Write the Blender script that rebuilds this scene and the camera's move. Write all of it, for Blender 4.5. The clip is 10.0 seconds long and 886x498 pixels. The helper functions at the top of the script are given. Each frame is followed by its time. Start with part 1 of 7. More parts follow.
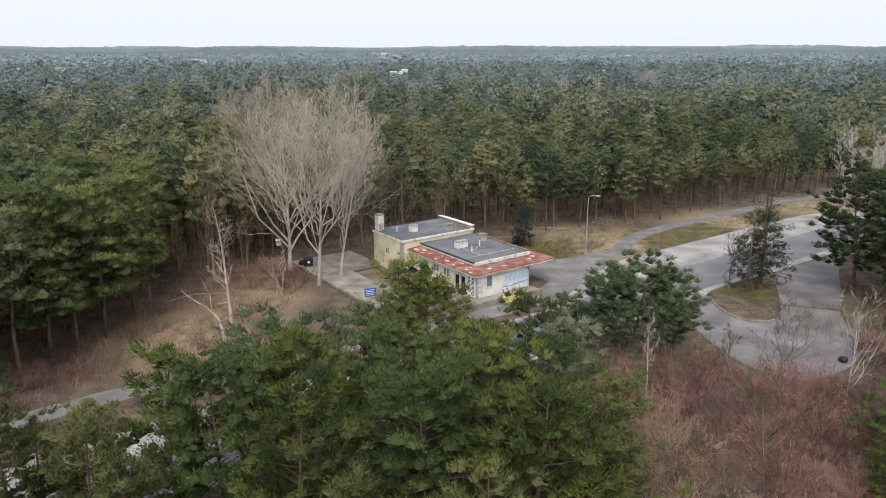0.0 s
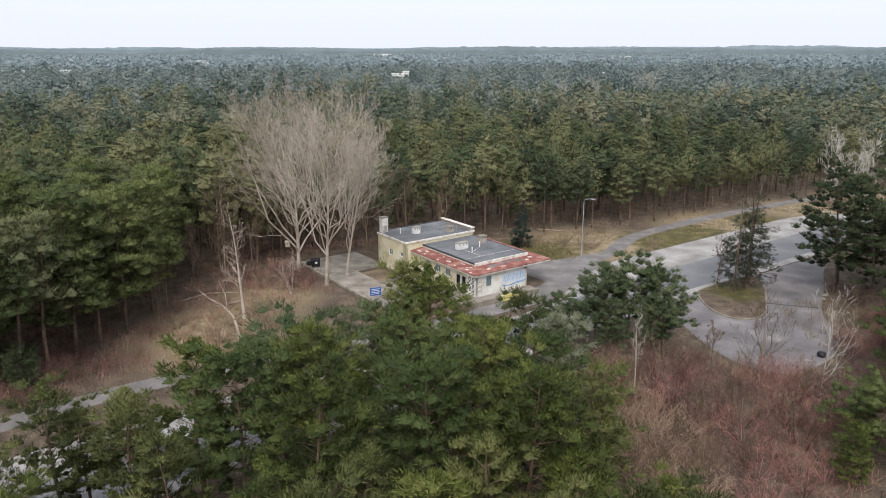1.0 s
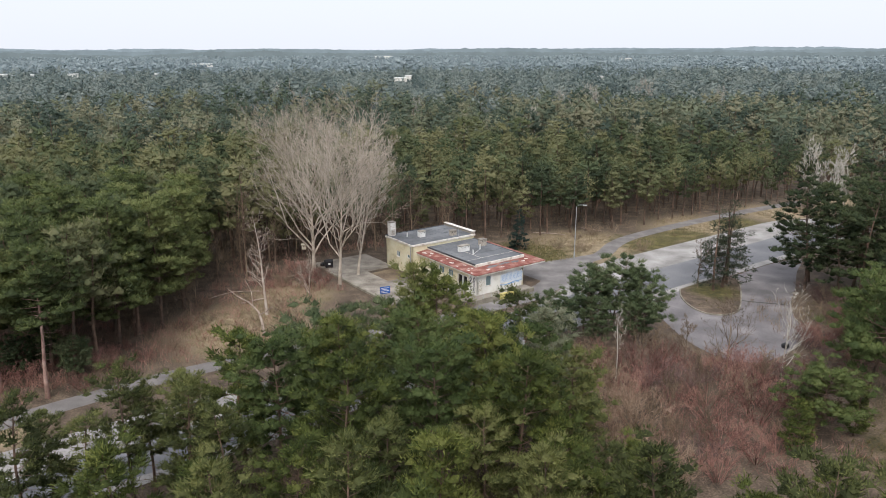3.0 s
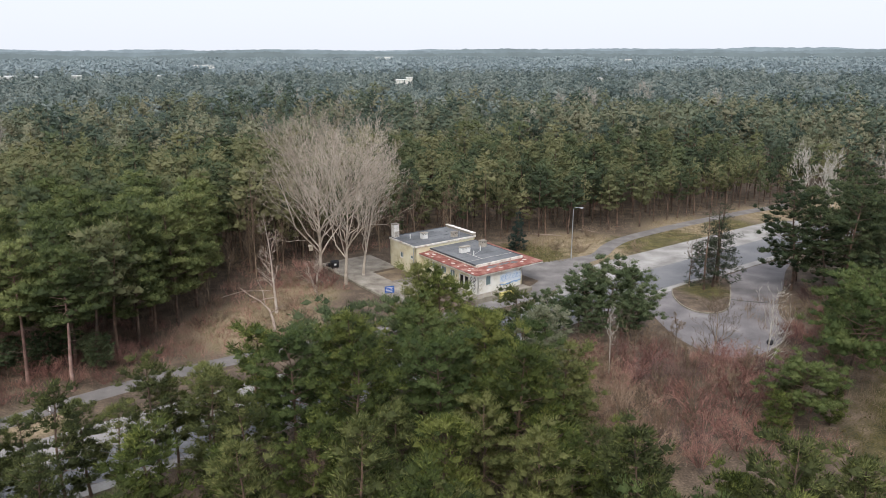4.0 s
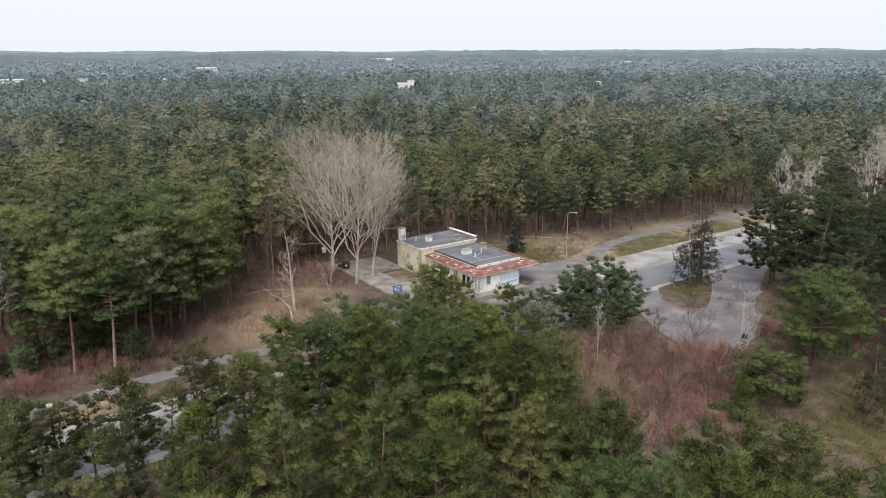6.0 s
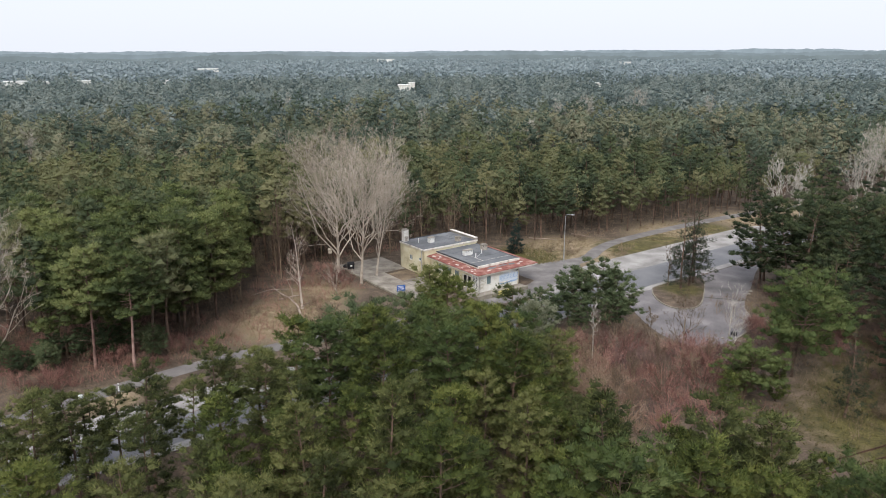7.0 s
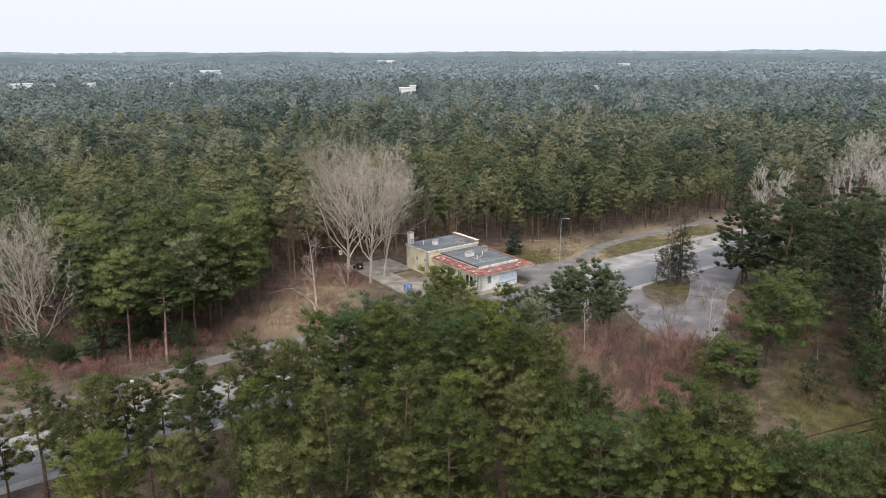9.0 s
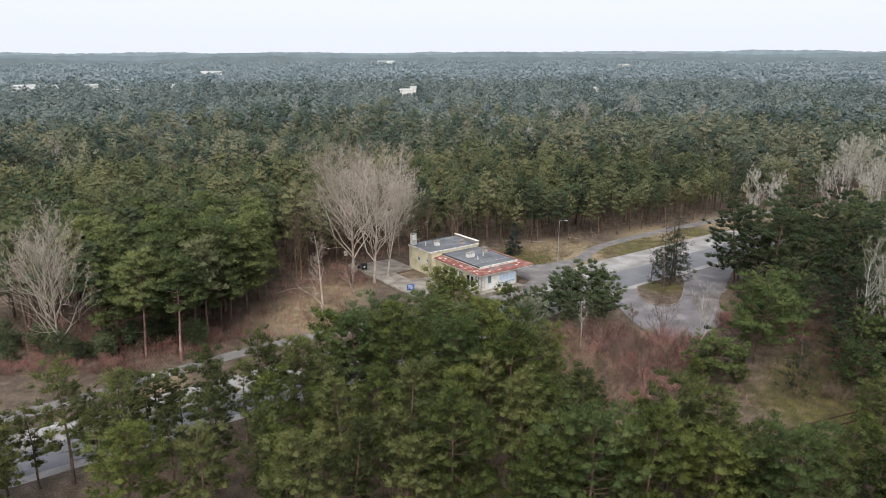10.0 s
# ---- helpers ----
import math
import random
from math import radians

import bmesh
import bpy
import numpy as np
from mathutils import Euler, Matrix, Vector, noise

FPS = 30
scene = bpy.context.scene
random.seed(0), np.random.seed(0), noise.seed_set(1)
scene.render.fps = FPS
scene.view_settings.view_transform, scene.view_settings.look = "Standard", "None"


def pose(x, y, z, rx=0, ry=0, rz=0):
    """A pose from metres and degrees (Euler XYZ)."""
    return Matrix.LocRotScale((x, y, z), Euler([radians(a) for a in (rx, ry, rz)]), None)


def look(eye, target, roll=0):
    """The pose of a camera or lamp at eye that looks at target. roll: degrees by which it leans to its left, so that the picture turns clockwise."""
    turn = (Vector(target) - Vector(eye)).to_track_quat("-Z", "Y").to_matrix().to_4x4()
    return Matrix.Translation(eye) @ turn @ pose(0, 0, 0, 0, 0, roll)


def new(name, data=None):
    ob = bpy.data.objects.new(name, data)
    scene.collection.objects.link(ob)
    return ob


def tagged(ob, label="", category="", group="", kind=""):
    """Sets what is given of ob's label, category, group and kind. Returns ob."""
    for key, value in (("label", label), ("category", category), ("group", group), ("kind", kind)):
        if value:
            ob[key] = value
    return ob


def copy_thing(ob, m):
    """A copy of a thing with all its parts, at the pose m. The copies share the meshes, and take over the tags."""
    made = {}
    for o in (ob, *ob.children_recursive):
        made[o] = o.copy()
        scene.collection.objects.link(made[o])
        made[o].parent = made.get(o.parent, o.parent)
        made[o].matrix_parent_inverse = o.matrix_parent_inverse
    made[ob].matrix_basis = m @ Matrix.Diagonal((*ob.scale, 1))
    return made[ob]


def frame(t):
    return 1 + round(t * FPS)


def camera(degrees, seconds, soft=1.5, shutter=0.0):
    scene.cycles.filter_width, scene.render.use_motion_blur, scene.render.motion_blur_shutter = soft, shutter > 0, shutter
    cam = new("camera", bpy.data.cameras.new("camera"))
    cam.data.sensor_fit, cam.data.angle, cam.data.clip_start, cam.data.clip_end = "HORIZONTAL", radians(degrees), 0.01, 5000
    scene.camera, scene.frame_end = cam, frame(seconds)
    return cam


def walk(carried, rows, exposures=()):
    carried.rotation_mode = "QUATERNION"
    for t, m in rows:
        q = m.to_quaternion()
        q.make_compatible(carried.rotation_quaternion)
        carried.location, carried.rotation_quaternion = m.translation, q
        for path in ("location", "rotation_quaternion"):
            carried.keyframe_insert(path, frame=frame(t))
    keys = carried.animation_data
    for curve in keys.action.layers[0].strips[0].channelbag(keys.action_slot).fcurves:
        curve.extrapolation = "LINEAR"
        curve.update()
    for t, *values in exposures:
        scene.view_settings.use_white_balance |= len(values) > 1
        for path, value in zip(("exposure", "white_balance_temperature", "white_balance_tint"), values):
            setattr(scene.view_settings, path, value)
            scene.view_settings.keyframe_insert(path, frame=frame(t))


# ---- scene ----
cam = camera(63.28, 10.0, soft=0.9)
# seconds, eye x, y, z, yaw, pitch, roll
ROWS = [
    (0.0, 0.000, 0.000, 29.333, -0.166, -15.623, -0.055),
    (0.5, -0.052, -2.126, 29.977, -0.127, -15.601, -0.070),
    (1.0, -0.110, -4.250, 30.621, -0.090, -15.581, -0.085),
    (1.5, -0.176, -6.370, 31.265, -0.057, -15.562, -0.098),
    (2.0, -0.249, -8.487, 31.910, -0.026, -15.543, -0.110),
    (2.5, -0.330, -10.601, 32.555, 0.003, -15.526, -0.121),
    (3.0, -0.417, -12.712, 33.201, 0.028, -15.510, -0.131),
    (3.5, -0.511, -14.820, 33.847, 0.051, -15.495, -0.140),
    (4.0, -0.613, -16.925, 34.493, 0.071, -15.481, -0.148),
    (4.5, -0.721, -19.027, 35.139, 0.089, -15.468, -0.155),
    (5.0, -0.837, -21.126, 35.787, 0.104, -15.457, -0.161),
    (5.5, -0.960, -23.222, 36.434, 0.116, -15.446, -0.166),
    (6.0, -1.090, -25.315, 37.082, 0.126, -15.436, -0.169),
    (6.5, -1.227, -27.405, 37.730, 0.132, -15.428, -0.172),
    (7.0, -1.372, -29.491, 38.379, 0.136, -15.420, -0.174),
    (7.5, -1.523, -31.575, 39.028, 0.138, -15.414, -0.174),
    (8.0, -1.681, -33.656, 39.677, 0.137, -15.408, -0.173),
    (8.5, -1.847, -35.734, 40.327, 0.133, -15.404, -0.172),
    (9.0, -2.020, -37.808, 40.977, 0.126, -15.401, -0.169),
    (9.5, -2.200, -39.880, 41.627, 0.117, -15.399, -0.165),
    (10.0, -2.387, -41.948, 42.278, 0.105, -15.398, -0.160),
]
walk(cam, [(t, pose(x, y, z, 90 + pitch, 0, yaw) @ pose(0, 0, 0, 0, 0, roll)) for t, x, y, z, yaw, pitch, roll in ROWS])

# ---- light ----
world = bpy.data.worlds.new("overcast")
scene.world = world
world.use_nodes = True
wn = world.node_tree.nodes
wl = world.node_tree.links
wn.clear()
sky = wn.new("ShaderNodeTexSky")
sky.sky_type = "NISHITA"
sky.sun_disc = False
sky.sun_elevation, sky.sun_rotation = radians(50), radians(190)
sky.air_density, sky.dust_density = 1.0, 3.0
dim = wn.new("ShaderNodeVectorMath")
dim.operation = "SCALE"
dim.inputs["Scale"].default_value = 0.10
wl.new(sky.outputs["Color"], dim.inputs[0])
cloud = wn.new("ShaderNodeMixRGB")
cloud.inputs["Fac"].default_value = 0.86
cloud.inputs["Color2"].default_value = (0.81, 0.85, 0.945, 1)
wl.new(dim.outputs["Vector"], cloud.inputs["Color1"])
back = wn.new("ShaderNodeBackground")
back.inputs["Strength"].default_value = 1.0
wl.new(cloud.outputs["Color"], back.inputs["Color"])
wout = wn.new("ShaderNodeOutputWorld")
wl.new(back.outputs["Background"], wout.inputs["Surface"])

sun_data = bpy.data.lights.new("sun", "SUN")
sun_data.energy, sun_data.angle, sun_data.color = 2.3, radians(36), (1.0, 0.97, 0.92)
sun = new("sun", sun_data)
sun.matrix_world = look((0, 0, 80), (6, 34, 39))
scene.view_settings.exposure = 0.3

# ---- materials ----


def material(name, stops, scale=2.0, fine=20.0, rough=0.85, bump=0.2, metal=0.0, hue=0.0, island=0.0, spec=0.3, detail=6.0, rough2=None, tone=0.0):
    """Noise over world positions through a colour ramp, with a finer grain, bump and a random tint per object or island."""
    m = bpy.data.materials.new(name)
    m.use_nodes = True
    nt = m.node_tree
    nd, lk = nt.nodes, nt.links
    bsdf = nd["Principled BSDF"]
    geo = nd.new("ShaderNodeNewGeometry")
    big = nd.new("ShaderNodeTexNoise")
    big.inputs["Scale"].default_value, big.inputs["Detail"].default_value = scale, detail
    lk.new(geo.outputs["Position"], big.inputs["Vector"])
    small = nd.new("ShaderNodeTexNoise")
    small.inputs["Scale"].default_value, small.inputs["Detail"].default_value = fine, 4
    lk.new(geo.outputs["Position"], small.inputs["Vector"])
    add = nd.new("ShaderNodeMath")
    add.operation = "MULTIPLY_ADD"
    add.inputs[1].default_value, add.inputs[2].default_value = 0.45, -0.22
    lk.new(small.outputs["Fac"], add.inputs[0])
    total = nd.new("ShaderNodeMath")
    lk.new(big.outputs["Fac"], total.inputs[0])
    lk.new(add.outputs[0], total.inputs[1])
    value = total.outputs[0]
    if island:
        isl = nd.new("ShaderNodeMath")
        isl.operation = "MULTIPLY_ADD"
        isl.inputs[1].default_value, isl.inputs[2].default_value = island, -island / 2
        lk.new(geo.outputs["Random Per Island"], isl.inputs[0])
        t2 = nd.new("ShaderNodeMath")
        lk.new(value, t2.inputs[0])
        lk.new(isl.outputs[0], t2.inputs[1])
        value = t2.outputs[0]
    if tone:
        per = nd.new("ShaderNodeAttribute")
        per.attribute_name = "tone"
        cm = nd.new("ShaderNodeMath")
        cm.operation = "MULTIPLY_ADD"
        cm.inputs[1].default_value, cm.inputs[2].default_value = tone, -tone / 2
        lk.new(per.outputs["Fac"], cm.inputs[0])
        t4 = nd.new("ShaderNodeMath")
        lk.new(value, t4.inputs[0])
        lk.new(cm.outputs[0], t4.inputs[1])
        value = t4.outputs[0]
    if hue:
        info = nd.new("ShaderNodeObjectInfo")
        ob = nd.new("ShaderNodeMath")
        ob.operation = "MULTIPLY_ADD"
        ob.inputs[1].default_value, ob.inputs[2].default_value = hue, -hue / 2
        lk.new(info.outputs["Random"], ob.inputs[0])
        t3 = nd.new("ShaderNodeMath")
        lk.new(value, t3.inputs[0])
        lk.new(ob.outputs[0], t3.inputs[1])
        value = t3.outputs[0]
    ramp = nd.new("ShaderNodeValToRGB")
    el = ramp.color_ramp.elements
    for k, (at, c) in enumerate(stops):
        e = el[k] if k < 2 else el.new(at)
        e.position = at
        e.color = (*c, 1)
    lk.new(value, ramp.inputs["Fac"])
    lk.new(ramp.outputs["Color"], bsdf.inputs["Base Color"])
    bsdf.inputs["Roughness"].default_value = rough
    bsdf.inputs["Metallic"].default_value = metal
    bsdf.inputs["Specular IOR Level"].default_value = spec
    if rough2 is not None:
        rr = nd.new("ShaderNodeMapRange")
        rr.inputs["From Min"].default_value, rr.inputs["From Max"].default_value = 0.35, 0.65
        rr.inputs["To Min"].default_value, rr.inputs["To Max"].default_value = rough, rough2
        lk.new(big.outputs["Fac"], rr.inputs["Value"])
        lk.new(rr.outputs["Result"], bsdf.inputs["Roughness"])
    if bump:
        bp = nd.new("ShaderNodeBump")
        bp.inputs["Strength"].default_value, bp.inputs["Distance"].default_value = bump, 0.05
        lk.new(small.outputs["Fac"], bp.inputs["Height"])
        lk.new(bp.outputs["Normal"], bsdf.inputs["Normal"])
    return m


def leafy(m, amount=0.40):
    """Adds light that passes through thin leaves."""
    nd, lk = m.node_tree.nodes, m.node_tree.links
    bsdf = nd["Principled BSDF"]
    tr = nd.new("ShaderNodeBsdfTranslucent")
    lk.new(bsdf.inputs["Base Color"].links[0].from_socket, tr.inputs["Color"])
    mix = nd.new("ShaderNodeMixShader")
    mix.inputs["Fac"].default_value = amount
    lk.new(bsdf.outputs[0], mix.inputs[1])
    lk.new(tr.outputs[0], mix.inputs[2])
    lk.new(mix.outputs[0], nd["Material Output"].inputs["Surface"])
    return m


M = {}


def sprayed(m, scale, keep):
    """Opens gaps between the needles of a spray: only the denser part of a fine noise is solid."""
    nd, lk = m.node_tree.nodes, m.node_tree.links
    geo = nd.new("ShaderNodeNewGeometry")
    nz = nd.new("ShaderNodeTexNoise")
    nz.inputs["Scale"].default_value, nz.inputs["Detail"].default_value, nz.inputs["Roughness"].default_value = scale, 2, 0.7
    lk.new(geo.outputs["Position"], nz.inputs["Vector"])
    gap = nd.new("ShaderNodeMath")
    gap.operation = "LESS_THAN"
    gap.inputs[1].default_value = keep
    lk.new(nz.outputs["Fac"], gap.inputs[0])
    tr = nd.new("ShaderNodeBsdfTransparent")
    mix = nd.new("ShaderNodeMixShader")
    out = nd["Material Output"]
    lk.new(gap.outputs[0], mix.inputs["Fac"])
    lk.new(out.inputs["Surface"].links[0].from_socket, mix.inputs[1])
    lk.new(tr.outputs[0], mix.inputs[2])
    lk.new(mix.outputs[0], out.inputs["Surface"])
    return m


PINE = [(0.2, (0.044, 0.064, 0.015)), (0.5, (0.116, 0.148, 0.033)), (0.8, (0.255, 0.275, 0.072))]
LIGHT = [(0.2, (0.070, 0.098, 0.034)), (0.5, (0.168, 0.206, 0.070)), (0.8, (0.305, 0.328, 0.125))]
DARK = [(0.2, (0.042, 0.070, 0.021)), (0.55, (0.106, 0.150, 0.044)), (0.85, (0.205, 0.245, 0.082))]
BLUISH = [(0.2, (0.024, 0.046, 0.038)), (0.6, (0.066, 0.104, 0.088)), (0.9, (0.14, 0.18, 0.16))]
GREYISH = [(0.2, (0.050, 0.076, 0.034)), (0.55, (0.124, 0.166, 0.074)), (0.85, (0.235, 0.270, 0.135))]
SAGE = [(0.2, (0.110, 0.124, 0.070)), (0.5, (0.220, 0.236, 0.142)), (0.8, (0.340, 0.350, 0.230))]
OLIVE = [(0.2, (0.056, 0.070, 0.022)), (0.5, (0.132, 0.152, 0.048)), (0.8, (0.245, 0.252, 0.088))]
WOODS = [(0.15, (0.064, 0.090, 0.050)), (0.4, (0.132, 0.166, 0.082)), (0.6, (0.210, 0.222, 0.104)), (0.85, (0.262, 0.256, 0.130))]
# Paler, bluer WOODS: a first share of distance haze mixed into the needle colour
WOODS_HAZED = [(0.15, (0.086, 0.120, 0.090)), (0.4, (0.152, 0.192, 0.136)), (0.6, (0.226, 0.250, 0.160)), (0.85, (0.315, 0.304, 0.200))]
BOUGH = [(0.2, (0.028, 0.046, 0.020)), (0.55, (0.072, 0.100, 0.042)), (0.85, (0.150, 0.176, 0.078))]
for key, title, stops in [("pine", "pine_needles", PINE), ("pine_dark", "dark_needles", DARK), ("pine_light", "light_needles", LIGHT), ("pine_grey", "greyish_needles", GREYISH), ("spruce", "blue_spruce_needles", BLUISH), ("sage", "sage_needles", SAGE), ("olive", "olive_needles", OLIVE), ("dark_bough", "dark_bough_needles", BOUGH)]:
    M[key] = leafy(material(title, stops, 0.35, 3.0, 0.62, 0, hue=0.48, island=0.42, tone=0.34))
    # Inner needles: colour dimmed to stand in for shade inside the crown
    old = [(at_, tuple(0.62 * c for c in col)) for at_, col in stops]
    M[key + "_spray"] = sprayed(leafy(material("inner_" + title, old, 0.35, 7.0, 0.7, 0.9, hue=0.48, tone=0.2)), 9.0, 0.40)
M["dusk"] = leafy(material("dusky_needles", [(0.2, (0.020, 0.030, 0.018)), (0.55, (0.050, 0.064, 0.034)), (0.85, (0.09, 0.105, 0.06))], 0.35, 3.0, 0.65, 0, island=0.5))
M["dusk_spray"] = sprayed(leafy(material("dusky_spray", [(0.2, (0.020, 0.030, 0.018)), (0.55, (0.050, 0.064, 0.034)), (0.85, (0.09, 0.105, 0.06))], 0.35, 7.0, 0.65, 0.9)), 9.0, 0.5)
M["woods"] = leafy(material("woodland_needles", WOODS, 0.2, 1.6, 0.7, 0, hue=0.5, island=0.2, tone=0.25))
M["hazed_woods"] = sprayed(leafy(material("hazed_woodland_crowns", WOODS_HAZED, 0.05, 1.2, 0.7, 0.3, tone=0.85)), 2.4, 0.45)
M["woods_fine"] = sprayed(leafy(material("woodland_fine_crowns", WOODS, 0.06, 2.0, 0.7, 0.3, tone=0.8)), 4.5, 0.45)
# Dimmed WOODS, standing in for shade within crowns and below them
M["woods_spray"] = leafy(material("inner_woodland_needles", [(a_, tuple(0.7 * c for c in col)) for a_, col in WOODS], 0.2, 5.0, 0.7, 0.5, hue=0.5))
# Distance haze painted into the leaf colours, stronger the farther the trees
M["hazed_far_woods"] = sprayed(leafy(material("hazed_far_needles", [(0.15, (0.132, 0.176, 0.170)), (0.5, (0.235, 0.286, 0.268)), (0.85, (0.325, 0.362, 0.330))], 0.03, 0.6, 0.75, 0.3, tone=0.8)), 1.5, 0.45)
M["canopy"] = sprayed(leafy(material("hazed_distant_canopy", [(0.15, (0.240, 0.298, 0.312)), (0.5, (0.330, 0.392, 0.408)), (0.85, (0.415, 0.475, 0.486))], 0.012, 0.3, 0.8, 0.3, tone=0.38)), 0.8, 0.42)
M["hazed_canopy_floor"] = leafy(material("hazed_lower_storey", [(0.15, (0.240, 0.298, 0.312)), (0.5, (0.330, 0.392, 0.408)), (0.85, (0.415, 0.475, 0.486))], 0.012, 0.3, 0.8, 0.3, tone=0.38))
M["pink_bark"] = material("pinkish_pine_bark", [(0.25, (0.15, 0.092, 0.076)), (0.5, (0.29, 0.18, 0.15)), (0.75, (0.44, 0.31, 0.265))], 1.0, 14, 0.9, 0.5, hue=0.2)
M["pine_bark"] = material("pine_bark", [(0.25, (0.06, 0.045, 0.036)), (0.5, (0.135, 0.09, 0.068)), (0.75, (0.24, 0.155, 0.112))], 1.2, 16, 0.9, 0.6, hue=0.25)
M["grey_bark"] = material("grey_bark", [(0.25, (0.27, 0.222, 0.178)), (0.55, (0.48, 0.410, 0.342)), (0.8, (0.64, 0.57, 0.49))], 1.0, 14, 0.9, 0.4, hue=0.2)
M["birch_bark"] = material("birch_bark", [(0.25, (0.25, 0.22, 0.19)), (0.5, (0.50, 0.46, 0.40)), (0.75, (0.66, 0.63, 0.57))], 1.4, 12, 0.85, 0.3, hue=0.15)
M["dead_wood"] = material("dead_wood", [(0.25, (0.20, 0.15, 0.12)), (0.5, (0.38, 0.30, 0.25)), (0.8, (0.55, 0.48, 0.42))], 1.6, 18, 0.9, 0.5, hue=0.2)
M["twig_red"] = material("red_brown_twigs", [(0.2, (0.080, 0.037, 0.031)), (0.5, (0.220, 0.106, 0.088)), (0.8, (0.46, 0.255, 0.210))], 0.3, 5, 0.85, 0, hue=0.4, island=0.4)
M["twig_plum"] = material("plum_grey_twigs", [(0.2, (0.060, 0.034, 0.032)), (0.5, (0.135, 0.078, 0.072)), (0.8, (0.24, 0.160, 0.145))], 0.3, 5, 0.85, 0, hue=0.4, island=0.4)
M["twig_brown"] = material("brown_twigs", [(0.2, (0.080, 0.056, 0.040)), (0.5, (0.17, 0.122, 0.086)), (0.8, (0.30, 0.225, 0.158))], 0.3, 5, 0.85, 0, hue=0.4, island=0.4)
M["twig_tan"] = material("tan_twigs", [(0.2, (0.120, 0.078, 0.052)), (0.5, (0.270, 0.184, 0.130)), (0.8, (0.44, 0.32, 0.235))], 0.3, 5, 0.85, 0, hue=0.4, island=0.4)
M["dry_grass"] = material("dry_grass_blades", [(0.2, (0.12, 0.10, 0.05)), (0.5, (0.27, 0.21, 0.125)), (0.8, (0.41, 0.33, 0.21))], 0.25, 4, 0.9, 0, island=0.5)
M["moss_grass"] = material("green_grass_blades", [(0.2, (0.050, 0.052, 0.018)), (0.5, (0.110, 0.100, 0.034)), (0.8, (0.19, 0.16, 0.062))], 0.25, 4, 0.9, 0, island=0.5)
M["asphalt"] = material("worn_asphalt", [(0.25, (0.085, 0.085, 0.092)), (0.5, (0.15, 0.15, 0.16)), (0.75, (0.23, 0.225, 0.225))], 0.22, 7, 0.55, 0.15, rough2=0.75, spec=0.5)
M["lot"] = material("old_lot_asphalt", [(0.28, (0.088, 0.078, 0.078)), (0.5, (0.165, 0.150, 0.153)), (0.72, (0.262, 0.242, 0.238))], 0.28, 6, 0.6, 0.2, rough2=0.85, spec=0.4)
M["shoulder"] = material("dusty_concrete", [(0.25, (0.18, 0.168, 0.155)), (0.5, (0.30, 0.283, 0.270)), (0.75, (0.42, 0.40, 0.38))], 0.3, 6, 0.85, 0.2)
M["path"] = material("path_asphalt", [(0.25, (0.12, 0.11, 0.105)), (0.5, (0.185, 0.17, 0.165)), (0.75, (0.265, 0.245, 0.232))], 0.4, 8, 0.8, 0.2)
M["concrete"] = material("weathered_concrete", [(0.25, (0.14, 0.122, 0.102)), (0.5, (0.265, 0.235, 0.20)), (0.75, (0.39, 0.355, 0.305))], 0.5, 9, 0.9, 0.25)
M["kerb"] = material("kerb_concrete", [(0.25, (0.13, 0.115, 0.09)), (0.5, (0.235, 0.21, 0.168)), (0.75, (0.36, 0.33, 0.275))], 0.8, 9, 0.9, 0.25)
M["line"] = material("road_paint", [(0.3, (0.35, 0.34, 0.33)), (0.6, (0.72, 0.72, 0.70))], 1.5, 12, 0.7, 0.1)
M["tar"] = material("dark_tar_joint", [(0.3, (0.03, 0.03, 0.032)), (0.7, (0.07, 0.065, 0.06))], 2, 12, 0.6, 0.2)
M["wall"] = material("cream_render", [(0.25, (0.48, 0.42, 0.28)), (0.48, (0.68, 0.615, 0.43)), (0.75, (0.74, 0.70, 0.55))], 0.7, 7, 0.9, 0.25)
M["whitewall"] = material("patched_white_render", [(0.25, (0.58, 0.555, 0.50)), (0.5, (0.76, 0.74, 0.70)), (0.75, (0.82, 0.81, 0.78))], 0.9, 7, 0.9, 0.25)
M["yellow"] = material("yellow_render", [(0.25, (0.45, 0.37, 0.10)), (0.5, (0.62, 0.54, 0.20)), (0.75, (0.66, 0.60, 0.32))], 0.9, 9, 0.9, 0.2)
M["felt"] = material("roof_felt", [(0.25, (0.092, 0.095, 0.102)), (0.5, (0.142, 0.147, 0.156)), (0.75, (0.20, 0.206, 0.216))], 0.35, 5, 0.8, 0.25)
M["felt_dark"] = material("dark_roof_felt", [(0.3, (0.05, 0.052, 0.058)), (0.7, (0.10, 0.105, 0.115))], 0.8, 8, 0.8, 0.25)
M["red"] = material("rusty_red_sheet", [(0.25, (0.14, 0.048, 0.038)), (0.5, (0.25, 0.088, 0.068)), (0.72, (0.40, 0.24, 0.20))], 0.9, 6, 0.75, 0.2)
M["fascia"] = material("peeling_white_paint", [(0.3, (0.40, 0.32, 0.27)), (0.46, (0.68, 0.64, 0.58)), (0.75, (0.80, 0.78, 0.74))], 1.3, 9, 0.8, 0.25)
M["patch"] = material("bare_cement_patch", [(0.3, (0.46, 0.40, 0.36)), (0.7, (0.72, 0.68, 0.64))], 2, 10, 0.9, 0.25)
# Near black, standing in for the shade inside rooms and openings
M["dark"] = material("dark_interior", [(0.3, (0.008, 0.008, 0.009)), (0.7, (0.022, 0.020, 0.019))], 1, 6, 0.9, 0)
M["blue"] = material("blue_sign_paint", [(0.3, (0.02, 0.07, 0.28)), (0.7, (0.04, 0.13, 0.42))], 1.5, 9, 0.5, 0.05)
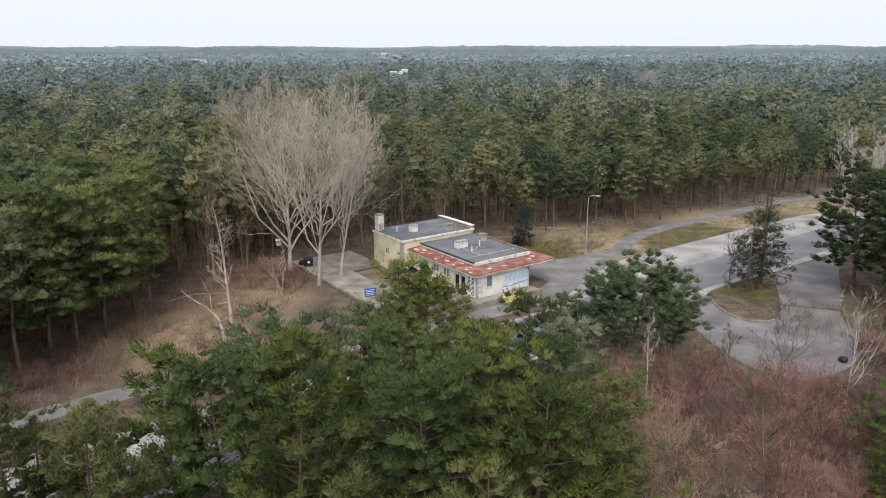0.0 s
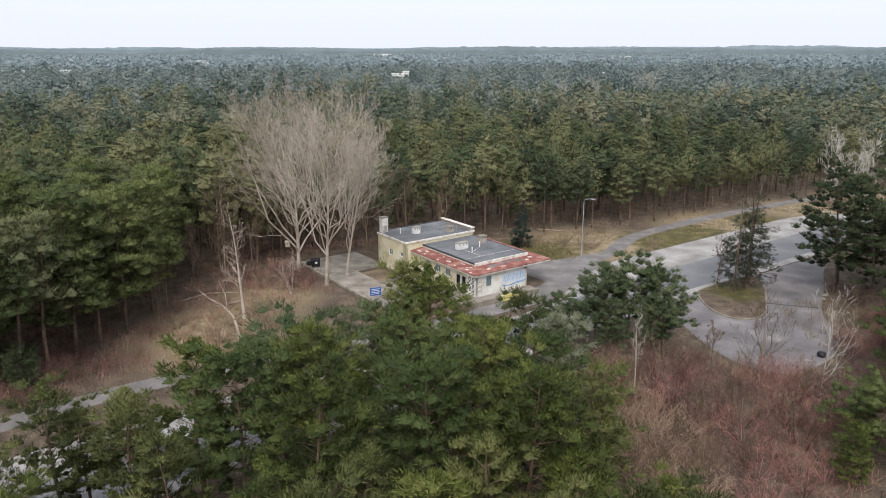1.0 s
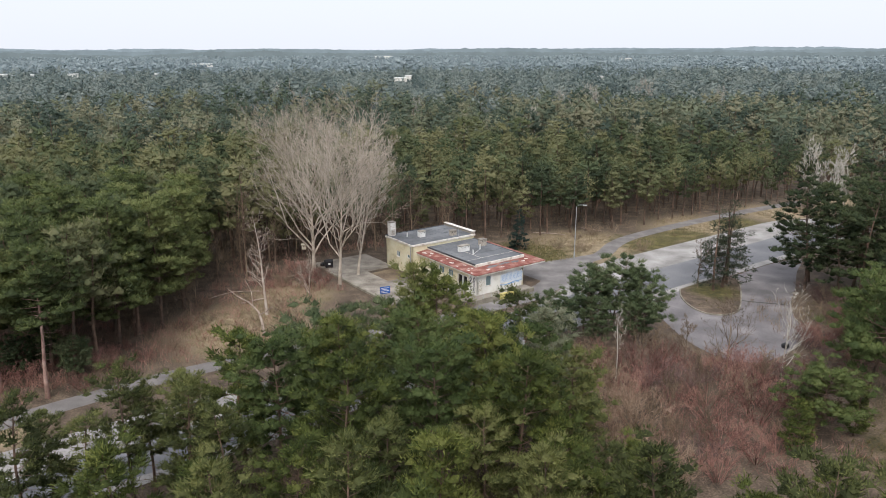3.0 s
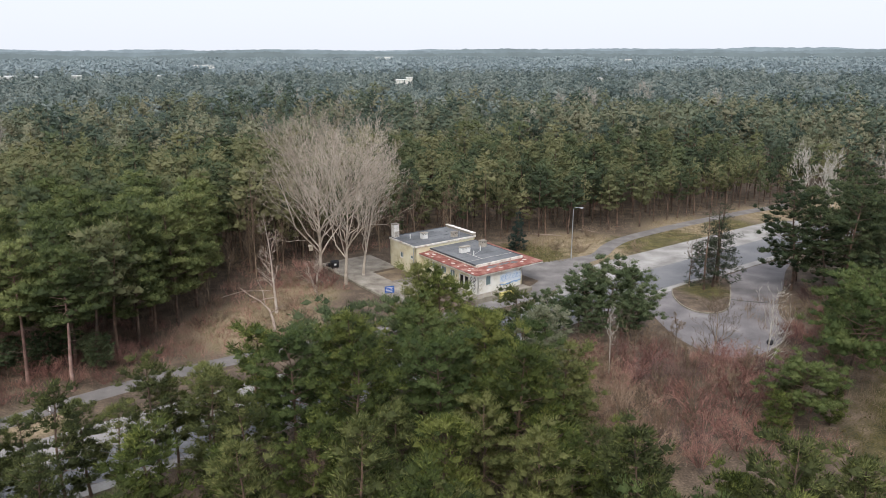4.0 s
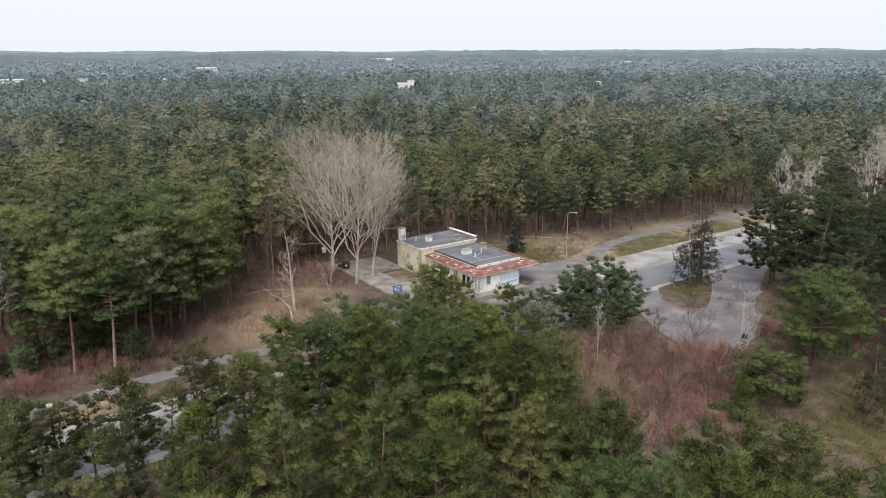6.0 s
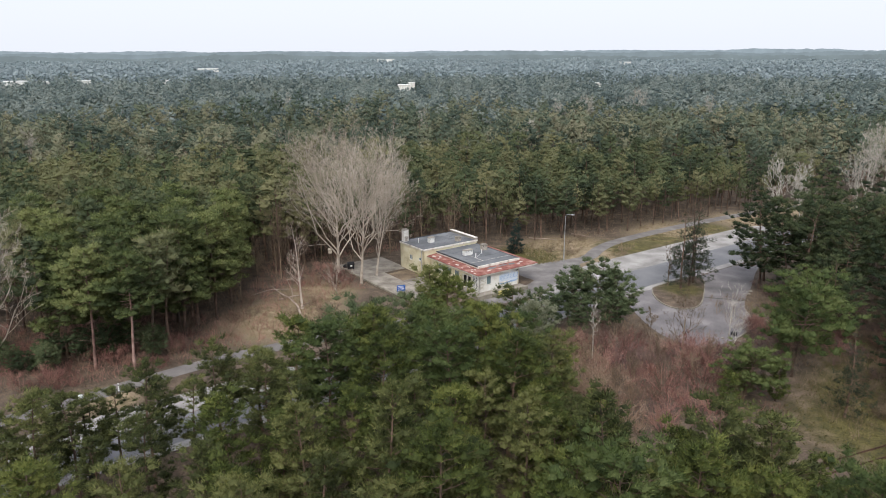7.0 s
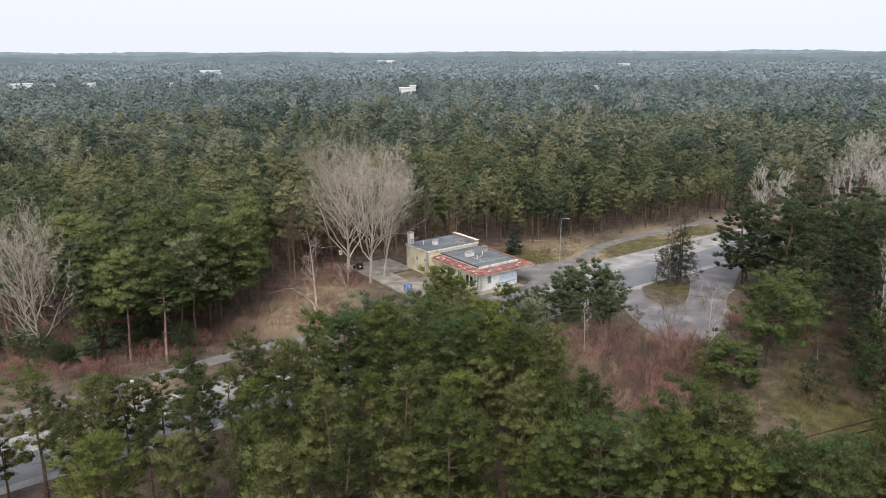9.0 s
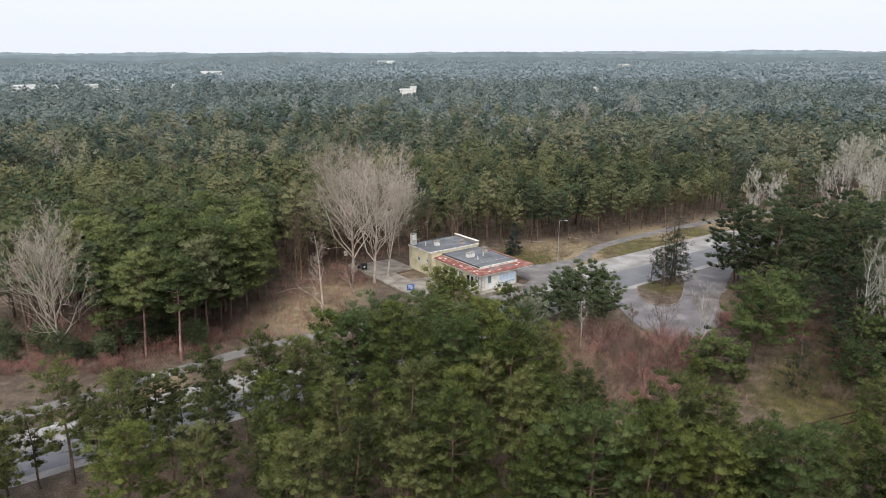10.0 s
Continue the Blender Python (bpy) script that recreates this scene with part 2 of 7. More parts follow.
M["graf_blue"] = material("blue_spray_paint", [(0.3, (0.10, 0.26, 0.55)), (0.7, (0.22, 0.42, 0.70))], 3, 12, 0.7, 0)
M["graf_pale"] = material("pale_blue_spray_paint", [(0.3, (0.56, 0.63, 0.74)), (0.7, (0.68, 0.73, 0.79))], 3, 12, 0.7, 0)
M["graf_black"] = material("black_spray_paint", [(0.3, (0.03, 0.03, 0.04)), (0.7, (0.09, 0.09, 0.10))], 3, 12, 0.7, 0)
M["graf_ochre"] = material("faded_ochre_spray_paint", [(0.3, (0.28, 0.23, 0.13)), (0.7, (0.40, 0.34, 0.22))], 3, 12, 0.7, 0)
M["white"] = material("white_paint", [(0.3, (0.66, 0.65, 0.63)), (0.7, (0.80, 0.79, 0.77))], 1.5, 10, 0.6, 0.05)
M["metal"] = material("galvanised_steel", [(0.3, (0.36, 0.37, 0.38)), (0.7, (0.50, 0.51, 0.52))], 3, 20, 0.5, 0.05, metal=0.6)
M["black"] = material("black_plastic", [(0.3, (0.012, 0.012, 0.014)), (0.7, (0.03, 0.03, 0.034))], 3, 15, 0.45, 0.1)
M["rust"] = material("rusted_rail_steel", [(0.3, (0.045, 0.026, 0.020)), (0.7, (0.13, 0.075, 0.05))], 2, 14, 0.8, 0.3)
M["sleeper"] = material("rotten_sleeper_wood", [(0.3, (0.06, 0.045, 0.032)), (0.7, (0.16, 0.125, 0.085))], 2, 14, 0.95, 0.4)
M["brick"] = material("grey_brick", [(0.3, (0.28, 0.24, 0.20)), (0.7, (0.46, 0.42, 0.37))], 3, 14, 0.9, 0.4)
M["lamp_glass"] = material("milky_lamp_glass", [(0.3, (0.75, 0.75, 0.73)), (0.7, (0.82, 0.82, 0.80))], 3, 14, 0.25, 0)
M["wood_box"] = material("pale_board", [(0.3, (0.40, 0.34, 0.26)), (0.7, (0.60, 0.54, 0.44))], 3, 14, 0.8, 0.2)
M["litter"] = material("leaf_litter", [(0.25, (0.085, 0.062, 0.044)), (0.5, (0.165, 0.122, 0.085)), (0.75, (0.27, 0.21, 0.14))], 0.35, 5, 0.95, 0.4)
glass = bpy.data.materials.new("window_glass")
glass.use_nodes = True
gb = glass.node_tree.nodes["Principled BSDF"]
gb.inputs["Base Color"].default_value = (0.16, 0.22, 0.24, 1)
gb.inputs["Roughness"].default_value = 0.08
gb.inputs["Specular IOR Level"].default_value = 0.8
M["glass"] = glass


def ground_material():
    """Leaf litter, with straw-coloured grass, moss and bare sand in patches round given centres."""
    m = bpy.data.materials.new("woodland_ground")
    m.use_nodes = True
    nd, lk = m.node_tree.nodes, m.node_tree.links
    bsdf = nd["Principled BSDF"]
    geo = nd.new("ShaderNodeNewGeometry")

    def tex(scale, detail=6):
        n = nd.new("ShaderNodeTexNoise")
        n.inputs["Scale"].default_value, n.inputs["Detail"].default_value = scale, detail
        lk.new(geo.outputs["Position"], n.inputs["Vector"])
        return n.outputs["Fac"]

    def ramp(fac, stops):
        r = nd.new("ShaderNodeValToRGB")
        for k, (at, c) in enumerate(stops):
            e = r.color_ramp.elements[k] if k < 2 else r.color_ramp.elements.new(at)
            e.position, e.color = at, (*c, 1)
        lk.new(fac, r.inputs["Fac"])
        return r.outputs["Color"]

    coarse, mid, fine = tex(0.09), tex(0.55), tex(5.0)
    mix = nd.new("ShaderNodeMath")
    mix.operation = "MULTIPLY_ADD"
    mix.inputs[1].default_value = 0.5
    lk.new(fine, mix.inputs[0])
    half = nd.new("ShaderNodeMath")
    half.operation = "MULTIPLY"
    half.inputs[1].default_value = 0.5
    lk.new(mid, half.inputs[0])
    lk.new(half.outputs[0], mix.inputs[2])
    grain = mix.outputs[0]
    colour = ramp(grain, [(0.38, (0.050, 0.035, 0.025)), (0.5, (0.100, 0.072, 0.050)), (0.62, (0.18, 0.130, 0.090))])
    straw = ramp(grain, [(0.38, (0.125, 0.098, 0.052)), (0.5, (0.255, 0.195, 0.120)), (0.62, (0.37, 0.29, 0.19))])
    moss = ramp(grain, [(0.38, (0.036, 0.034, 0.011)), (0.5, (0.086, 0.074, 0.020)), (0.62, (0.155, 0.128, 0.042))])
    # centre x, y, radius, kind
    for x, y, rad, kind in [(-25, 71, 11, straw), (-22, 83, 7, straw), (24, 108, 13, straw), (50, 121, 13, straw), (36, 111, 7, moss), (44, 116, 6, moss), (58, 126, 6, moss), (14, 104, 9, moss), (70, 134, 10, straw), (38, 84, 4, moss), (14, 60, 5, moss),
                            (45, 38, 10, moss), (47, 46.5, 7, moss), (51, 52, 6, moss), (54, 58, 6, moss), (62, 41, 9, moss), (-40, 45, 4, straw), (52, 74, 4, moss), (92, 142, 14, straw), (12, 33, 7, straw)]:
        d = nd.new("ShaderNodeVectorMath")
        d.operation = "DISTANCE"
        d.inputs[1].default_value = (x, y, 0)
        lk.new(geo.outputs["Position"], d.inputs[0])
        k = nd.new("ShaderNodeMath")
        k.operation = "MULTIPLY_ADD"
        k.inputs[1].default_value, k.inputs[2].default_value = rad * 1.3, -rad * 0.65
        lk.new(mid, k.inputs[0])
        s = nd.new("ShaderNodeMath")
        lk.new(d.outputs["Value"], s.inputs[0])
        lk.new(k.outputs[0], s.inputs[1])
        f = nd.new("ShaderNodeMapRange")
        f.inputs["From Min"].default_value, f.inputs["From Max"].default_value = rad * 1.1, rad * 0.55
        lk.new(s.outputs[0], f.inputs["Value"])
        mx = nd.new("ShaderNodeMixRGB")
        lk.new(f.outputs["Result"], mx.inputs["Fac"])
        lk.new(colour, mx.inputs["Color1"])
        lk.new(kind, mx.inputs["Color2"])
        colour = mx.outputs["Color"]
    lk.new(colour, bsdf.inputs["Base Color"])
    bsdf.inputs["Roughness"].default_value = 0.95
    bp = nd.new("ShaderNodeBump")
    bp.inputs["Strength"].default_value, bp.inputs["Distance"].default_value = 0.5, 0.1
    lk.new(fine, bp.inputs["Height"])
    lk.new(bp.outputs["Normal"], bsdf.inputs["Normal"])
    return m


M["ground"] = ground_material()

# ---- builders ----
CS, SN = 0.8110, 0.5850  # the road and the building run along this direction


def lay(s, n, z=0.0):
    """World place from metres along (s) and across (n) the road's direction."""
    return Vector((s * CS - n * SN, s * SN + n * CS, z))


def obj(name, mesh, parent=None, label="", mat=None):
    ob = new(name, mesh)
    if mat is not None and not mesh.materials:
        mesh.materials.append(mat)
    if parent is not None:
        ob.parent = parent
    if label:
        ob["label"] = label
    return ob


def part(name, bm, mat, parent, label=""):
    mesh = bpy.data.meshes.new(name)
    bm.to_mesh(mesh)
    bm.free()
    return obj(name, mesh, parent, label, mat)


def thing(name, label, category, m=None, group="", kind=""):
    e = new(name)
    e.empty_display_size = 0.3
    if m is not None:
        e.matrix_basis = m
    return tagged(e, label, category, group, kind)


def raw(name, verts, faces):
    me = bpy.data.meshes.new(name)
    me.from_pydata(verts, [], faces)
    me.update()
    return me


def tri_mesh(name, v, f, nrm=None):
    """A mesh from arrays of places (n, 3), triangles (m, 3) and, for soft foliage, vertex normals."""
    me = bpy.data.meshes.new(name)
    v, f = np.asarray(v, dtype=np.float32), np.asarray(f, dtype=np.int32)
    me.vertices.add(len(v))
    me.vertices.foreach_set("co", v.ravel())
    me.loops.add(f.size)
    me.loops.foreach_set("vertex_index", f.ravel())
    me.polygons.add(len(f))
    me.polygons.foreach_set("loop_start", np.arange(0, f.size, 3, dtype=np.int32))
    me.update(calc_edges=True)
    if nrm is not None:
        me.polygons.foreach_set("use_smooth", np.ones(len(f), dtype=bool))
        at_ = me.attributes.new("custom_normal", "FLOAT_VECTOR", "POINT")
        at_.data.foreach_set("vector", np.asarray(nrm, dtype=np.float32).ravel())
    return me


def box(bm, x0, x1, y0, y1, z0, z1, bevel=0.0, turn=None):
    r = bmesh.ops.create_cube(bm, size=1)
    m = Matrix.Translation(((x0 + x1) / 2, (y0 + y1) / 2, (z0 + z1) / 2)) @ Matrix.Diagonal((x1 - x0, y1 - y0, z1 - z0, 1))
    bmesh.ops.transform(bm, matrix=m, verts=r["verts"])
    if turn is not None:
        bmesh.ops.transform(bm, matrix=turn, verts=r["verts"])
    if bevel:
        bmesh.ops.bevel(bm, geom=list({e for v in r["verts"] for e in v.link_edges}), offset=bevel, segments=1, affect="EDGES")


def boxed(name, mat, parent, x0, x1, y0, y1, z0, z1, bevel=0.012, label=""):
    bm = bmesh.new()
    box(bm, x0, x1, y0, y1, z0, z1, bevel)
    return part(name, bm, mat, parent, label)


def tube(bm, points, radii, sides=8):
    """A tube along points with a radius at each, closed at both ends."""
    rings = []
    for k, p in enumerate(points):
        a = Vector(points[max(0, k - 1)])
        b = Vector(points[min(len(points) - 1, k + 1)])
        d = (b - a).normalized()
        x = d.orthogonal().normalized() if abs(d.z) > 0.9 else d.cross(Vector((0, 0, 1))).normalized()
        y = d.cross(x)
        rings.append([bm.verts.new(Vector(p) + radii[k] * (math.cos(2 * math.pi * i / sides) * x + math.sin(2 * math.pi * i / sides) * y)) for i in range(sides)])
    for a, b in zip(rings, rings[1:]):
        for i in range(sides):
            bm.faces.new((a[i], a[(i + 1) % sides], b[(i + 1) % sides], b[i]))
    bm.faces.new(rings[0][::-1])
    bm.faces.new(rings[-1])


def tubed(name, mat, parent, points, radii, sides=10, label=""):
    bm = bmesh.new()
    tube(bm, points, radii, sides)
    return part(name, bm, mat, parent, label)


def sheet(name, outline, z, mat, thick=0.0):
    """A flat piece of ground with the given outline, solid down to z - thick."""
    bm = bmesh.new()
    top = [bm.verts.new((p[0], p[1], z)) for p in outline]
    f = bm.faces.new(top)
    if f.normal.z < 0:
        f.normal_flip()
    f.normal_update()
    if f.normal.z < 0:
        f.normal_flip()
    if thick:
        low = [bm.verts.new((p[0], p[1], z - thick)) for p in outline]
        for i in range(len(top)):
            j = (i + 1) % len(top)
            bm.faces.new((top[i], low[i], low[j], top[j]))
    bmesh.ops.triangulate(bm, faces=[f])
    me = bpy.data.meshes.new(name)
    bm.to_mesh(me)
    bm.free()
    me.materials.append(mat)
    return new(name, me)


def band(name, near, far, z, mat, rise=0.0):
    """A strip between two lines of the same number of points."""
    v = [(*p[:2], z) for p in near] + [(*p[:2], z + rise) for p in far]
    n = len(near)
    me = raw(name, v, [(i, i + 1, n + i + 1, n + i) for i in range(n - 1)])
    me.materials.append(mat)
    return new(name, me)


def smooth(points, steps=6):
    """A Catmull-Rom line through points."""
    out = []
    p = [Vector(a) for a in points]
    for i in range(len(p) - 1):
        a, b, c, d = p[max(i - 1, 0)], p[i], p[i + 1], p[min(i + 2, len(p) - 1)]
        for k in range(steps):
            t = k / steps
            out.append(0.5 * (2 * b + (c - a) * t + (2 * a - 5 * b + 4 * c - d) * t * t + (3 * b - a - 3 * c + d) * t ** 3))
    return out + [p[-1]]


# ---- ground and roads ----
gv, gf = [], []
rings = [0, 40, 80, 120, 160, 220, 300, 450, 800, 1500, 2600, 4200]
for k, rad in enumerate(rings):
    for i in range(48):
        a = 2 * math.pi * i / 48
        gv.append((rad * math.cos(a), 60 + rad * math.sin(a), 0))
for k in range(len(rings) - 1):
    for i in range(48):
        j = (i + 1) % 48
        gf.append((k * 48 + i, (k + 1) * 48 + i, (k + 1) * 48 + j, k * 48 + j))
ground_mesh = raw("ground", gv, gf)
ground_mesh.materials.append(M["ground"])
tagged(new("ground", ground_mesh), "brown leaf-littered woodland ground with straw and mossy patches", "ground", kind="structure")


def step(x, a, b):
    t = min(1, max(0, (x - a) / (b - a)))
    return t * t * (3 - 2 * t)


def bend(s):
    """The road swings away to the south beyond the lay-by."""
    return -0.0045 * max(0, s - 122) ** 2 if s < 320 else -0.0045 * 198 ** 2 - 1.78 * (s - 320)


ALONG = [-160 + 4 * k for k in range(121)]
south = [lay(s, 44.3 + 4.6 * step(s, 0, 80) + bend(s)) for s in ALONG]
south_in = [lay(s, 45.7 + 4.6 * step(s, 0, 80) + bend(s)) for s in ALONG]
north_in = [lay(s, 51.2 + 6.4 * step(s, 0, 80) - 1.5 * step(s, 125, 150) + bend(s)) for s in ALONG]
north = [lay(s, 56.4 + 8.7 * step(s, 52, 80) - 6.5 * step(s, 125, 150) + bend(s)) for s in ALONG]
tagged(band("road", south_in, north_in, 0.03, M["asphalt"]), "worn grey asphalt road with dusty edges", "road", kind="structure")
tagged(band("road_shoulder", south, south_in, 0.026, M["shoulder"]), "pale dusty concrete strip beside the road", "road shoulder", kind="structure")
tagged(band("lay_by", north_in, north, 0.026, M["shoulder"]), "pale dusty concrete lay-by beside the road", "lay-by", kind="structure")
PATH_LINE = smooth([(-160, 61.5), (-60, 61.3), (-16, 61.2), (-2, 62.6), (12, 63.2), (30, 61.0), (48, 59.6), (62, 61.8), (70, 66.6), (81, 68.2), (88, 71.4), (95, 73.2), (108, 73.8), (122, 73.6), (136, 72.8), (150, 71.0), (170, 66.0), (200, 50.0)], 5)
PATH_LINE = [Vector((p[0], p[1])) for p in PATH_LINE]
pl, pr = [], []
for k, p in enumerate(PATH_LINE):
    d = (PATH_LINE[min(k + 1, len(PATH_LINE) - 1)] - PATH_LINE[max(k - 1, 0)]).normalized()
    w = 1.35
    pl.append(lay(p[0] - d[1] * w, p[1] + d[0] * w))
    pr.append(lay(p[0] + d[1] * w, p[1] - d[0] * w))
tagged(band("footpath", pr, pl, 0.022, M["path"]), "grey asphalt footpath along the wood's edge", "path", kind="structure")
# side lot with a loop round the island
lot = smooth([(28, 82), (27.4, 78), (27.6, 72), (28.4, 66), (30.5, 61.5), (34, 60), (38.5, 62.5), (41.8, 66), (44, 70.5), (44.6, 74), (46.6, 79), (50.5, 86), (54, 93), (58, 100), (52, 97.5), (44, 91.6), (36, 86)], 4)
tagged(sheet("lot", lot, 0.018, M["lot"]), "old grey asphalt lot branching off the road", "lot", kind="structure")
tagged(band("tar_joint", [Vector((40.2, 80.05)), Vector((42.4, 79.2)), Vector((46.3, 78.0))], [Vector((40.25, 80.3)), Vector((42.5, 79.5)), Vector((46.4, 78.35))], 0.026, M["tar"]), "dark sunken tar joint across the lot", "joint", kind="structure")
isl = smooth([(33.4, 84.6), (32.6, 81.5), (32.6, 78.0), (33.6, 75.3), (35.6, 74.5), (37.6, 75.4), (39.3, 78.0), (41.6, 83.6), (43.2, 88.6), (42.6, 90.4), (40.4, 89.6), (36.4, 87.0), (33.4, 84.6)], 4)[:-1]
island = sheet("traffic_island", isl, 0.14, M["ground"], 0.16)
tagged(island, "grassy kerbed island between road and lot", "traffic island", kind="structure")
kerb_out = isl
centre = Vector((37.6, 82))
for k in range(len(isl)):
    a, b = isl[k], isl[(k + 1) % len(isl)]
    a, b = Vector((a[0], a[1], 0)), Vector((b[0], b[1], 0))
    d = (b - a)
    ln = d.length
    bm = bmesh.new()
    box(bm, 0.01, ln - 0.01, -0.13, 0.05, 0.0, 0.185, 0.015)
    kb = part("kerb_stone", bm, M["kerb"], island)
    kb.matrix_basis = Matrix.Translation(a) @ Matrix.Rotation(math.atan2(d.y, d.x), 4, "Z")
# kerb along the lot's east side
east = [lot[k] for k in range(len(lot)) if lot[k][0] > 38 and lot[k][1] < 74][:14]
lot_kerb = thing("lot_kerb", "mossy concrete kerb round the lot's end", "kerb", kind="structure")
for a, b in zip(east, east[1:]):
    a, b = Vector((a[0], a[1], 0)), Vector((b[0], b[1], 0))
    d = b - a
    if d.length > 4:
        continue
    bm = bmesh.new()
    box(bm, 0.01, d.length - 0.01, -0.05, 0.13, 0.0, 0.14, 0.015)
    kb = part("kerb_stone", bm, M["concrete"], lot_kerb)
    kb.matrix_basis = Matrix.Translation(a) @ Matrix.Rotation(math.atan2(d.y, d.x), 4, "Z")
# concrete yard west of the building, of separate slabs
yard = thing("yard", "cracked concrete yard of large slabs beside the building", "yard", kind="structure")
rng = random.Random(4)
for i in range(4):
    for j in range(8):
        s0, n0 = 40.2 + 2.4 * i, 68.2 + 3.0 * j
        if i >= 2 and 77 < n0 + 1.5 < 82.2:
            continue
        bm = bmesh.new()
        box(bm, 0.015, 2.385, 0.015, 2.985, -0.05, 0.07 + rng.uniform(-0.015, 0.015), 0.015)
        sl = part("slab", bm, M["concrete"], yard)
        sl.matrix_basis = Matrix.Translation(lay(s0, n0)) @ Matrix.Rotation(math.atan2(SN, CS), 4, "Z") @ pose(0, 0, 0, rng.uniform(-0.3, 0.3), rng.uniform(-0.3, 0.3), 0)
bm = bmesh.new()
box(bm, 39.75, 40.1, 68, 92.4, -0.1, 0.32, 0.03)
yw = part("yard_edging", bm, M["kerb"], None)
yw.matrix_basis = Matrix.Rotation(math.atan2(SN, CS), 4, "Z")
tagged(yw, "low weathered concrete edging of the yard", "edging", kind="structure")
bm = bmesh.new()
box(bm, 45.0, 49.4, 77.2, 82.2, -0.05, 0.04, 0.0)
sb = part("soil_bed", bm, M["litter"], None)
sb.matrix_basis = Matrix.Rotation(math.atan2(SN, CS), 4, "Z")
tagged(sb, "bare soil bed with dead leaves in the yard", "soil bed", kind="structure")
# pavement east of the building and before it
tagged(sheet("pavement", [lay(49, 58.2), lay(49, 61.6), lay(63.5, 61.6), lay(63.5, 72), lay(70, 71), lay(80, 69.5), lay(76, 65), lay(66, 60.5), lay(58, 58.0)], 0.014, M["path"]), "worn grey pavement round the building", "pavement", kind="structure")

# ---- the building ----
BUILDING = Matrix.Translation(lay(50.2, 62.8)) @ Matrix.Rotation(math.atan2(SN, CS), 4, "Z")
house = thing("roadside_building", "abandoned cream single-storey building with red sheet-metal eaves", "building", BUILDING)


def holed(bm, length, z0, z1, thick, holes, m):
    """A wall along x, outer face at y = 0, with openings (x0, x1, z0, z1) that go through it."""
    xs = sorted({0, length, *(h[0] for h in holes), *(h[1] for h in holes)})
    zs = sorted({z0, z1, *(h[2] for h in holes), *(h[3] for h in holes)})

    def solid(i, k):
        if not (0 <= i < len(xs) - 1 and 0 <= k < len(zs) - 1):
            return False
        x, z = (xs[i] + xs[i + 1]) / 2, (zs[k] + zs[k + 1]) / 2
        return not any(h[0] < x < h[1] and h[2] < z < h[3] for h in holes)

    def quad(*p):
        bm.faces.new([bm.verts.new(m @ Vector(a)) for a in p])

    for i in range(len(xs) - 1):
        for k in range(len(zs) - 1):
            if not solid(i, k):
                continue
            a, b, c, d = xs[i], xs[i + 1], zs[k], zs[k + 1]
            quad((a, 0, c), (b, 0, c), (b, 0, d), (a, 0, d))
            quad((b, thick, c), (a, thick, c), (a, thick, d), (b, thick, d))
            if not solid(i - 1, k):
                quad((a, thick, c), (a, 0, c), (a, 0, d), (a, thick, d))
            if not solid(i + 1, k):
                quad((b, 0, c), (b, thick, c), (b, thick, d), (b, 0, d))
            if not solid(i, k - 1):
                quad((a, 0, c), (a, thick, c), (b, thick, c), (b, 0, c))
            if not solid(i, k + 1):
                quad((a, 0, d), (b, 0, d), (b, thick, d), (a, thick, d))
    bmesh.ops.remove_doubles(bm, verts=bm.verts, dist=0.0005)


def wall_part(name, mat, length, z0, z1, holes, m, label=""):
    bm = bmesh.new()
    holed(bm, length, z0, z1, 0.3, holes, m)
    return part(name, bm, mat, house, label)


def window(m, w, h, bars=1, name="window"):
    """A window frame with panes, its lower left outer corner at m's origin."""
    bm = bmesh.new()
    f = 0.07
    box(bm, 0, f, 0.06, 0.14, 0, h)
    box(bm, w - f, w, 0.06, 0.14, 0, h)
    box(bm, f, w - f, 0.06, 0.14, 0, f)
    box(bm, f, w - f, 0.06, 0.14, h - f, h)
    for k in range(bars):
        x = w * (k + 1) / (bars + 1)
        box(bm, x - 0.03, x + 0.03, 0.07, 0.13, f, h - f)
    bmesh.ops.transform(bm, matrix=m, verts=bm.verts)
    fr = part(name, bm, M["white"], house, "white-painted window frame")
    for k in range(bars + 1):
        x0, x1 = w * k / (bars + 1) + 0.02, w * (k + 1) / (bars + 1) - 0.02
        b2 = bmesh.new()
        box(b2, x0, x1, 0.09, 0.105, 0.02, h - 0.02)
        bmesh.ops.transform(b2, matrix=m, verts=b2.verts)
        part("pane", b2, M["glass"], fr, "dull window pane")
    b3 = bmesh.new()
    box(b3, -0.06, w + 0.06, -0.07, 0.06, -0.06, 0.0, 0.01)
    bmesh.ops.transform(b3, matrix=m, verts=b3.verts)
    part("sill", b3, M["fascia"], fr)


def west(v, u=0.7):
    """x runs back along the west wall, from v towards the road."""
    return Matrix.Translation((u, v, 0)) @ Matrix.Rotation(radians(-90), 4, "Z")


# lower block: x of the west wall counts from v = 14.5 to the road
WEST_HOLES = [(2.6, 3.9, 1.75, 2.75), (4.9, 6.2, 1.75, 2.75), (7.2, 8.4, 1.75, 2.75), (9.55, 10.62, 0.45, 2.62), (10.72, 11.75, 0.45, 2.62)]
wall_part("wall", M["wall"], 12.0, 0.0, 3.4, [h for h in WEST_HOLES], west(14.5))
boxed("door_post", M["white"], house, 0.74, 0.94, 3.78, 3.88, 0.45, 2.62)
wall_part("wall", M["whitewall"], 1.9, 0.0, 3.4, [], west(2.5), "white-patched wall panel with black spray tags")
for h in WEST_HOLES[:3]:
    window(west(14.5) @ Matrix.Translation((h[0], 0, h[2])), h[1] - h[0], h[3] - h[2], 1)
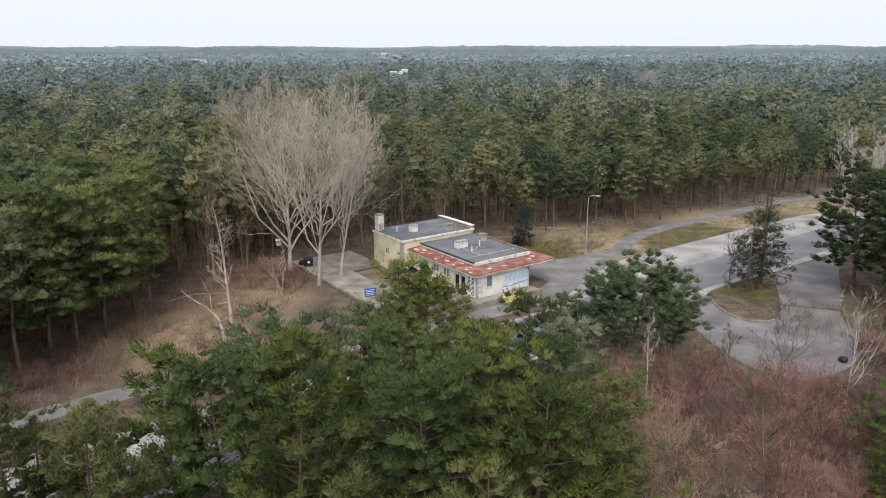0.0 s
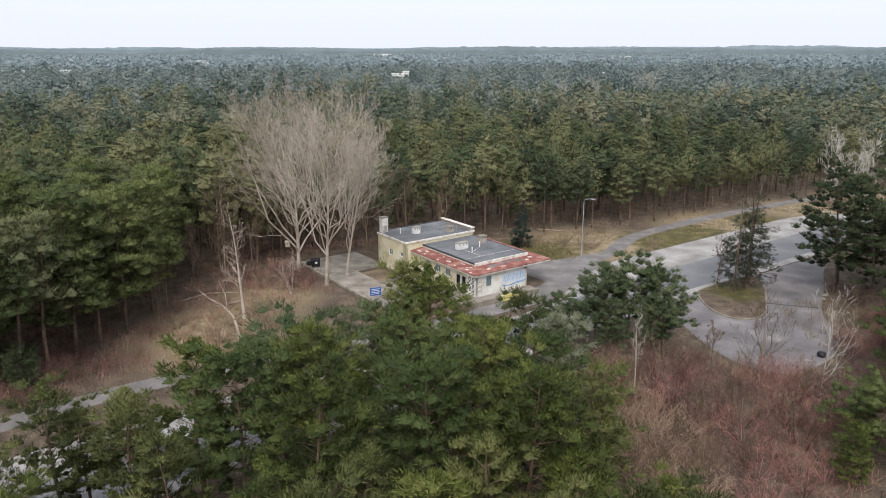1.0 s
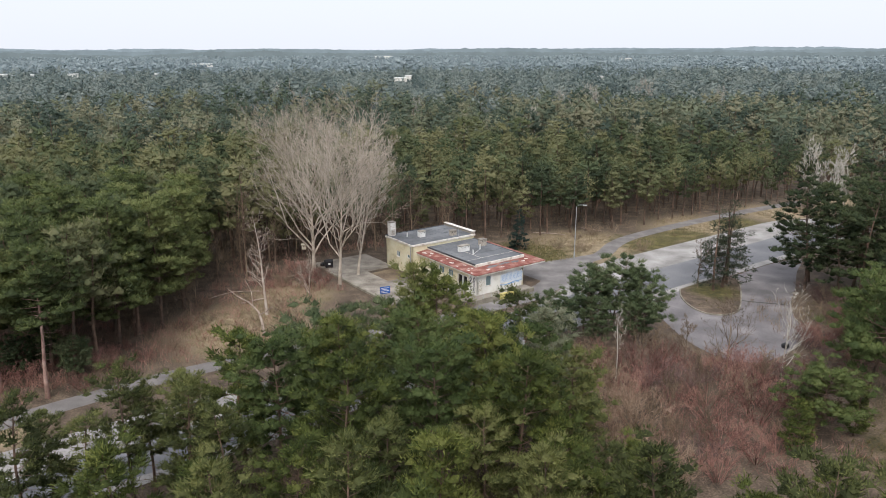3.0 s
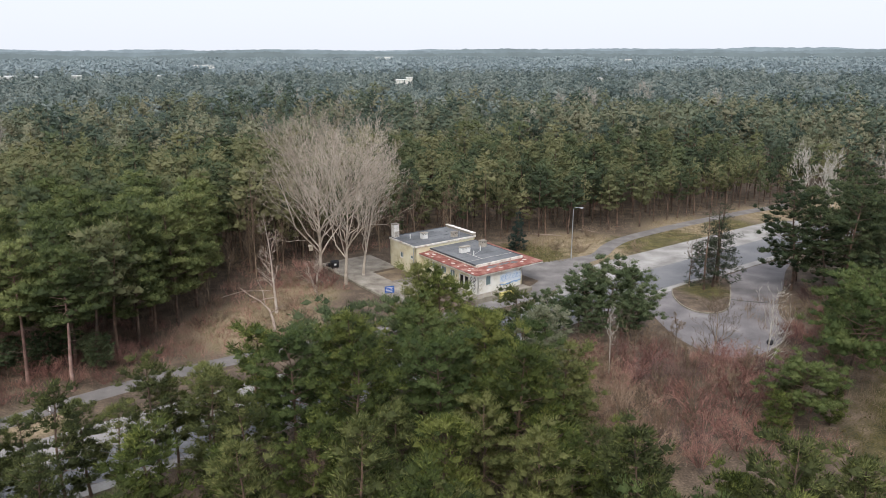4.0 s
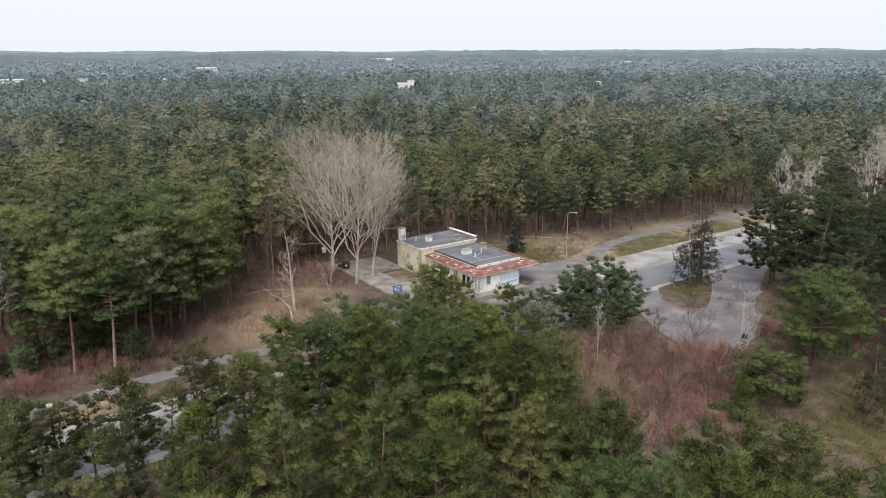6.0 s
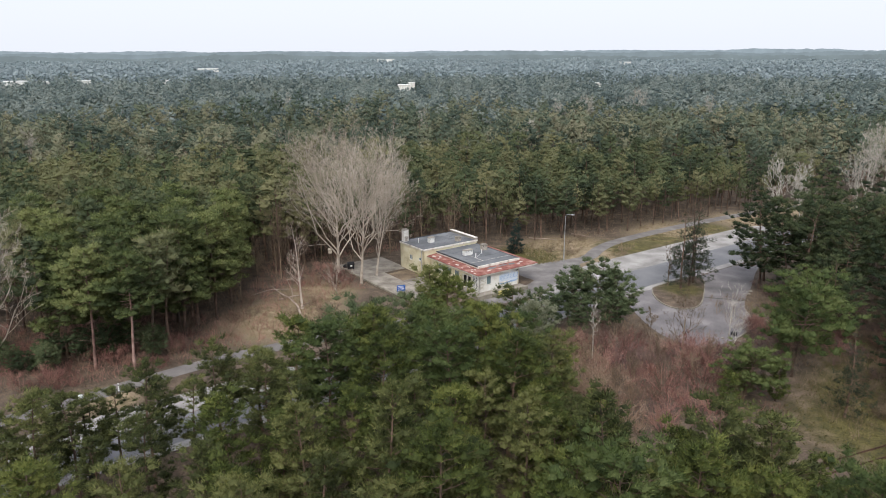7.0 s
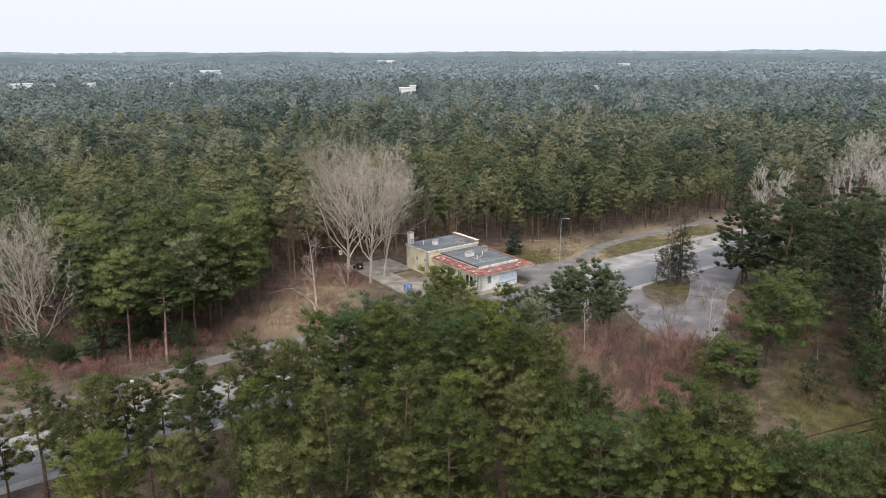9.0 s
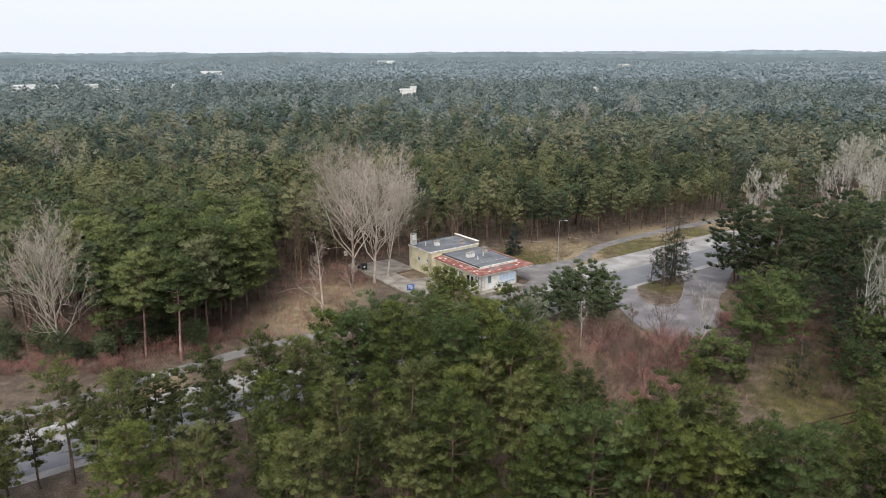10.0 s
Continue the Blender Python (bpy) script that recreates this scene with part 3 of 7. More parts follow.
for h in WEST_HOLES[3:]:
    b = bmesh.new()
    box(b, h[0] + 0.03, h[1] - 0.03, 0.2, 0.25, h[2], h[3] - 0.03, 0.01)
    bmesh.ops.transform(b, matrix=west(14.5), verts=b.verts)
    dl = part("door", b, M["dark"], house, "near-black door leaf")
    b = bmesh.new()
    box(b, h[0] - 0.05, h[0] + 0.03, -0.02, 0.1, h[2], h[3])
    box(b, h[1] - 0.03, h[1] + 0.05, -0.02, 0.1, h[2], h[3])
    box(b, h[0] + 0.03, h[1] - 0.03, -0.02, 0.1, h[3] - 0.05, h[3] + 0.04)
    bmesh.ops.transform(b, matrix=west(14.5), verts=b.verts)
    part("door_frame", b, M["white"], dl, "white door frame")
front = Matrix.Translation((0.7, 0.6, 0))
wall_part("wall", M["whitewall"], 2.6, 0.0, 3.4, [(1.6, 2.55, 1.5, 2.95)], front)
wall_part("wall", M["whitewall"], 5.9, 0.0, 3.4, [], Matrix.Translation((3.3, 0.6, 0)), "white front wall with blue spray lettering")
window(front @ Matrix.Translation((1.6, 0, 1.5)), 0.95, 1.45, 0)
wall_part("wall", M["wall"], 13.9, 0.0, 3.4, [(4, 5.2, 1.6, 2.7), (8, 9.2, 1.6, 2.7)], Matrix.Translation((9.2, 0.6, 0)) @ Matrix.Rotation(radians(90), 4, "Z"))
for x in (4, 8):
    window(Matrix.Translation((9.2, 0.6, 0)) @ Matrix.Rotation(radians(90), 4, "Z") @ Matrix.Translation((x, 0, 1.6)), 1.2, 1.1, 1)
boxed("floor", M["dark"], house, 1.0, 8.9, 0.9, 14.2, 0.3, 0.42, 0)
# canopy and its red sheet roof
boxed("canopy", M["fascia"], house, 0, 12.87, 0, 14.45, 3.32, 3.6, 0.03, "white peeling concrete canopy edge")
bm = bmesh.new()
o = [(-0.05, -0.05), (12.92, -0.05), (12.92, 14.45), (-0.05, 14.45)]
i4 = [(2.0, 2.5), (11.05, 2.5), (11.05, 14.44), (2.0, 14.44)]
ov = [bm.verts.new((*p, 3.615)) for p in o]
iv = [bm.verts.new((*p, 3.80)) for p in i4]
lv = [bm.verts.new((*p, 3.53)) for p in o]
for k in range(4):
    j = (k + 1) % 4
    bm.faces.new((ov[k], ov[j], iv[j], iv[k]))
    bm.faces.new((lv[k], lv[j], ov[j], ov[k]))
part("eaves_roof", bm, M["red"], house, "rusty red sheet-metal eaves with flaking patches")
# standing seams
for k in range(12):
    y = 0.9 + k * 1.15
    tubed("roof_seam", M["red"], house, [(-0.03, y, 3.63), (1.98, y, 3.815)], [0.018, 0.018], 4)
for k in range(11):
    x = 0.9 + k * 1.15
    tubed("roof_seam", M["red"], house, [(x, -0.03, 3.63), (min(max(x, 2.0), 11), 2.48, 3.815)], [0.018, 0.018], 4)
rng = random.Random(11)


def blotch(bm, cx, cy, rx, ry, height, n=11):
    """A ragged flake lying on a slope given by height(x, y)."""
    ring = []
    for k in range(n):
        a = 2 * math.pi * k / n
        f = rng.uniform(0.55, 1.1)
        x, y = cx + rx * f * math.cos(a), cy + ry * f * math.sin(a)
        ring.append(bm.verts.new((x, y, height(x, y) + 0.008)))
    bm.faces.new(ring)


def slope_w(x, y):
    return 3.615 + 0.185 * (x + 0.05) / 2.05


def slope_s(x, y):
    return 3.615 + 0.185 * (y + 0.05) / 2.55


for x, y, rx, ry in [(0.7, 13.3, 0.35, 0.6), (1.3, 12.2, 0.3, 0.5), (0.5, 11.6, 0.2, 0.3), (0.9, 6.6, 0.28, 0.5), (1.5, 4.4, 0.15, 0.4), (0.5, 4.9, 0.12, 0.35), (1.5, 8.6, 0.2, 0.25), (0.6, 2.4, 0.18, 0.4), (1.1, 3.0, 0.2, 0.2), (0.35, 8.4, 0.12, 0.3), (0.3, 1.2, 0.2, 0.3), (1.4, 2.6, 0.14, 0.3)]:
    bm = bmesh.new()
    blotch(bm, x, y, rx, ry, slope_w)
    part("bare_patch", bm, M["patch"], house, "bare cement patch in the red roof")
for x, y, rx, ry in [(4.2, 1.7, 1.3, 0.45), (6.6, 1.9, 1.2, 0.35), (8.6, 1.7, 0.8, 0.4), (3.0, 1.0, 0.4, 0.25), (9.8, 1.3, 0.4, 0.3), (5.4, 0.9, 0.5, 0.2), (10.8, 1.8, 0.4, 0.3)]:
    bm = bmesh.new()
    blotch(bm, x, y, rx, ry, slope_s, 15)
    part("bare_patch", bm, M["felt"] if rx > 0.7 else M["patch"], house, "worn grey felt patch in the red roof")
# upper slab with felt, its lips and the tall block behind
boxed("upper_slab", M["fascia"], house, 2.05, 11.0, 2.6, 14.48, 3.7, 4.1, 0.02, "white-painted upper roof slab")
boxed("roof_felt", M["felt"], house, 2.12, 10.93, 2.72, 14.46, 4.09, 4.15, 0.01, "grey felted flat roof")
boxed("roof_lip", M["felt_dark"], house, 2.0, 2.14, 2.62, 14.46, 3.98, 4.2, 0.015)
boxed("roof_lip", M["felt_dark"], house, 10.9, 11.06, 2.62, 14.46, 3.98, 4.2, 0.015)
boxed("roof_lip", M["fascia"], house, 2.0, 11.06, 2.52, 2.7, 3.76, 4.19, 0.02, "white roof edge")
for y in (4.9, 7.1, 9.3, 11.5, 13.4):
    boxed("felt_seam", M["felt_dark"] if y > 6 else M["patch"], house, 2.2, 10.85, y - 0.03, y + 0.03, 4.149, 4.158, 0)
boxed("felt_seam", M["patch"], house, 4.9, 4.98, 4.9, 9.2, 4.149, 4.159, 0)
TW = [(2.4, 3.6, 1.9, 2.95), (5.6, 6.4, 2.3, 2.95), (6.2, 6.9, 0.3, 0.7)]
wall_part("wall", M["wall"], 7.5, 0.0, 4.55, [(3.0, 3.95, 2.15, 3.05), (6.0, 6.7, 2.55, 3.1)], Matrix.Translation((-0.7, 22, 0)) @ Matrix.Rotation(radians(-90), 4, "Z"))
for x, w, z, h in [(3.0, 0.95, 2.15, 0.9), (6.0, 0.7, 2.55, 0.55)]:
    window(Matrix.Translation((-0.7, 22, 0)) @ Matrix.Rotation(radians(-90), 4, "Z") @ Matrix.Translation((x, 0, z)), w, h, 1 if w > 0.8 else 0)
wall_part("wall", M["wall"], 11.85, 0.0, 4.55, [], Matrix.Translation((-0.7, 14.5, 0)))
wall_part("wall", M["wall"], 7.5, 0.0, 4.55, [(2, 3.2, 1.8, 2.9)], Matrix.Translation((11.15, 14.5, 0)) @ Matrix.Rotation(radians(90), 4, "Z"))
window(Matrix.Translation((11.15, 14.5, 0)) @ Matrix.Rotation(radians(90), 4, "Z") @ Matrix.Translation((2, 0, 1.8)), 1.2, 1.1, 1)
wall_part("wall", M["wall"], 11.85, 0.0, 4.55, [], Matrix.Translation((11.15, 22.0, 0)) @ Matrix.Rotation(radians(180), 4, "Z"))
boxed("roof_slab", M["fascia"], house, -0.85, 11.3, 14.38, 22.1, 4.55, 4.84, 0.02, "white-edged upper flat roof")
boxed("roof_felt", M["felt"], house, -0.75, 10.7, 14.5, 22.0, 4.83, 4.88, 0.01, "grey felted flat roof with dark stains")
boxed("parapet", M["concrete"], house, 10.7, 11.25, 14.4, 22.1, 4.83, 5.25, 0.02, "grey weathered parapet")
boxed("parapet_cap", M["fascia"], house, 10.62, 11.33, 14.34, 22.16, 5.25, 5.33, 0.015)
boxed("roof_edge", M["felt_dark"], house, -0.86, 10.66, 21.9, 22.12, 4.85, 4.95, 0.01)
for y in (16.2, 18.1, 20.0):
    boxed("felt_seam", M["felt_dark"], house, -0.6, 10.6, y - 0.03, y + 0.03, 4.878, 4.888, 0)
for x, y, rx, ry in [(6.5, 20.6, 0.8, 0.25), (8.6, 19.2, 0.5, 0.2), (3.2, 19.3, 0.5, 0.2), (7.6, 17.6, 0.7, 0.2)]:
    bm = bmesh.new()
    blotch(bm, x, y, rx, ry, lambda a, b: 4.882, 13)
    part("stain", bm, M["felt_dark"], house, "dark damp stain")


def vent(x, y, w, d, h, z, mat, label):
    """A rendered ventilation stack with slits and a projecting cap."""
    v = boxed("vent_stack", mat, house, x, x + w, y, y + d, z, z + h, 0.02, label)
    boxed("cap", M["concrete"], v, x - 0.07, x + w + 0.07, y - 0.07, y + d + 0.07, z + h, z + h + 0.09, 0.015)
    for k in range(3):
        a = x + w * (k + 0.5) / 3
        # near-black box in place of the slit's inner shade
        boxed("slit", M["dark"], v, a - 0.05, a + 0.05, y - 0.006, y + 0.05, z + h - 0.28, z + h - 0.1, 0)


vent(2.7, 17.4, 1.0, 0.8, 0.9, 4.87, M["white"], "whitewashed ventilation stack")
vent(7.3, 15.4, 1.0, 0.7, 0.75, 4.87, M["brick"], "grey brick ventilation stack")
vent(4.2, 9.0, 1.75, 0.7, 0.85, 4.14, M["white"], "whitewashed ventilation stack")
vent(8.9, 9.9, 1.05, 0.8, 0.95, 4.14, M["brick"], "grey brick ventilation stack")
chim = boxed("chimney", M["whitewall"], house, -0.55, 0.4, 20.9, 21.8, 4.5, 7.0, 0.02, "whitewashed chimney with worn bricks")
boxed("chimney_cap", M["concrete"], chim, -0.63, 0.48, 20.82, 21.88, 7.0, 7.12, 0.02)
for r in range(11):
    z = 4.95 + r * 0.085
    for k in range(4):
        x = -0.55 + 0.24 * k + (0.12 if r % 2 else 0) - 0.06
        if x < -0.55 or x + 0.21 > 0.4:
            continue
        boxed("brick", M["brick"], chim, x, x + 0.215, 20.885, 20.92, z, z + 0.07, 0)
for x, y, z in [(1.3, 19.0, 4.87), (4.95, 6.9, 4.14), (7.6, 8.6, 4.14)]:
    tubed("vent_pipe", M["white"], house, [(x, y, z), (x, y, z + 0.75), (x, y, z + 0.76)], [0.08, 0.08, 0.11], 8, "white vent pipe")
tubed("antenna_rod", M["metal"], house, [(8.2, 14.8, 4.87), (8.25, 14.85, 6.6)], [0.025, 0.02], 6)
tubed("cable", M["white"], house, [(4.9, 6.9, 4.17), (6.4, 7.9, 4.165), (7.4, 8.5, 4.17)], [0.025] * 3, 4)
tubed("downpipe", M["metal"], house, [(-0.82, 14.9, 0.05), (-0.82, 14.9, 4.4), (-0.75, 15.1, 4.58)], [0.06] * 3, 8)
# raised platform, steps and planters by the entrance
boxed("platform", M["concrete"], house, -0.95, 9.4, -1.35, 0.58, 0.0, 0.44, 0.03, "worn concrete entrance platform")
boxed("platform", M["concrete"], house, -0.95, 0.68, 0.6, 6.2, 0.0, 0.44, 0.03)
for k in range(2):
    boxed("step", M["kerb"], house, -0.95 - 0.34 * (k + 1), -0.95 - 0.34 * k - 0.004, 0.4, 3.4, 0, 0.29 - 0.145 * k, 0.015)
boxed("low_wall", M["kerb"], house, -0.95, 3.0, -1.6, -1.36, 0, 0.72, 0.03, "grey concrete low wall")
boxed("low_wall", M["kerb"], house, -1.2, -0.96, -1.6, -0.1, 0, 0.72, 0.03)
boxed("planter", M["yellow"], house, 3.05, 5.7, -1.75, -1.37, 0, 0.85, 0.03, "yellow-painted planter wall")
boxed("planter_top", M["kerb"], house, 5.72, 9.3, -1.7, -1.38, 0, 0.6, 0.03)
for x in (0.2, 1.6, 2.9):
    tubed("rail_post", M["metal"], house, [(x, -1.48, 0.7), (x, -1.48, 1.35)], [0.025, 0.025], 6)


def stroke(pts, width, mat, m, label=""):
    """A sprayed line, a thin ribbon 4 mm proud of the wall; pts in wall metres (x, z)."""
    line = smooth([(a, b, 0) for a, b in pts], 5)
    bm = bmesh.new()
    prev = None
    for k, p in enumerate(line):
        d = (line[min(k + 1, len(line) - 1)] - line[max(k - 1, 0)])
        d = d.normalized() if d.length > 1e-6 else Vector((1, 0, 0))
        nx, nz = -d.y * width / 2, d.x * width / 2
        a = bm.verts.new(m @ Vector((p.x + nx, -0.004, p.y + nz)))
        b = bm.verts.new(m @ Vector((p.x - nx, -0.004, p.y - nz)))
        if prev:
            bm.faces.new((prev[0], prev[1], b, a))
        prev = (a, b)
    part("spray_stroke", bm, mat, house, label)


wallf = Matrix.Translation((0.7, 0.6, 0))
# blue block shapes over a pale field on the front
for x0, x1, z0, z1 in [(4.2, 5.3, 1.35, 2.75), (5.2, 6.4, 1.25, 2.85), (6.3, 7.4, 1.2, 2.8), (7.3, 8.25, 1.2, 2.75)]:
    bm = bmesh.new()
    ring = [bm.verts.new(wallf @ Vector((x0 + (x1 - x0) * a, -0.003, z0 + (z1 - z0) * b + rng.uniform(-0.08, 0.08)))) for a, b in [(0, 0.1), (0.5, 0), (1, 0.1), (1.02, 0.6), (0.95, 1), (0.4, 0.95), (0.02, 0.9)]]
    bm.faces.new(ring)
    part("spray_field", bm, M["graf_pale"], house, "pale blue sprayed field")
stroke([(4.15, 1.2), (5.0, 1.05), (6.0, 1.12), (6.8, 1.25), (7.6, 1.2), (8.35, 1.32)], 0.13, M["graf_blue"], wallf, "blue wavy sprayed line")
stroke([(5.6, 1.0), (6.6, 1.08), (7.8, 1.05)], 0.07, M["graf_blue"], wallf)
for x in (4.4, 5.1, 5.8, 6.5, 7.2, 7.8):
    j = rng.uniform(-0.12, 0.12)
    stroke([(x, 1.75 - j), (x + 0.25, 2.1 + 2 * j), (x + 0.55, 2.3 - j), (x + 0.3, 2.45 + j), (x + 0.12, 2.05), (x + 0.5, 1.65 + j)], 0.055, M["graf_blue"], wallf, "loose blue sprayed scrawl")
stroke([(7.9, 2.75), (8.1, 2.95), (8.3, 2.85), (8.35, 2.6)], 0.1, M["graf_black"], wallf)
for z in (0.9, 1.5, 2.1):
    stroke([(0.25, z), (0.45, z + 0.4), (0.6, z + 0.1), (0.8, z + 0.45), (0.9, z)], 0.06, M["graf_ochre"], wallf, "faded ochre scrawl")
stroke([(1.0, 1.9), (1.25, 2.3), (1.45, 2.1), (1.1, 1.7)], 0.06, M["graf_ochre"], wallf)
ww = west(14.5)
for k, (x, z) in enumerate([(12.25, 1.9), (12.3, 2.45), (13.0, 0.75), (13.05, 1.35), (13.0, 1.95), (13.05, 2.5), (12.4, 1.1)]):
    stroke([(x, z), (x + 0.28, z + 0.3), (x + 0.42, z + 0.02), (x + 0.1, z - 0.12), (x + 0.02, z + 0.28), (x + 0.4, z + 0.4)], 0.085, M["graf_black"], ww, "black sprayed tag")
for x in (4.1, 6.5, 8.7):
    stroke([(x, 1.2), (x + 0.3, 1.7), (x + 0.6, 1.25), (x + 0.9, 1.8), (x + 1.1, 1.2)], 0.08, M["graf_ochre"], ww, "faded ochre scrawl")

# ---- trees ----


def tube_arrays(P, R, sides=3):
    """Vertices and triangles of many tubes: P (count, rings, 3), R (count, rings)."""
    P, R = np.asarray(P, float), np.asarray(R, float)
    c, k, _ = P.shape
    d = np.empty_like(P)
    d[:, 1:-1] = P[:, 2:] - P[:, :-2]
    d[:, 0], d[:, -1] = P[:, 1] - P[:, 0], P[:, -1] - P[:, -2]
    d /= np.linalg.norm(d, axis=2, keepdims=True) + 1e-9
    ref = np.where(np.abs(d[..., 2:3]) > 0.9, np.array([1.0, 0, 0]), np.array([0, 0, 1.0]))
    x = np.cross(d, ref)
    x /= np.linalg.norm(x, axis=2, keepdims=True) + 1e-9
    y = np.cross(d, x)
    ang = 2 * np.pi * np.arange(sides) / sides
    V = P[:, :, None] + R[:, :, None, None] * (np.cos(ang)[None, None, :, None] * x[:, :, None] + np.sin(ang)[None, None, :, None] * y[:, :, None])
    i = np.arange(c)[:, None, None] * k * sides + np.arange(k - 1)[None, :, None] * sides
    a = i + np.arange(sides)[None, None]
    b = i + (np.arange(sides)[None, None] + 1) % sides
    F = np.concatenate([np.stack([a, b, b + sides], -1).reshape(-1, 3), np.stack([a, b + sides, a + sides], -1).reshape(-1, 3)])
    return V.reshape(-1, 3), F


def pads(rs, C, N, radius, sides, droop=0.25):
    """Ragged flat sprays: a fan about each centre C, facing N."""
    n = len(C)
    N = N / (np.linalg.norm(N, axis=1, keepdims=True) + 1e-9)
    x = np.cross(N, rs.normal(0, 1, N.shape))
    x /= np.linalg.norm(x, axis=1, keepdims=True) + 1e-9
    y = np.cross(N, x)
    a = 2 * np.pi * (np.arange(sides)[None] + rs.uniform(-0.35, 0.35, (n, sides))) / sides
    r = np.asarray(radius).reshape(-1, 1) * rs.uniform(0.45, 1.25, (n, sides))
    rim = C[:, None] + x[:, None] * (r * np.cos(a))[..., None] + y[:, None] * (r * np.sin(a))[..., None] - N[:, None] * (droop * r * rs.uniform(0.3, 1.6, r.shape))[..., None]
    V = np.concatenate([C[:, None], rim], 1).reshape(-1, 3)
    b = (np.arange(n) * (sides + 1))[:, None]
    k = np.arange(sides)[None]
    F = np.stack([b + 0 * k, b + 1 + k, b + 1 + (k + 1) % sides], -1).reshape(-1, 3)
    return V, F


def blades(rs, C, D, length, width, count, spread, flat=0.0):
    """Thin leaf triangles: count at each centre C, pointing about the directions D."""
    n = len(C)
    c = np.repeat(C, count, 0)
    d = np.repeat(D, count, 0) + rs.normal(0, spread, (n * count, 3))
    d /= np.linalg.norm(d, axis=1, keepdims=True) + 1e-9
    side = np.cross(d, rs.normal(0, 1, d.shape) * (1 - flat) + np.array([0, 0, 2.0]) * flat)
    side /= np.linalg.norm(side, axis=1, keepdims=True) + 1e-9
    ln = length * rs.uniform(0.6, 1.25, (len(d), 1))
    w = width * rs.uniform(0.6, 1.3, (len(d), 1))
    c = c + rs.normal(0, length * 0.22, c.shape)
    V = np.stack([c - side * w / 2, c + side * w / 2, c + d * ln], 1).reshape(-1, 3)
    return V, np.arange(len(V)).reshape(-1, 3)


def spikes(rs, C, D, length, width):
    """Small three-sided tufts at the centres C, pointing about the directions D."""
    n = len(C)
    d = unit(D + rs.normal(0, 0.4, (n, 3)))
    x = unit(np.cross(d, rs.normal(0, 1, (n, 3))))
    y = np.cross(d, x)
    w = width * rs.uniform(0.6, 1.3, (n, 1))
    ring = [C + w * (math.cos(a) * x + math.sin(a) * y) for a in (0.0, 2.0944, 4.1888)]
    V = np.stack(ring + [C + d * length * rs.uniform(0.6, 1.3, (n, 1))], 1).reshape(-1, 3)
    b = 4 * np.arange(n)[:, None]
    F = np.stack([b + np.array([0, 1, 3]), b + np.array([1, 2, 3]), b + np.array([2, 0, 3])], 1).reshape(-1, 3)
    return V, F


def unit(a):
    return a / (np.linalg.norm(a, axis=-1, keepdims=True) + 1e-9)


def facing(V, F, N):
    """Turns triangles so that they face along the vertex normals N."""
    g = np.cross(V[F[:, 1]] - V[F[:, 0]], V[F[:, 2]] - V[F[:, 0]])
    bad = (g * N[F].sum(1)).sum(1) < 0
    F = F.copy()
    F[bad] = F[bad][:, ::-1]
    return F


def join(*vf):
    V, F, o = [], [], 0
    for v, f in vf:
        V.append(v)
        F.append(f + o)
        o += len(v)
    return np.concatenate(V), np.concatenate(F)


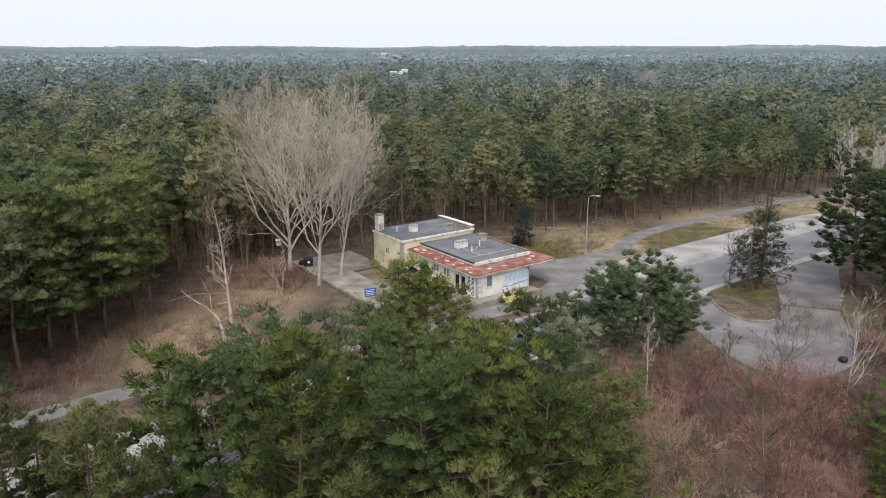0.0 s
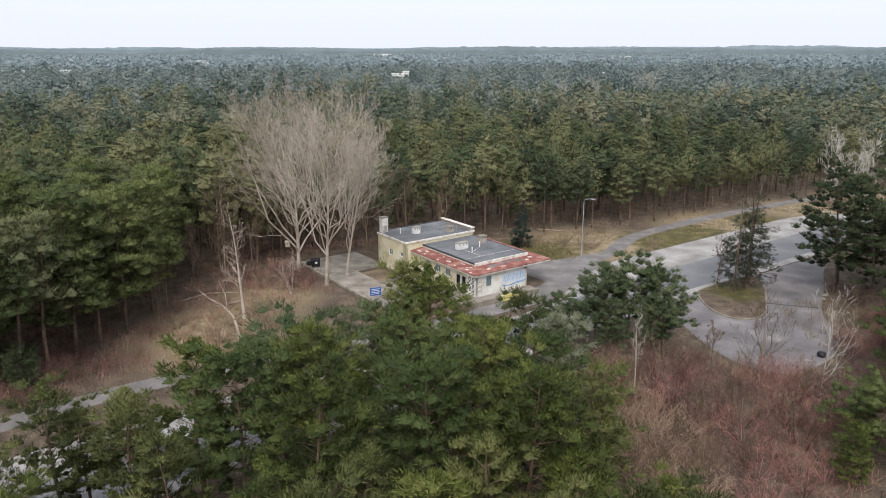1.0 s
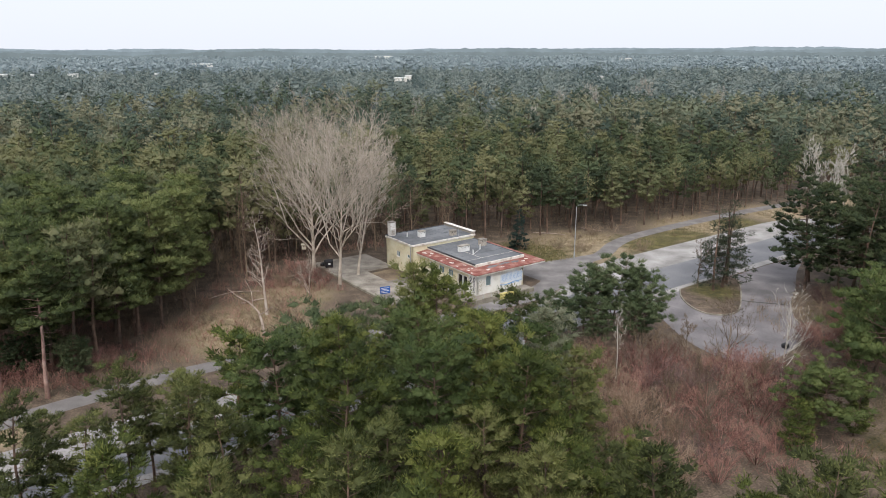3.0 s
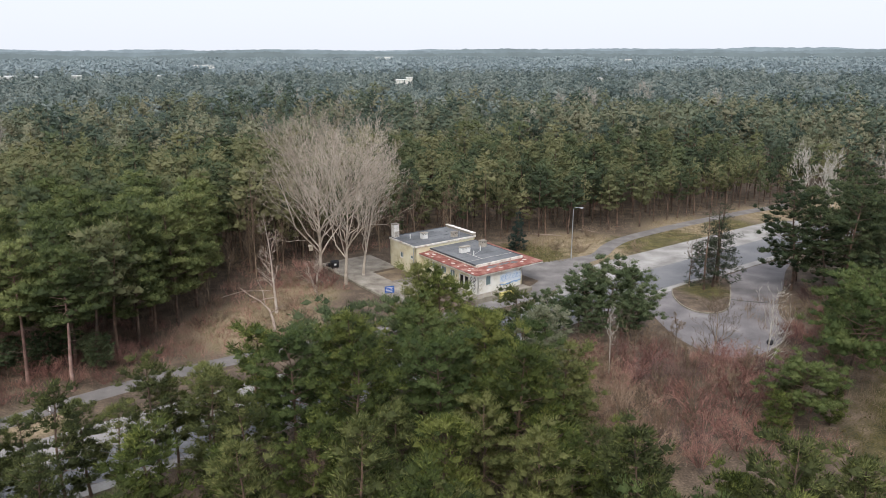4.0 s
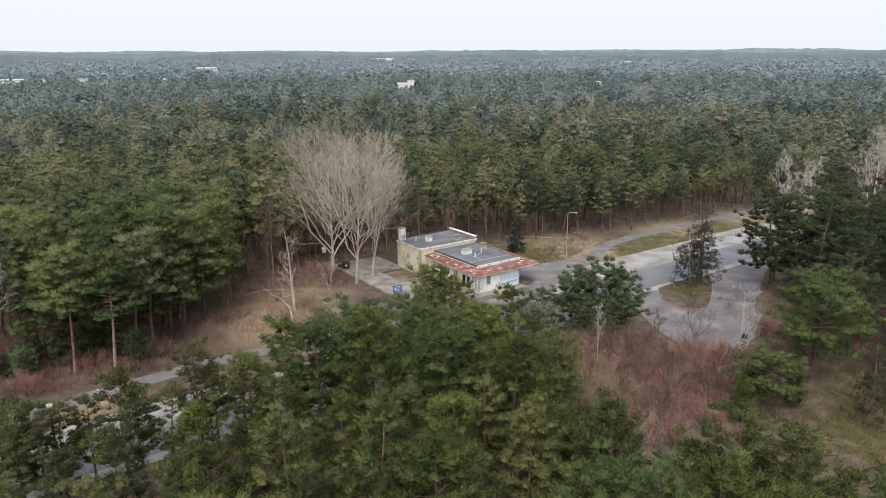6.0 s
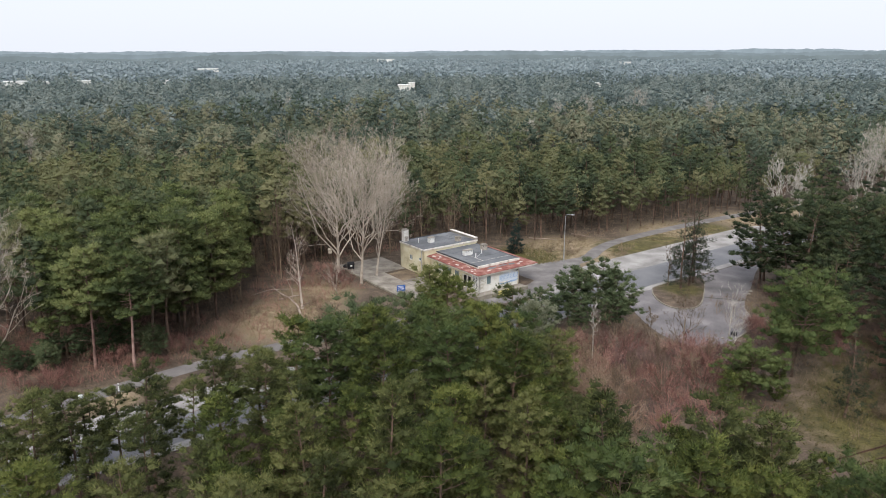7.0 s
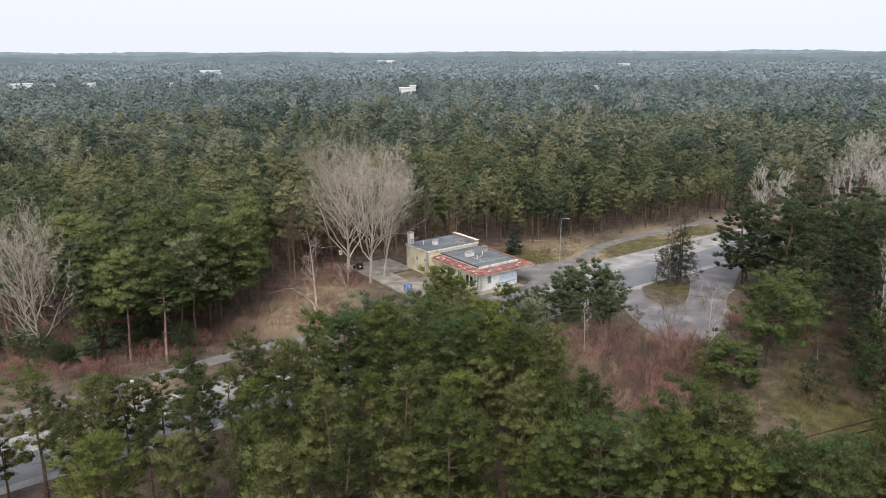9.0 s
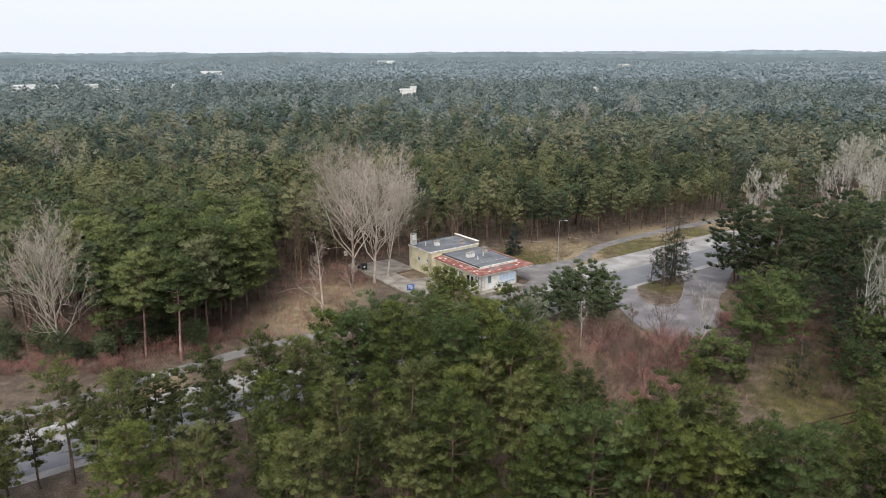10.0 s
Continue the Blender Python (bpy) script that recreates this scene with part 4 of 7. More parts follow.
def pine_arrays(seed, H, low, R, tufts, size, per, width, lean=0.5, kind="pine", limbs=True, pad=0.95, gap=0.75, clump=0.30):
    """Trunk, limbs and crown of a conifer of height H; the crown starts at low * H and is R metres wide at its widest."""
    rs = np.random.RandomState(seed)
    k = 9
    t = np.linspace(0, 1, k)
    bx, by = rs.normal(0, lean, 2)
    axis = np.stack([bx * t ** 2 + 0.12 * np.sin(t * 7 + rs.uniform(0, 6)), by * t ** 2 + 0.12 * np.sin(t * 6 + rs.uniform(0, 6)), H * t], 1)
    axis[:, :2] -= axis[0, :2]
    r0 = 0.011 * H + 0.04
    trunk = tube_arrays(axis[None], (r0 * (1 - 0.88 * t) + 0.05 * (t == 0))[None], 7)

    def on_axis(h):
        return np.stack([np.interp(h, t, axis[:, j]) for j in range(3)], -1)

    whorls = max(6, int((1 - low) * H / gap))
    n = whorls * 5
    h = low + (0.985 - low) * (np.repeat(np.arange(whorls), 5) + rs.uniform(-0.35, 0.35, n)) / whorls
    h = np.clip(h, low * 0.9, 0.985)
    f = np.clip((h - low) / (1 - low), 0, 1)
    if kind == "spruce":
        prof = 1.0 - 0.93 * f
    else:
        prof = np.where(f < 0.35, 0.62 + 0.38 * np.clip(f / 0.35, 0, 1), 1 - 0.80 * np.clip((f - 0.35) / 0.65, 0, 1) ** 1.5)
    ln = R * prof * rs.uniform(0.55, 1.15, n)
    az = np.repeat(rs.uniform(0, 6.28, whorls), 5) + np.tile(np.arange(5) * 1.2566, whorls) + rs.normal(0, 0.25, n)
    rise = (0.05 + 0.75 * f ** 1.2 if kind != "spruce" else -0.35 + 0.6 * f) + rs.normal(0, 0.1, n)
    keep = rs.uniform(0, 1, n) < (0.9 if kind != "spruce" else 1)
    h, f, ln, az, rise = h[keep], f[keep], ln[keep], az[keep], rise[keep]
    n = len(h)
    base = on_axis(h)
    out = np.stack([np.cos(az), np.sin(az), np.zeros(n)], 1)
    lat = np.stack([-np.sin(az), np.cos(az), np.zeros(n)], 1)
    s = np.linspace(0, 1, 4)

    def along(idx, u):
        z = ln[idx] * (rise[idx] * u + 0.22 * u ** 2.2)
        return base[idx] + out[idx] * (ln[idx] * u)[:, None] + np.stack([0 * z, 0 * z, z], 1)

    idx = np.repeat(np.arange(n), 4)
    P = along(idx, np.tile(s, n)).reshape(n, 4, 3)
    Rr = (0.012 + 0.011 * ln)[:, None] * np.array([1, 0.7, 0.42, 0.12])[None]
    if not limbs:
        P, Rr = P[::3, ::3], Rr[::3, ::3]
    limb = tube_arrays(P, Rr, 3)
    if low > 0.3:
        m = int(5 + 10 * low)
        hh = rs.uniform(low * 0.35, low, m)
        aa = rs.uniform(0, 6.28, m)
        ll = rs.uniform(0.6, 1.8, m)
        b0 = on_axis(hh)
        oo = np.stack([np.cos(aa), np.sin(aa), rs.uniform(-0.3, 0.25, m)], 1)
        limb = join(limb, tube_arrays(np.stack([b0, b0 + oo * (ll * 0.55)[:, None], b0 + oo * ll[:, None] + np.array([0, 0, -0.1])], 1), np.stack([0.03 + 0 * ll, 0.02 + 0 * ll, 0.006 + 0 * ll], 1), 3))
    # tufts gather in clumps on flattened sprays at the outer part of each limb
    clumps = max(8, tufts // 9)
    w = ln ** 1.5
    bi = rs.choice(n, clumps, p=w / w.sum())
    u = 1 - 0.74 * rs.uniform(0, 1, clumps) ** 1.3
    K = along(bi, u)
    fan = ln[bi] * (0.46 - 0.22 * u)
    K += lat[bi] * (rs.normal(0, 0.65, clumps) * fan)[:, None]
    K[:, 2] += np.abs(rs.normal(0, 0.10, clumps)) * ln[bi] * 0.8 - 0.05
    ci = rs.randint(0, clumps, tufts)
    kb = bi
    bi = bi[ci]
    C = K[ci] + rs.normal(0, 1, (tufts, 3)) * np.array([1.0, 1.0, 0.6]) * clump
    up = 0.95 if kind != "spruce" else 0.1
    D = out[bi] * 0.75 + np.array([0, 0, up]) + lat[bi] * rs.normal(0, 0.4, tufts)[:, None]
    D /= np.linalg.norm(D, axis=1, keepdims=True)
    top = np.repeat(axis[-1:], 4, 0) + rs.normal(0, 0.08, (4, 3))
    C = np.concatenate([C, top])
    D = np.concatenate([D, np.tile([[0, 0, 1.0]], (4, 1))])
    crown = blades(rs, C, D, size, width, per, 0.45, 0.3)
    home = np.concatenate([K[ci] - np.array([0, 0, clump * 1.6]), top - np.array([0, 0, 0.5])])
    core = np.array([0, 0, H * (low + 0.45 * (1 - low))])
    CV = crown[0]
    cn = unit(0.62 * unit(CV - np.repeat(home, 3 * per, 0)) + 0.38 * unit(CV - core) + np.array([0, 0, 0.15]))
    crown = (CV, facing(CV, crown[1], cn), cn)
    face = np.stack([0 * u, 0 * u, np.ones(clumps)], 1) + out[kb] * 0.5 + rs.normal(0, 0.2, (clumps, 3))
    fans = pads(rs, K - np.array([0, 0, size * 0.2]), face, size * (pad * (1 if kind != "spruce" else 0.8)) * rs.uniform(0.7, 1.3, clumps), 6, 0.55)
    fn = unit(0.6 * unit(fans[0] - np.repeat(K - np.array([0, 0, size * 1.2]), 7, 0)) + 0.4 * unit(fans[0] - core))
    fans = (fans[0], facing(fans[0], fans[1], fn), fn)
    return trunk, limb, crown, fans


BALL_V = np.array([(1, 0, 0), (0, 1, 0), (-1, 0, 0), (0, -1, 0), (0, 0, 1), (0, 0, -1)], float)
BALL_F = np.array([(0, 1, 4), (1, 2, 4), (2, 3, 4), (3, 0, 4), (1, 0, 5), (2, 1, 5), (3, 2, 5), (0, 3, 5)])


def cores(rs, K, size):
    """Closed uneven boughs about the centres K, flatter below."""
    n = len(K)
    d = np.repeat(BALL_V[None], n, 0) * rs.uniform(0.72, 1.25, (n, len(BALL_V), 1))
    d *= np.where(d[..., 2:3] < 0, np.array([1, 1, 0.45]), np.array([1, 1, 0.85]))
    turn = rs.uniform(0, 6.28, (n, 1))
    x, y = d[..., 0] * np.cos(turn) - d[..., 1] * np.sin(turn), d[..., 0] * np.sin(turn) + d[..., 1] * np.cos(turn)
    V = K[:, None] + np.stack([x, y, d[..., 2]], -1) * size[:, None, None]
    F = BALL_F[None] + (np.arange(n) * len(BALL_V))[:, None, None]
    return V.reshape(-1, 3), F.reshape(-1, 3)


def bough_arrays(seed, H, low, R, boughs, per, puff, needles, length, width, lean=0.5, stems=1, droop=0.0, top=0.3, open_=0.0, flat=0.55):
    """A pine of rounded crown: boughs that fan out in cushions of needle tufts, each cushion about a shaded inner core.
    Gives trunk, limbs, needles and cores, the last two with normals and a tone for each cushion."""
    rs = np.random.RandomState(seed)
    t = np.linspace(0, 1, 9)
    trunks, limbs = [], []
    K, S, O = [], [], []
    for st in range(stems):
        a0 = rs.uniform(0, 6.28) + 6.28 * st / stems
        out_lean = (0.0 if stems == 1 else 0.32 * R)
        bx, by = rs.normal(0, lean, 2) + out_lean * np.array([math.cos(a0), math.sin(a0)])
        hs = H * (1 if st == 0 else rs.uniform(0.78, 0.95))
        ax = np.stack([bx * t ** 1.6 + 0.12 * np.sin(t * 7 + rs.uniform(0, 6)), by * t ** 1.6 + 0.12 * np.sin(t * 6 + rs.uniform(0, 6)), hs * 0.96 * t], 1)
        ax[:, :2] -= ax[0, :2]
        r0 = (0.011 * H + 0.04) / math.sqrt(stems)
        trunks.append(tube_arrays(ax[None], (r0 * (1 - 0.88 * t) + 0.05 * (t == 0))[None], 7))
        n = max(8, boughs // stems)
        f = np.clip((np.arange(n) + rs.uniform(-0.6, 0.6, n)) / n, 0, 0.97)
        rise_to = 1 - top
        prof = np.where(f < 0.3, 0.72 + 0.28 * f / 0.3, np.sqrt(np.clip(1 - ((f - 0.3) / 0.76) ** 2, 0.03, 1)) * (1 - rise_to * 0.35 * f))
        ln = R / math.sqrt(stems) ** 0.6 * prof * rs.uniform(0.55, 1.12, n)
        az = np.arange(n) * 2.399 + rs.normal(0, 0.4, n)
        rise = -0.12 - droop + 0.85 * f ** 1.3 + rs.normal(0, 0.10, n)
        keep = rs.uniform(0, 1, n) > open_
        f, ln, az, rise = f[keep], ln[keep], az[keep], rise[keep]
        n = len(f)
        h = low + (0.97 - low) * f
        base = np.stack([np.interp(h, t, ax[:, k]) for k in range(3)], -1)
        out = np.stack([np.cos(az), np.sin(az), np.zeros(n)], 1)
        lat = np.stack([-np.sin(az), np.cos(az), np.zeros(n)], 1)

        def along(i, u):
            z = ln[i] * (rise[i] * u + 0.20 * u ** 2.2)
            return base[i] + out[i] * (ln[i] * u)[:, None] + np.stack([0 * z, 0 * z, z], 1)

        P = along(np.repeat(np.arange(n), 4), np.tile(np.linspace(0, 0.95, 4), n)).reshape(n, 4, 3)
        limbs.append(tube_arrays(P, (0.012 + 0.010 * ln)[:, None] * np.array([1, 0.7, 0.42, 0.12])[None], 3))
        m = np.maximum(2, np.round(per * (ln / R) ** 1.2 * 1.25)).astype(int)
        i = np.repeat(np.arange(n), m)
        u = 1 - 0.62 * rs.uniform(0, 1, len(i)) ** 1.2
        c = along(i, u) + lat[i] * (rs.uniform(-1, 1, len(i)) * (0.16 + 0.34 * u) * ln[i])[:, None]
        c[:, 2] += rs.normal(0, 0.10, len(i)) * puff + 0.15 * puff
        K += [c, ax[-1:] + rs.normal(0, 0.28, (4, 3)) * puff * np.array([1, 1, 0.6])]
        S += [puff * rs.uniform(0.62, 1.25, len(i)) * (0.75 + 0.35 * np.sqrt(ln[i] / R)), puff * np.array([0.75, 0.6, 0.55, 0.5])]
        O += [out[i], np.zeros((4, 3)) + rs.normal(0, 0.3, (4, 3))]
        if low > 0.3:
            d = int(5 + 10 * low)
            b0 = np.stack([np.interp(rs.uniform(low * 0.35, low, d), t, ax[:, k]) for k in range(3)], -1)
            b0[:, :2] = 0.0 * b0[:, :2] + np.stack([np.interp(b0[:, 2], ax[:, 2], ax[:, k]) for k in range(2)], -1)
            aa, ll = rs.uniform(0, 6.28, d), rs.uniform(0.6, 2.0, d)
            oo = np.stack([np.cos(aa), np.sin(aa), rs.uniform(-0.3, 0.25, d)], 1)
            limbs.append(tube_arrays(np.stack([b0, b0 + oo * (ll * 0.55)[:, None], b0 + oo * ll[:, None] + np.array([0, 0, -0.1])], 1), np.stack([0.03 + 0 * ll, 0.02 + 0 * ll, 0.006 + 0 * ll], 1), 3))
    K, S, O = np.concatenate(K), np.concatenate(S), np.concatenate(O)
    n = len(K)
    core = np.array([0, 0, H * (low + 0.4 * (1 - low))])
    CV, CF = cores(rs, K - np.array([0, 0, 0.1]) * S[:, None], S * 0.66)
    CN = unit(0.8 * unit(CV - np.repeat(K - np.array([0, 0, 0.3]) * S[:, None], len(BALL_V), 0)) + 0.2 * unit(CV - core) + np.array([0, 0, 0.1]))
    i = np.repeat(np.arange(n), needles)
    d = rs.normal(0, 1, (len(i), 3))
    d[:, 2] = np.where(d[:, 2] < -0.35, -0.6 * d[:, 2], d[:, 2])
    d = unit(d + 0.35 * O[i])
    C = K[i] + d * (S[i] * rs.uniform(0.5, 0.98, len(i)))[:, None] * np.array([1.0, 1.0, flat])
    BV, BF = blades(rs, C, d * 0.8 + 0.45 * O[i] + np.array([0, 0, 0.55]), length, width, 1, 0.38, 0.2)
    home = np.repeat(K[i] - np.array([0, 0, 0.55]) * S[i][:, None], 3, 0)
    BN = unit(0.75 * unit(BV - home) + 0.25 * unit(BV - core) + np.array([0, 0, 0.12]))
    tone = rs.uniform(0, 1, n)
    return join(*trunks), join(*limbs), (BV, facing(BV, BF, BN), BN, np.repeat(tone[i], 3)), (CV, facing(CV, CF, CN), CN, np.repeat(tone, len(BALL_V)))


def tree_thing(name, label, mat, trunk, limb, crown, inner, bark="pine_bark"):
    e = thing(name, label, "tree", group="pine trees")
    obj("trunk", tri_mesh("trunk", *trunk), e, "", M[bark])
    obj("branchwork", tri_mesh("branchwork", *limb), e, "", M[bark])["kind"] = "stuff"
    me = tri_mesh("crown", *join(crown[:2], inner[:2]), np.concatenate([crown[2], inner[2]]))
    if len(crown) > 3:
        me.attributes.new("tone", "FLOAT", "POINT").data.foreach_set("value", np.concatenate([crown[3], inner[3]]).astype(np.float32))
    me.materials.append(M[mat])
    # dimmer colour on the inner part stands in for shade within the boughs
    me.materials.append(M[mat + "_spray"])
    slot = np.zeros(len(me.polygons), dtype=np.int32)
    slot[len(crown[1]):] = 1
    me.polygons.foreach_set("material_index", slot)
    obj("crown", me, e)
    return e


def pine_thing(name, seed, label, mat, bark="pine_bark", **kw):
    return tree_thing(name, label, mat, *bough_arrays(seed, **kw), bark=bark)


def spruce_thing(name, seed, label, mat, **kw):
    return tree_thing(name, label, mat, *pine_arrays(seed, kind="spruce", **kw))


def road_sn(x, y):
    return x * CS + y * SN, -x * SN + y * CS


PARK = Matrix.Translation((0, -400, 0))


def at(x, y, turn=0.0, size=1.0, tall=1.0):
    return Matrix.Translation((x, y, -0.05)) @ Matrix.Rotation(turn, 4, "Z") @ Matrix.Diagonal((size, size, size * tall, 1))


def plant(proto, m):
    """A copy of a tree at m, with m's own scale kept."""
    c = copy_thing(proto, m)
    c.matrix_basis = m
    return c


def drop(proto):
    for o in (*proto.children_recursive, proto):
        bpy.data.objects.remove(o)


rng = random.Random(21)
NEAR = [pine_thing("pine_tree", 100 + k, lab, mat, H=H, low=low, R=R, boughs=bo, per=per, puff=puff, needles=44, length=0.30, width=0.066, flat=0.7, open_=op, top=top) for k, (H, low, R, bo, per, puff, op, top, mat, lab) in enumerate([
    (14, 0.20, 4.3, 60, 6.5, 0.62, 0.0, 0.3, "pine", "tall green pine with a full bushy crown"),
    (13, 0.28, 3.9, 52, 6, 0.56, 0.1, 0.3, "olive", "olive-green pine with an open layered crown"),
    (12, 0.20, 3.2, 54, 5.4, 0.50, 0.0, 0.0, "olive", "young yellow-green pine with a pointed crown"),
    (14.5, 0.28, 4.9, 56, 7, 0.66, 0.0, 0.6, "pine_dark", "dark green pine with broad boughs"),
    (10, 0.12, 2.7, 50, 5.2, 0.48, 0.0, 0.2, "pine", "small dense green pine"),
    (12.5, 0.36, 3.0, 40, 5, 0.48, 0.15, 0.3, "olive", "slim roadside pine with a sparse high crown"),
])]
# x, y, height, kind, of the pines between the road and the camera's way
FRONT = [(-2.3, 51.8, 14.0, 2), (-0.7, 50.6, 13.4, 0), (2.2, 46.0, 11.3, 0), (6.6, 50.5, 11.8, 1), (9.6, 52.0, 8.6, 1), (-8.5, 41, 13.2, 0), (-2.6, 42.5, 13.0, 3), (3.6, 40.0, 13.6, 0), (6.2, 41.6, 12.0, 3), (11.8, 44.5, 6.2, 4),
         (-13.2, 37.5, 12.4, 3), (-17.0, 40.5, 12.3, 4), (-7.2, 31.5, 14.0, 0), (-1.0, 34.5, 13.4, 3), (4.8, 33.0, 13.2, 0), (9.6, 37, 11.6, 1), (-18.5, 33.5, 11.6, 2), (-23.6, 34, 11.9, 1), (-27.6, 27.5, 12.9, 0), (-31.5, 30.0, 9.5, 4), (-20.5, 38.0, 10.0, 0),
         (-12.6, 20.5, 12.0, 2), (-6.0, 19.5, 14.2, 2), (-1.5, 14.0, 13.6, 0), (-1.0, 25.5, 11.6, 4), (5.0, 22.0, 12.4, 2), (11.0, 20.5, 12.8, 2), (15.4, 13.0, 13.2, 0), (18.8, 18.5, 13.8, 1), (23.0, 17.0, 13.2, 2), (25.5, 21.0, 9.5, 2), (10.0, 11.5, 13.5, 3), (9.8, 28.0, 9.5, 2), (13.5, 25.5, 8.0, 4),
         (-25.0, 20.5, 11.0, 1), (-19.5, 23.5, 11.3, 4), (-34.5, 22.0, 12.6, 1), (-40.0, 22.0, 13.2, 0), (-45, 16.5, 13.0, 1), (-30.0, 12.5, 12.5, 0), (-22.0, 10.0, 13.0, 3), (-14.5, 11.5, 12.0, 1), (-7.5, 9.0, 11.8, 2), (2.5, 6.0, 12.0, 1), (-37.5, 9.0, 12.5, 3), (-17.0, 16.5, 10.0, 4), (-29.5, 21.5, 9.0, 4), (-48, 24, 11.5, 1),
         (27.0, 11.0, 12.2, 3), (20.5, 7.5, 13.0, 1), (29.0, 17.5, 6.8, 4), (34.0, 18.5, 7.0, 4), (37.0, 15.5, 7.5, 4), (31.5, 13.5, 9.0, 2), (39.5, 21.0, 7.4, 4), (29.5, 23.0, 6.5, 4), (12.5, 3.0, 13.0, 0), (29.2, 41.0, 5.6, 4), (33.2, 46.2, 5.2, 4), (36.0, 44.5, 5.0, 4), (24.5, 27.5, 7.5, 4), (19.5, 26.0, 7.0, 4), (39.5, 13.0, 10.5, 1), (35.5, 6.5, 12.0, 0), (-52, 12, 13.0, 3), (45.5, 17.0, 9.5, 3), (-26.5, 2.5, 12.5, 1), (-13.0, 1.5, 12.5, 0), (-5.0, 0.5, 12.5, 3), (28.0, 1.0, 12.5, 0), (6.5, -2.0, 12.5, 1), (51.5, 24.0, 9.0, 1)]
FRONT += [(44.5, 29.0, 8.5, 1), (41.0, 25.0, 6.5, 4), (48.5, 33.0, 7.5, 1), (37.0, 20.5, 7.5, 2), (46.0, 22.5, 8.5, 3), (52.5, 29.5, 8.5, 2), (-29.0, 33.5, 9.0, 5), (-36.5, 27.5, 10.0, 5), (-42.0, 28.0, 9.5, 5), (-24.5, 30.0, 10.0, 5), (-47.0, 33.0, 9.0, 5), (-52.0, 30.0, 10.5, 5), (-33.0, 25.0, 11.0, 5), (-15.5, 31.0, 10.5, 5), (-47.5, 28.5, 9.0, 5), (-43.5, 24.5, 9.5, 5), (-39.0, 25.5, 8.5, 5), (-50.5, 22.0, 10.0, 5), (-45.5, 20.0, 9.5, 5), (-36.0, 20.5, 10.0, 5)]
FRONT += [(0.5, 18.5, 10.5, 2), (7.5, 15.5, 11.5, 0), (-4.0, 23.5, 9.5, 4), (2.0, 29.0, 11.0, 1), (-9.5, 25.5, 10.5, 0), (-15.5, 26.0, 9.5, 4), (14.5, 17.0, 10.0, 2), (8.0, 24.8, 10.0, 0), (-10.5, 15.0, 11.0, 2), (17.5, 22.0, 9.5, 4), (21.0, 13.0, 11.5, 0), (-4.5, 12.5, 11.0, 1), (5.5, 11.5, 11.5, 0), (-19.0, 18.5, 10.5, 2), (-3.8, 29.5, 11.0, 2), (7.2, 29.5, 10.0, 4), (25.0, 14.0, 9.5, 4), (33.0, 21.5, 7.0, 2), (22.5, 22.5, 8.0, 0), (-24.5, 15.0, 10.5, 1), (13.0, 31.0, 7.5, 4)]
for s, n, H in [(-27.5, 42.6, 9.5), (-22.5, 42.4, 9.0), (-10.5, 41.8, 9.5), (-26.0, 37.0, 10.5), (2.5, 42.2, 9.5), (-31.0, 39.5, 10.0)]:
    FRONT.append((s * CS - n * SN, s * SN + n * CS, H, 5))
for x, y, H, k in FRONT:
    s, n = road_sn(x, y)
    if y < 11 or (x < 0 and 44.2 < n - bend(s) < 64):
        continue
    k = 5 if x < -20 and y > 18 and H > 8 else k
    base_h = (14, 13, 12, 14.5, 10, 12.5)[k]
    plant(NEAR[k], at(x, y, rng.uniform(0, 6.28), H / base_h * rng.uniform(0.98, 1.04), 1.0))
# bushy many-stemmed pines by the lot
BUSH = pine_thing("pine_tree", 140, "broad grey-green pine with several low stems", "pine_grey", H=9.2, low=0.30, R=5.2, boughs=60, per=7, puff=0.64, flat=0.7, needles=44, length=0.25, width=0.064, lean=0.6, stems=3, top=0.5)
for x, y, sc, a in [(16.6, 69.0, 0.90, 0.3), (20.4, 70.4, 1.0, 2.2), (24.2, 69.0, 0.86, 4.0), (12.8, 66.0, 0.72, 5.2), (22.0, 65.4, 0.66, 1.0), (17.4, 65.0, 0.62, 3.0)]:
    plant(BUSH, at(x, y, a, sc))
for x, y, sc, tall, a in [(-12.2, 45.2, 1.22, 1.08, 0.8), (-6.4, 48.2, 1.05, 1.16, 2.9)]:
    plant(BUSH, at(x, y, a, sc, tall))
PALE = pine_thing("pine_tree", 146, "pale sage-green pine with a loose crown", "sage", H=11, low=0.2, R=3.4, boughs=50, per=5, puff=0.5, needles=40, length=0.30, width=0.06, flat=0.7, open_=0.15)
PALE.matrix_basis = at(9.2, 47.6, 1.2, 1.04)
rl = random.Random(8)
for k in range(26):
    x = -78 + 1.6 * k + rl.uniform(-1, 1)
    y = 51.5 + 0.12 * (x + 56) + rl.uniform(-1.5, 7.5)
    if road_sn(x, y)[1] < 66.5 or math.hypot(x + 39.6, y - 52) < 2.5 or math.hypot(x + 45.2, y - 53.5) < 2.5:
        continue
    plant(BUSH, at(x, y, rl.uniform(0, 6.28), rl.uniform(0.32, 0.6), rl.uniform(0.8, 1.3)))
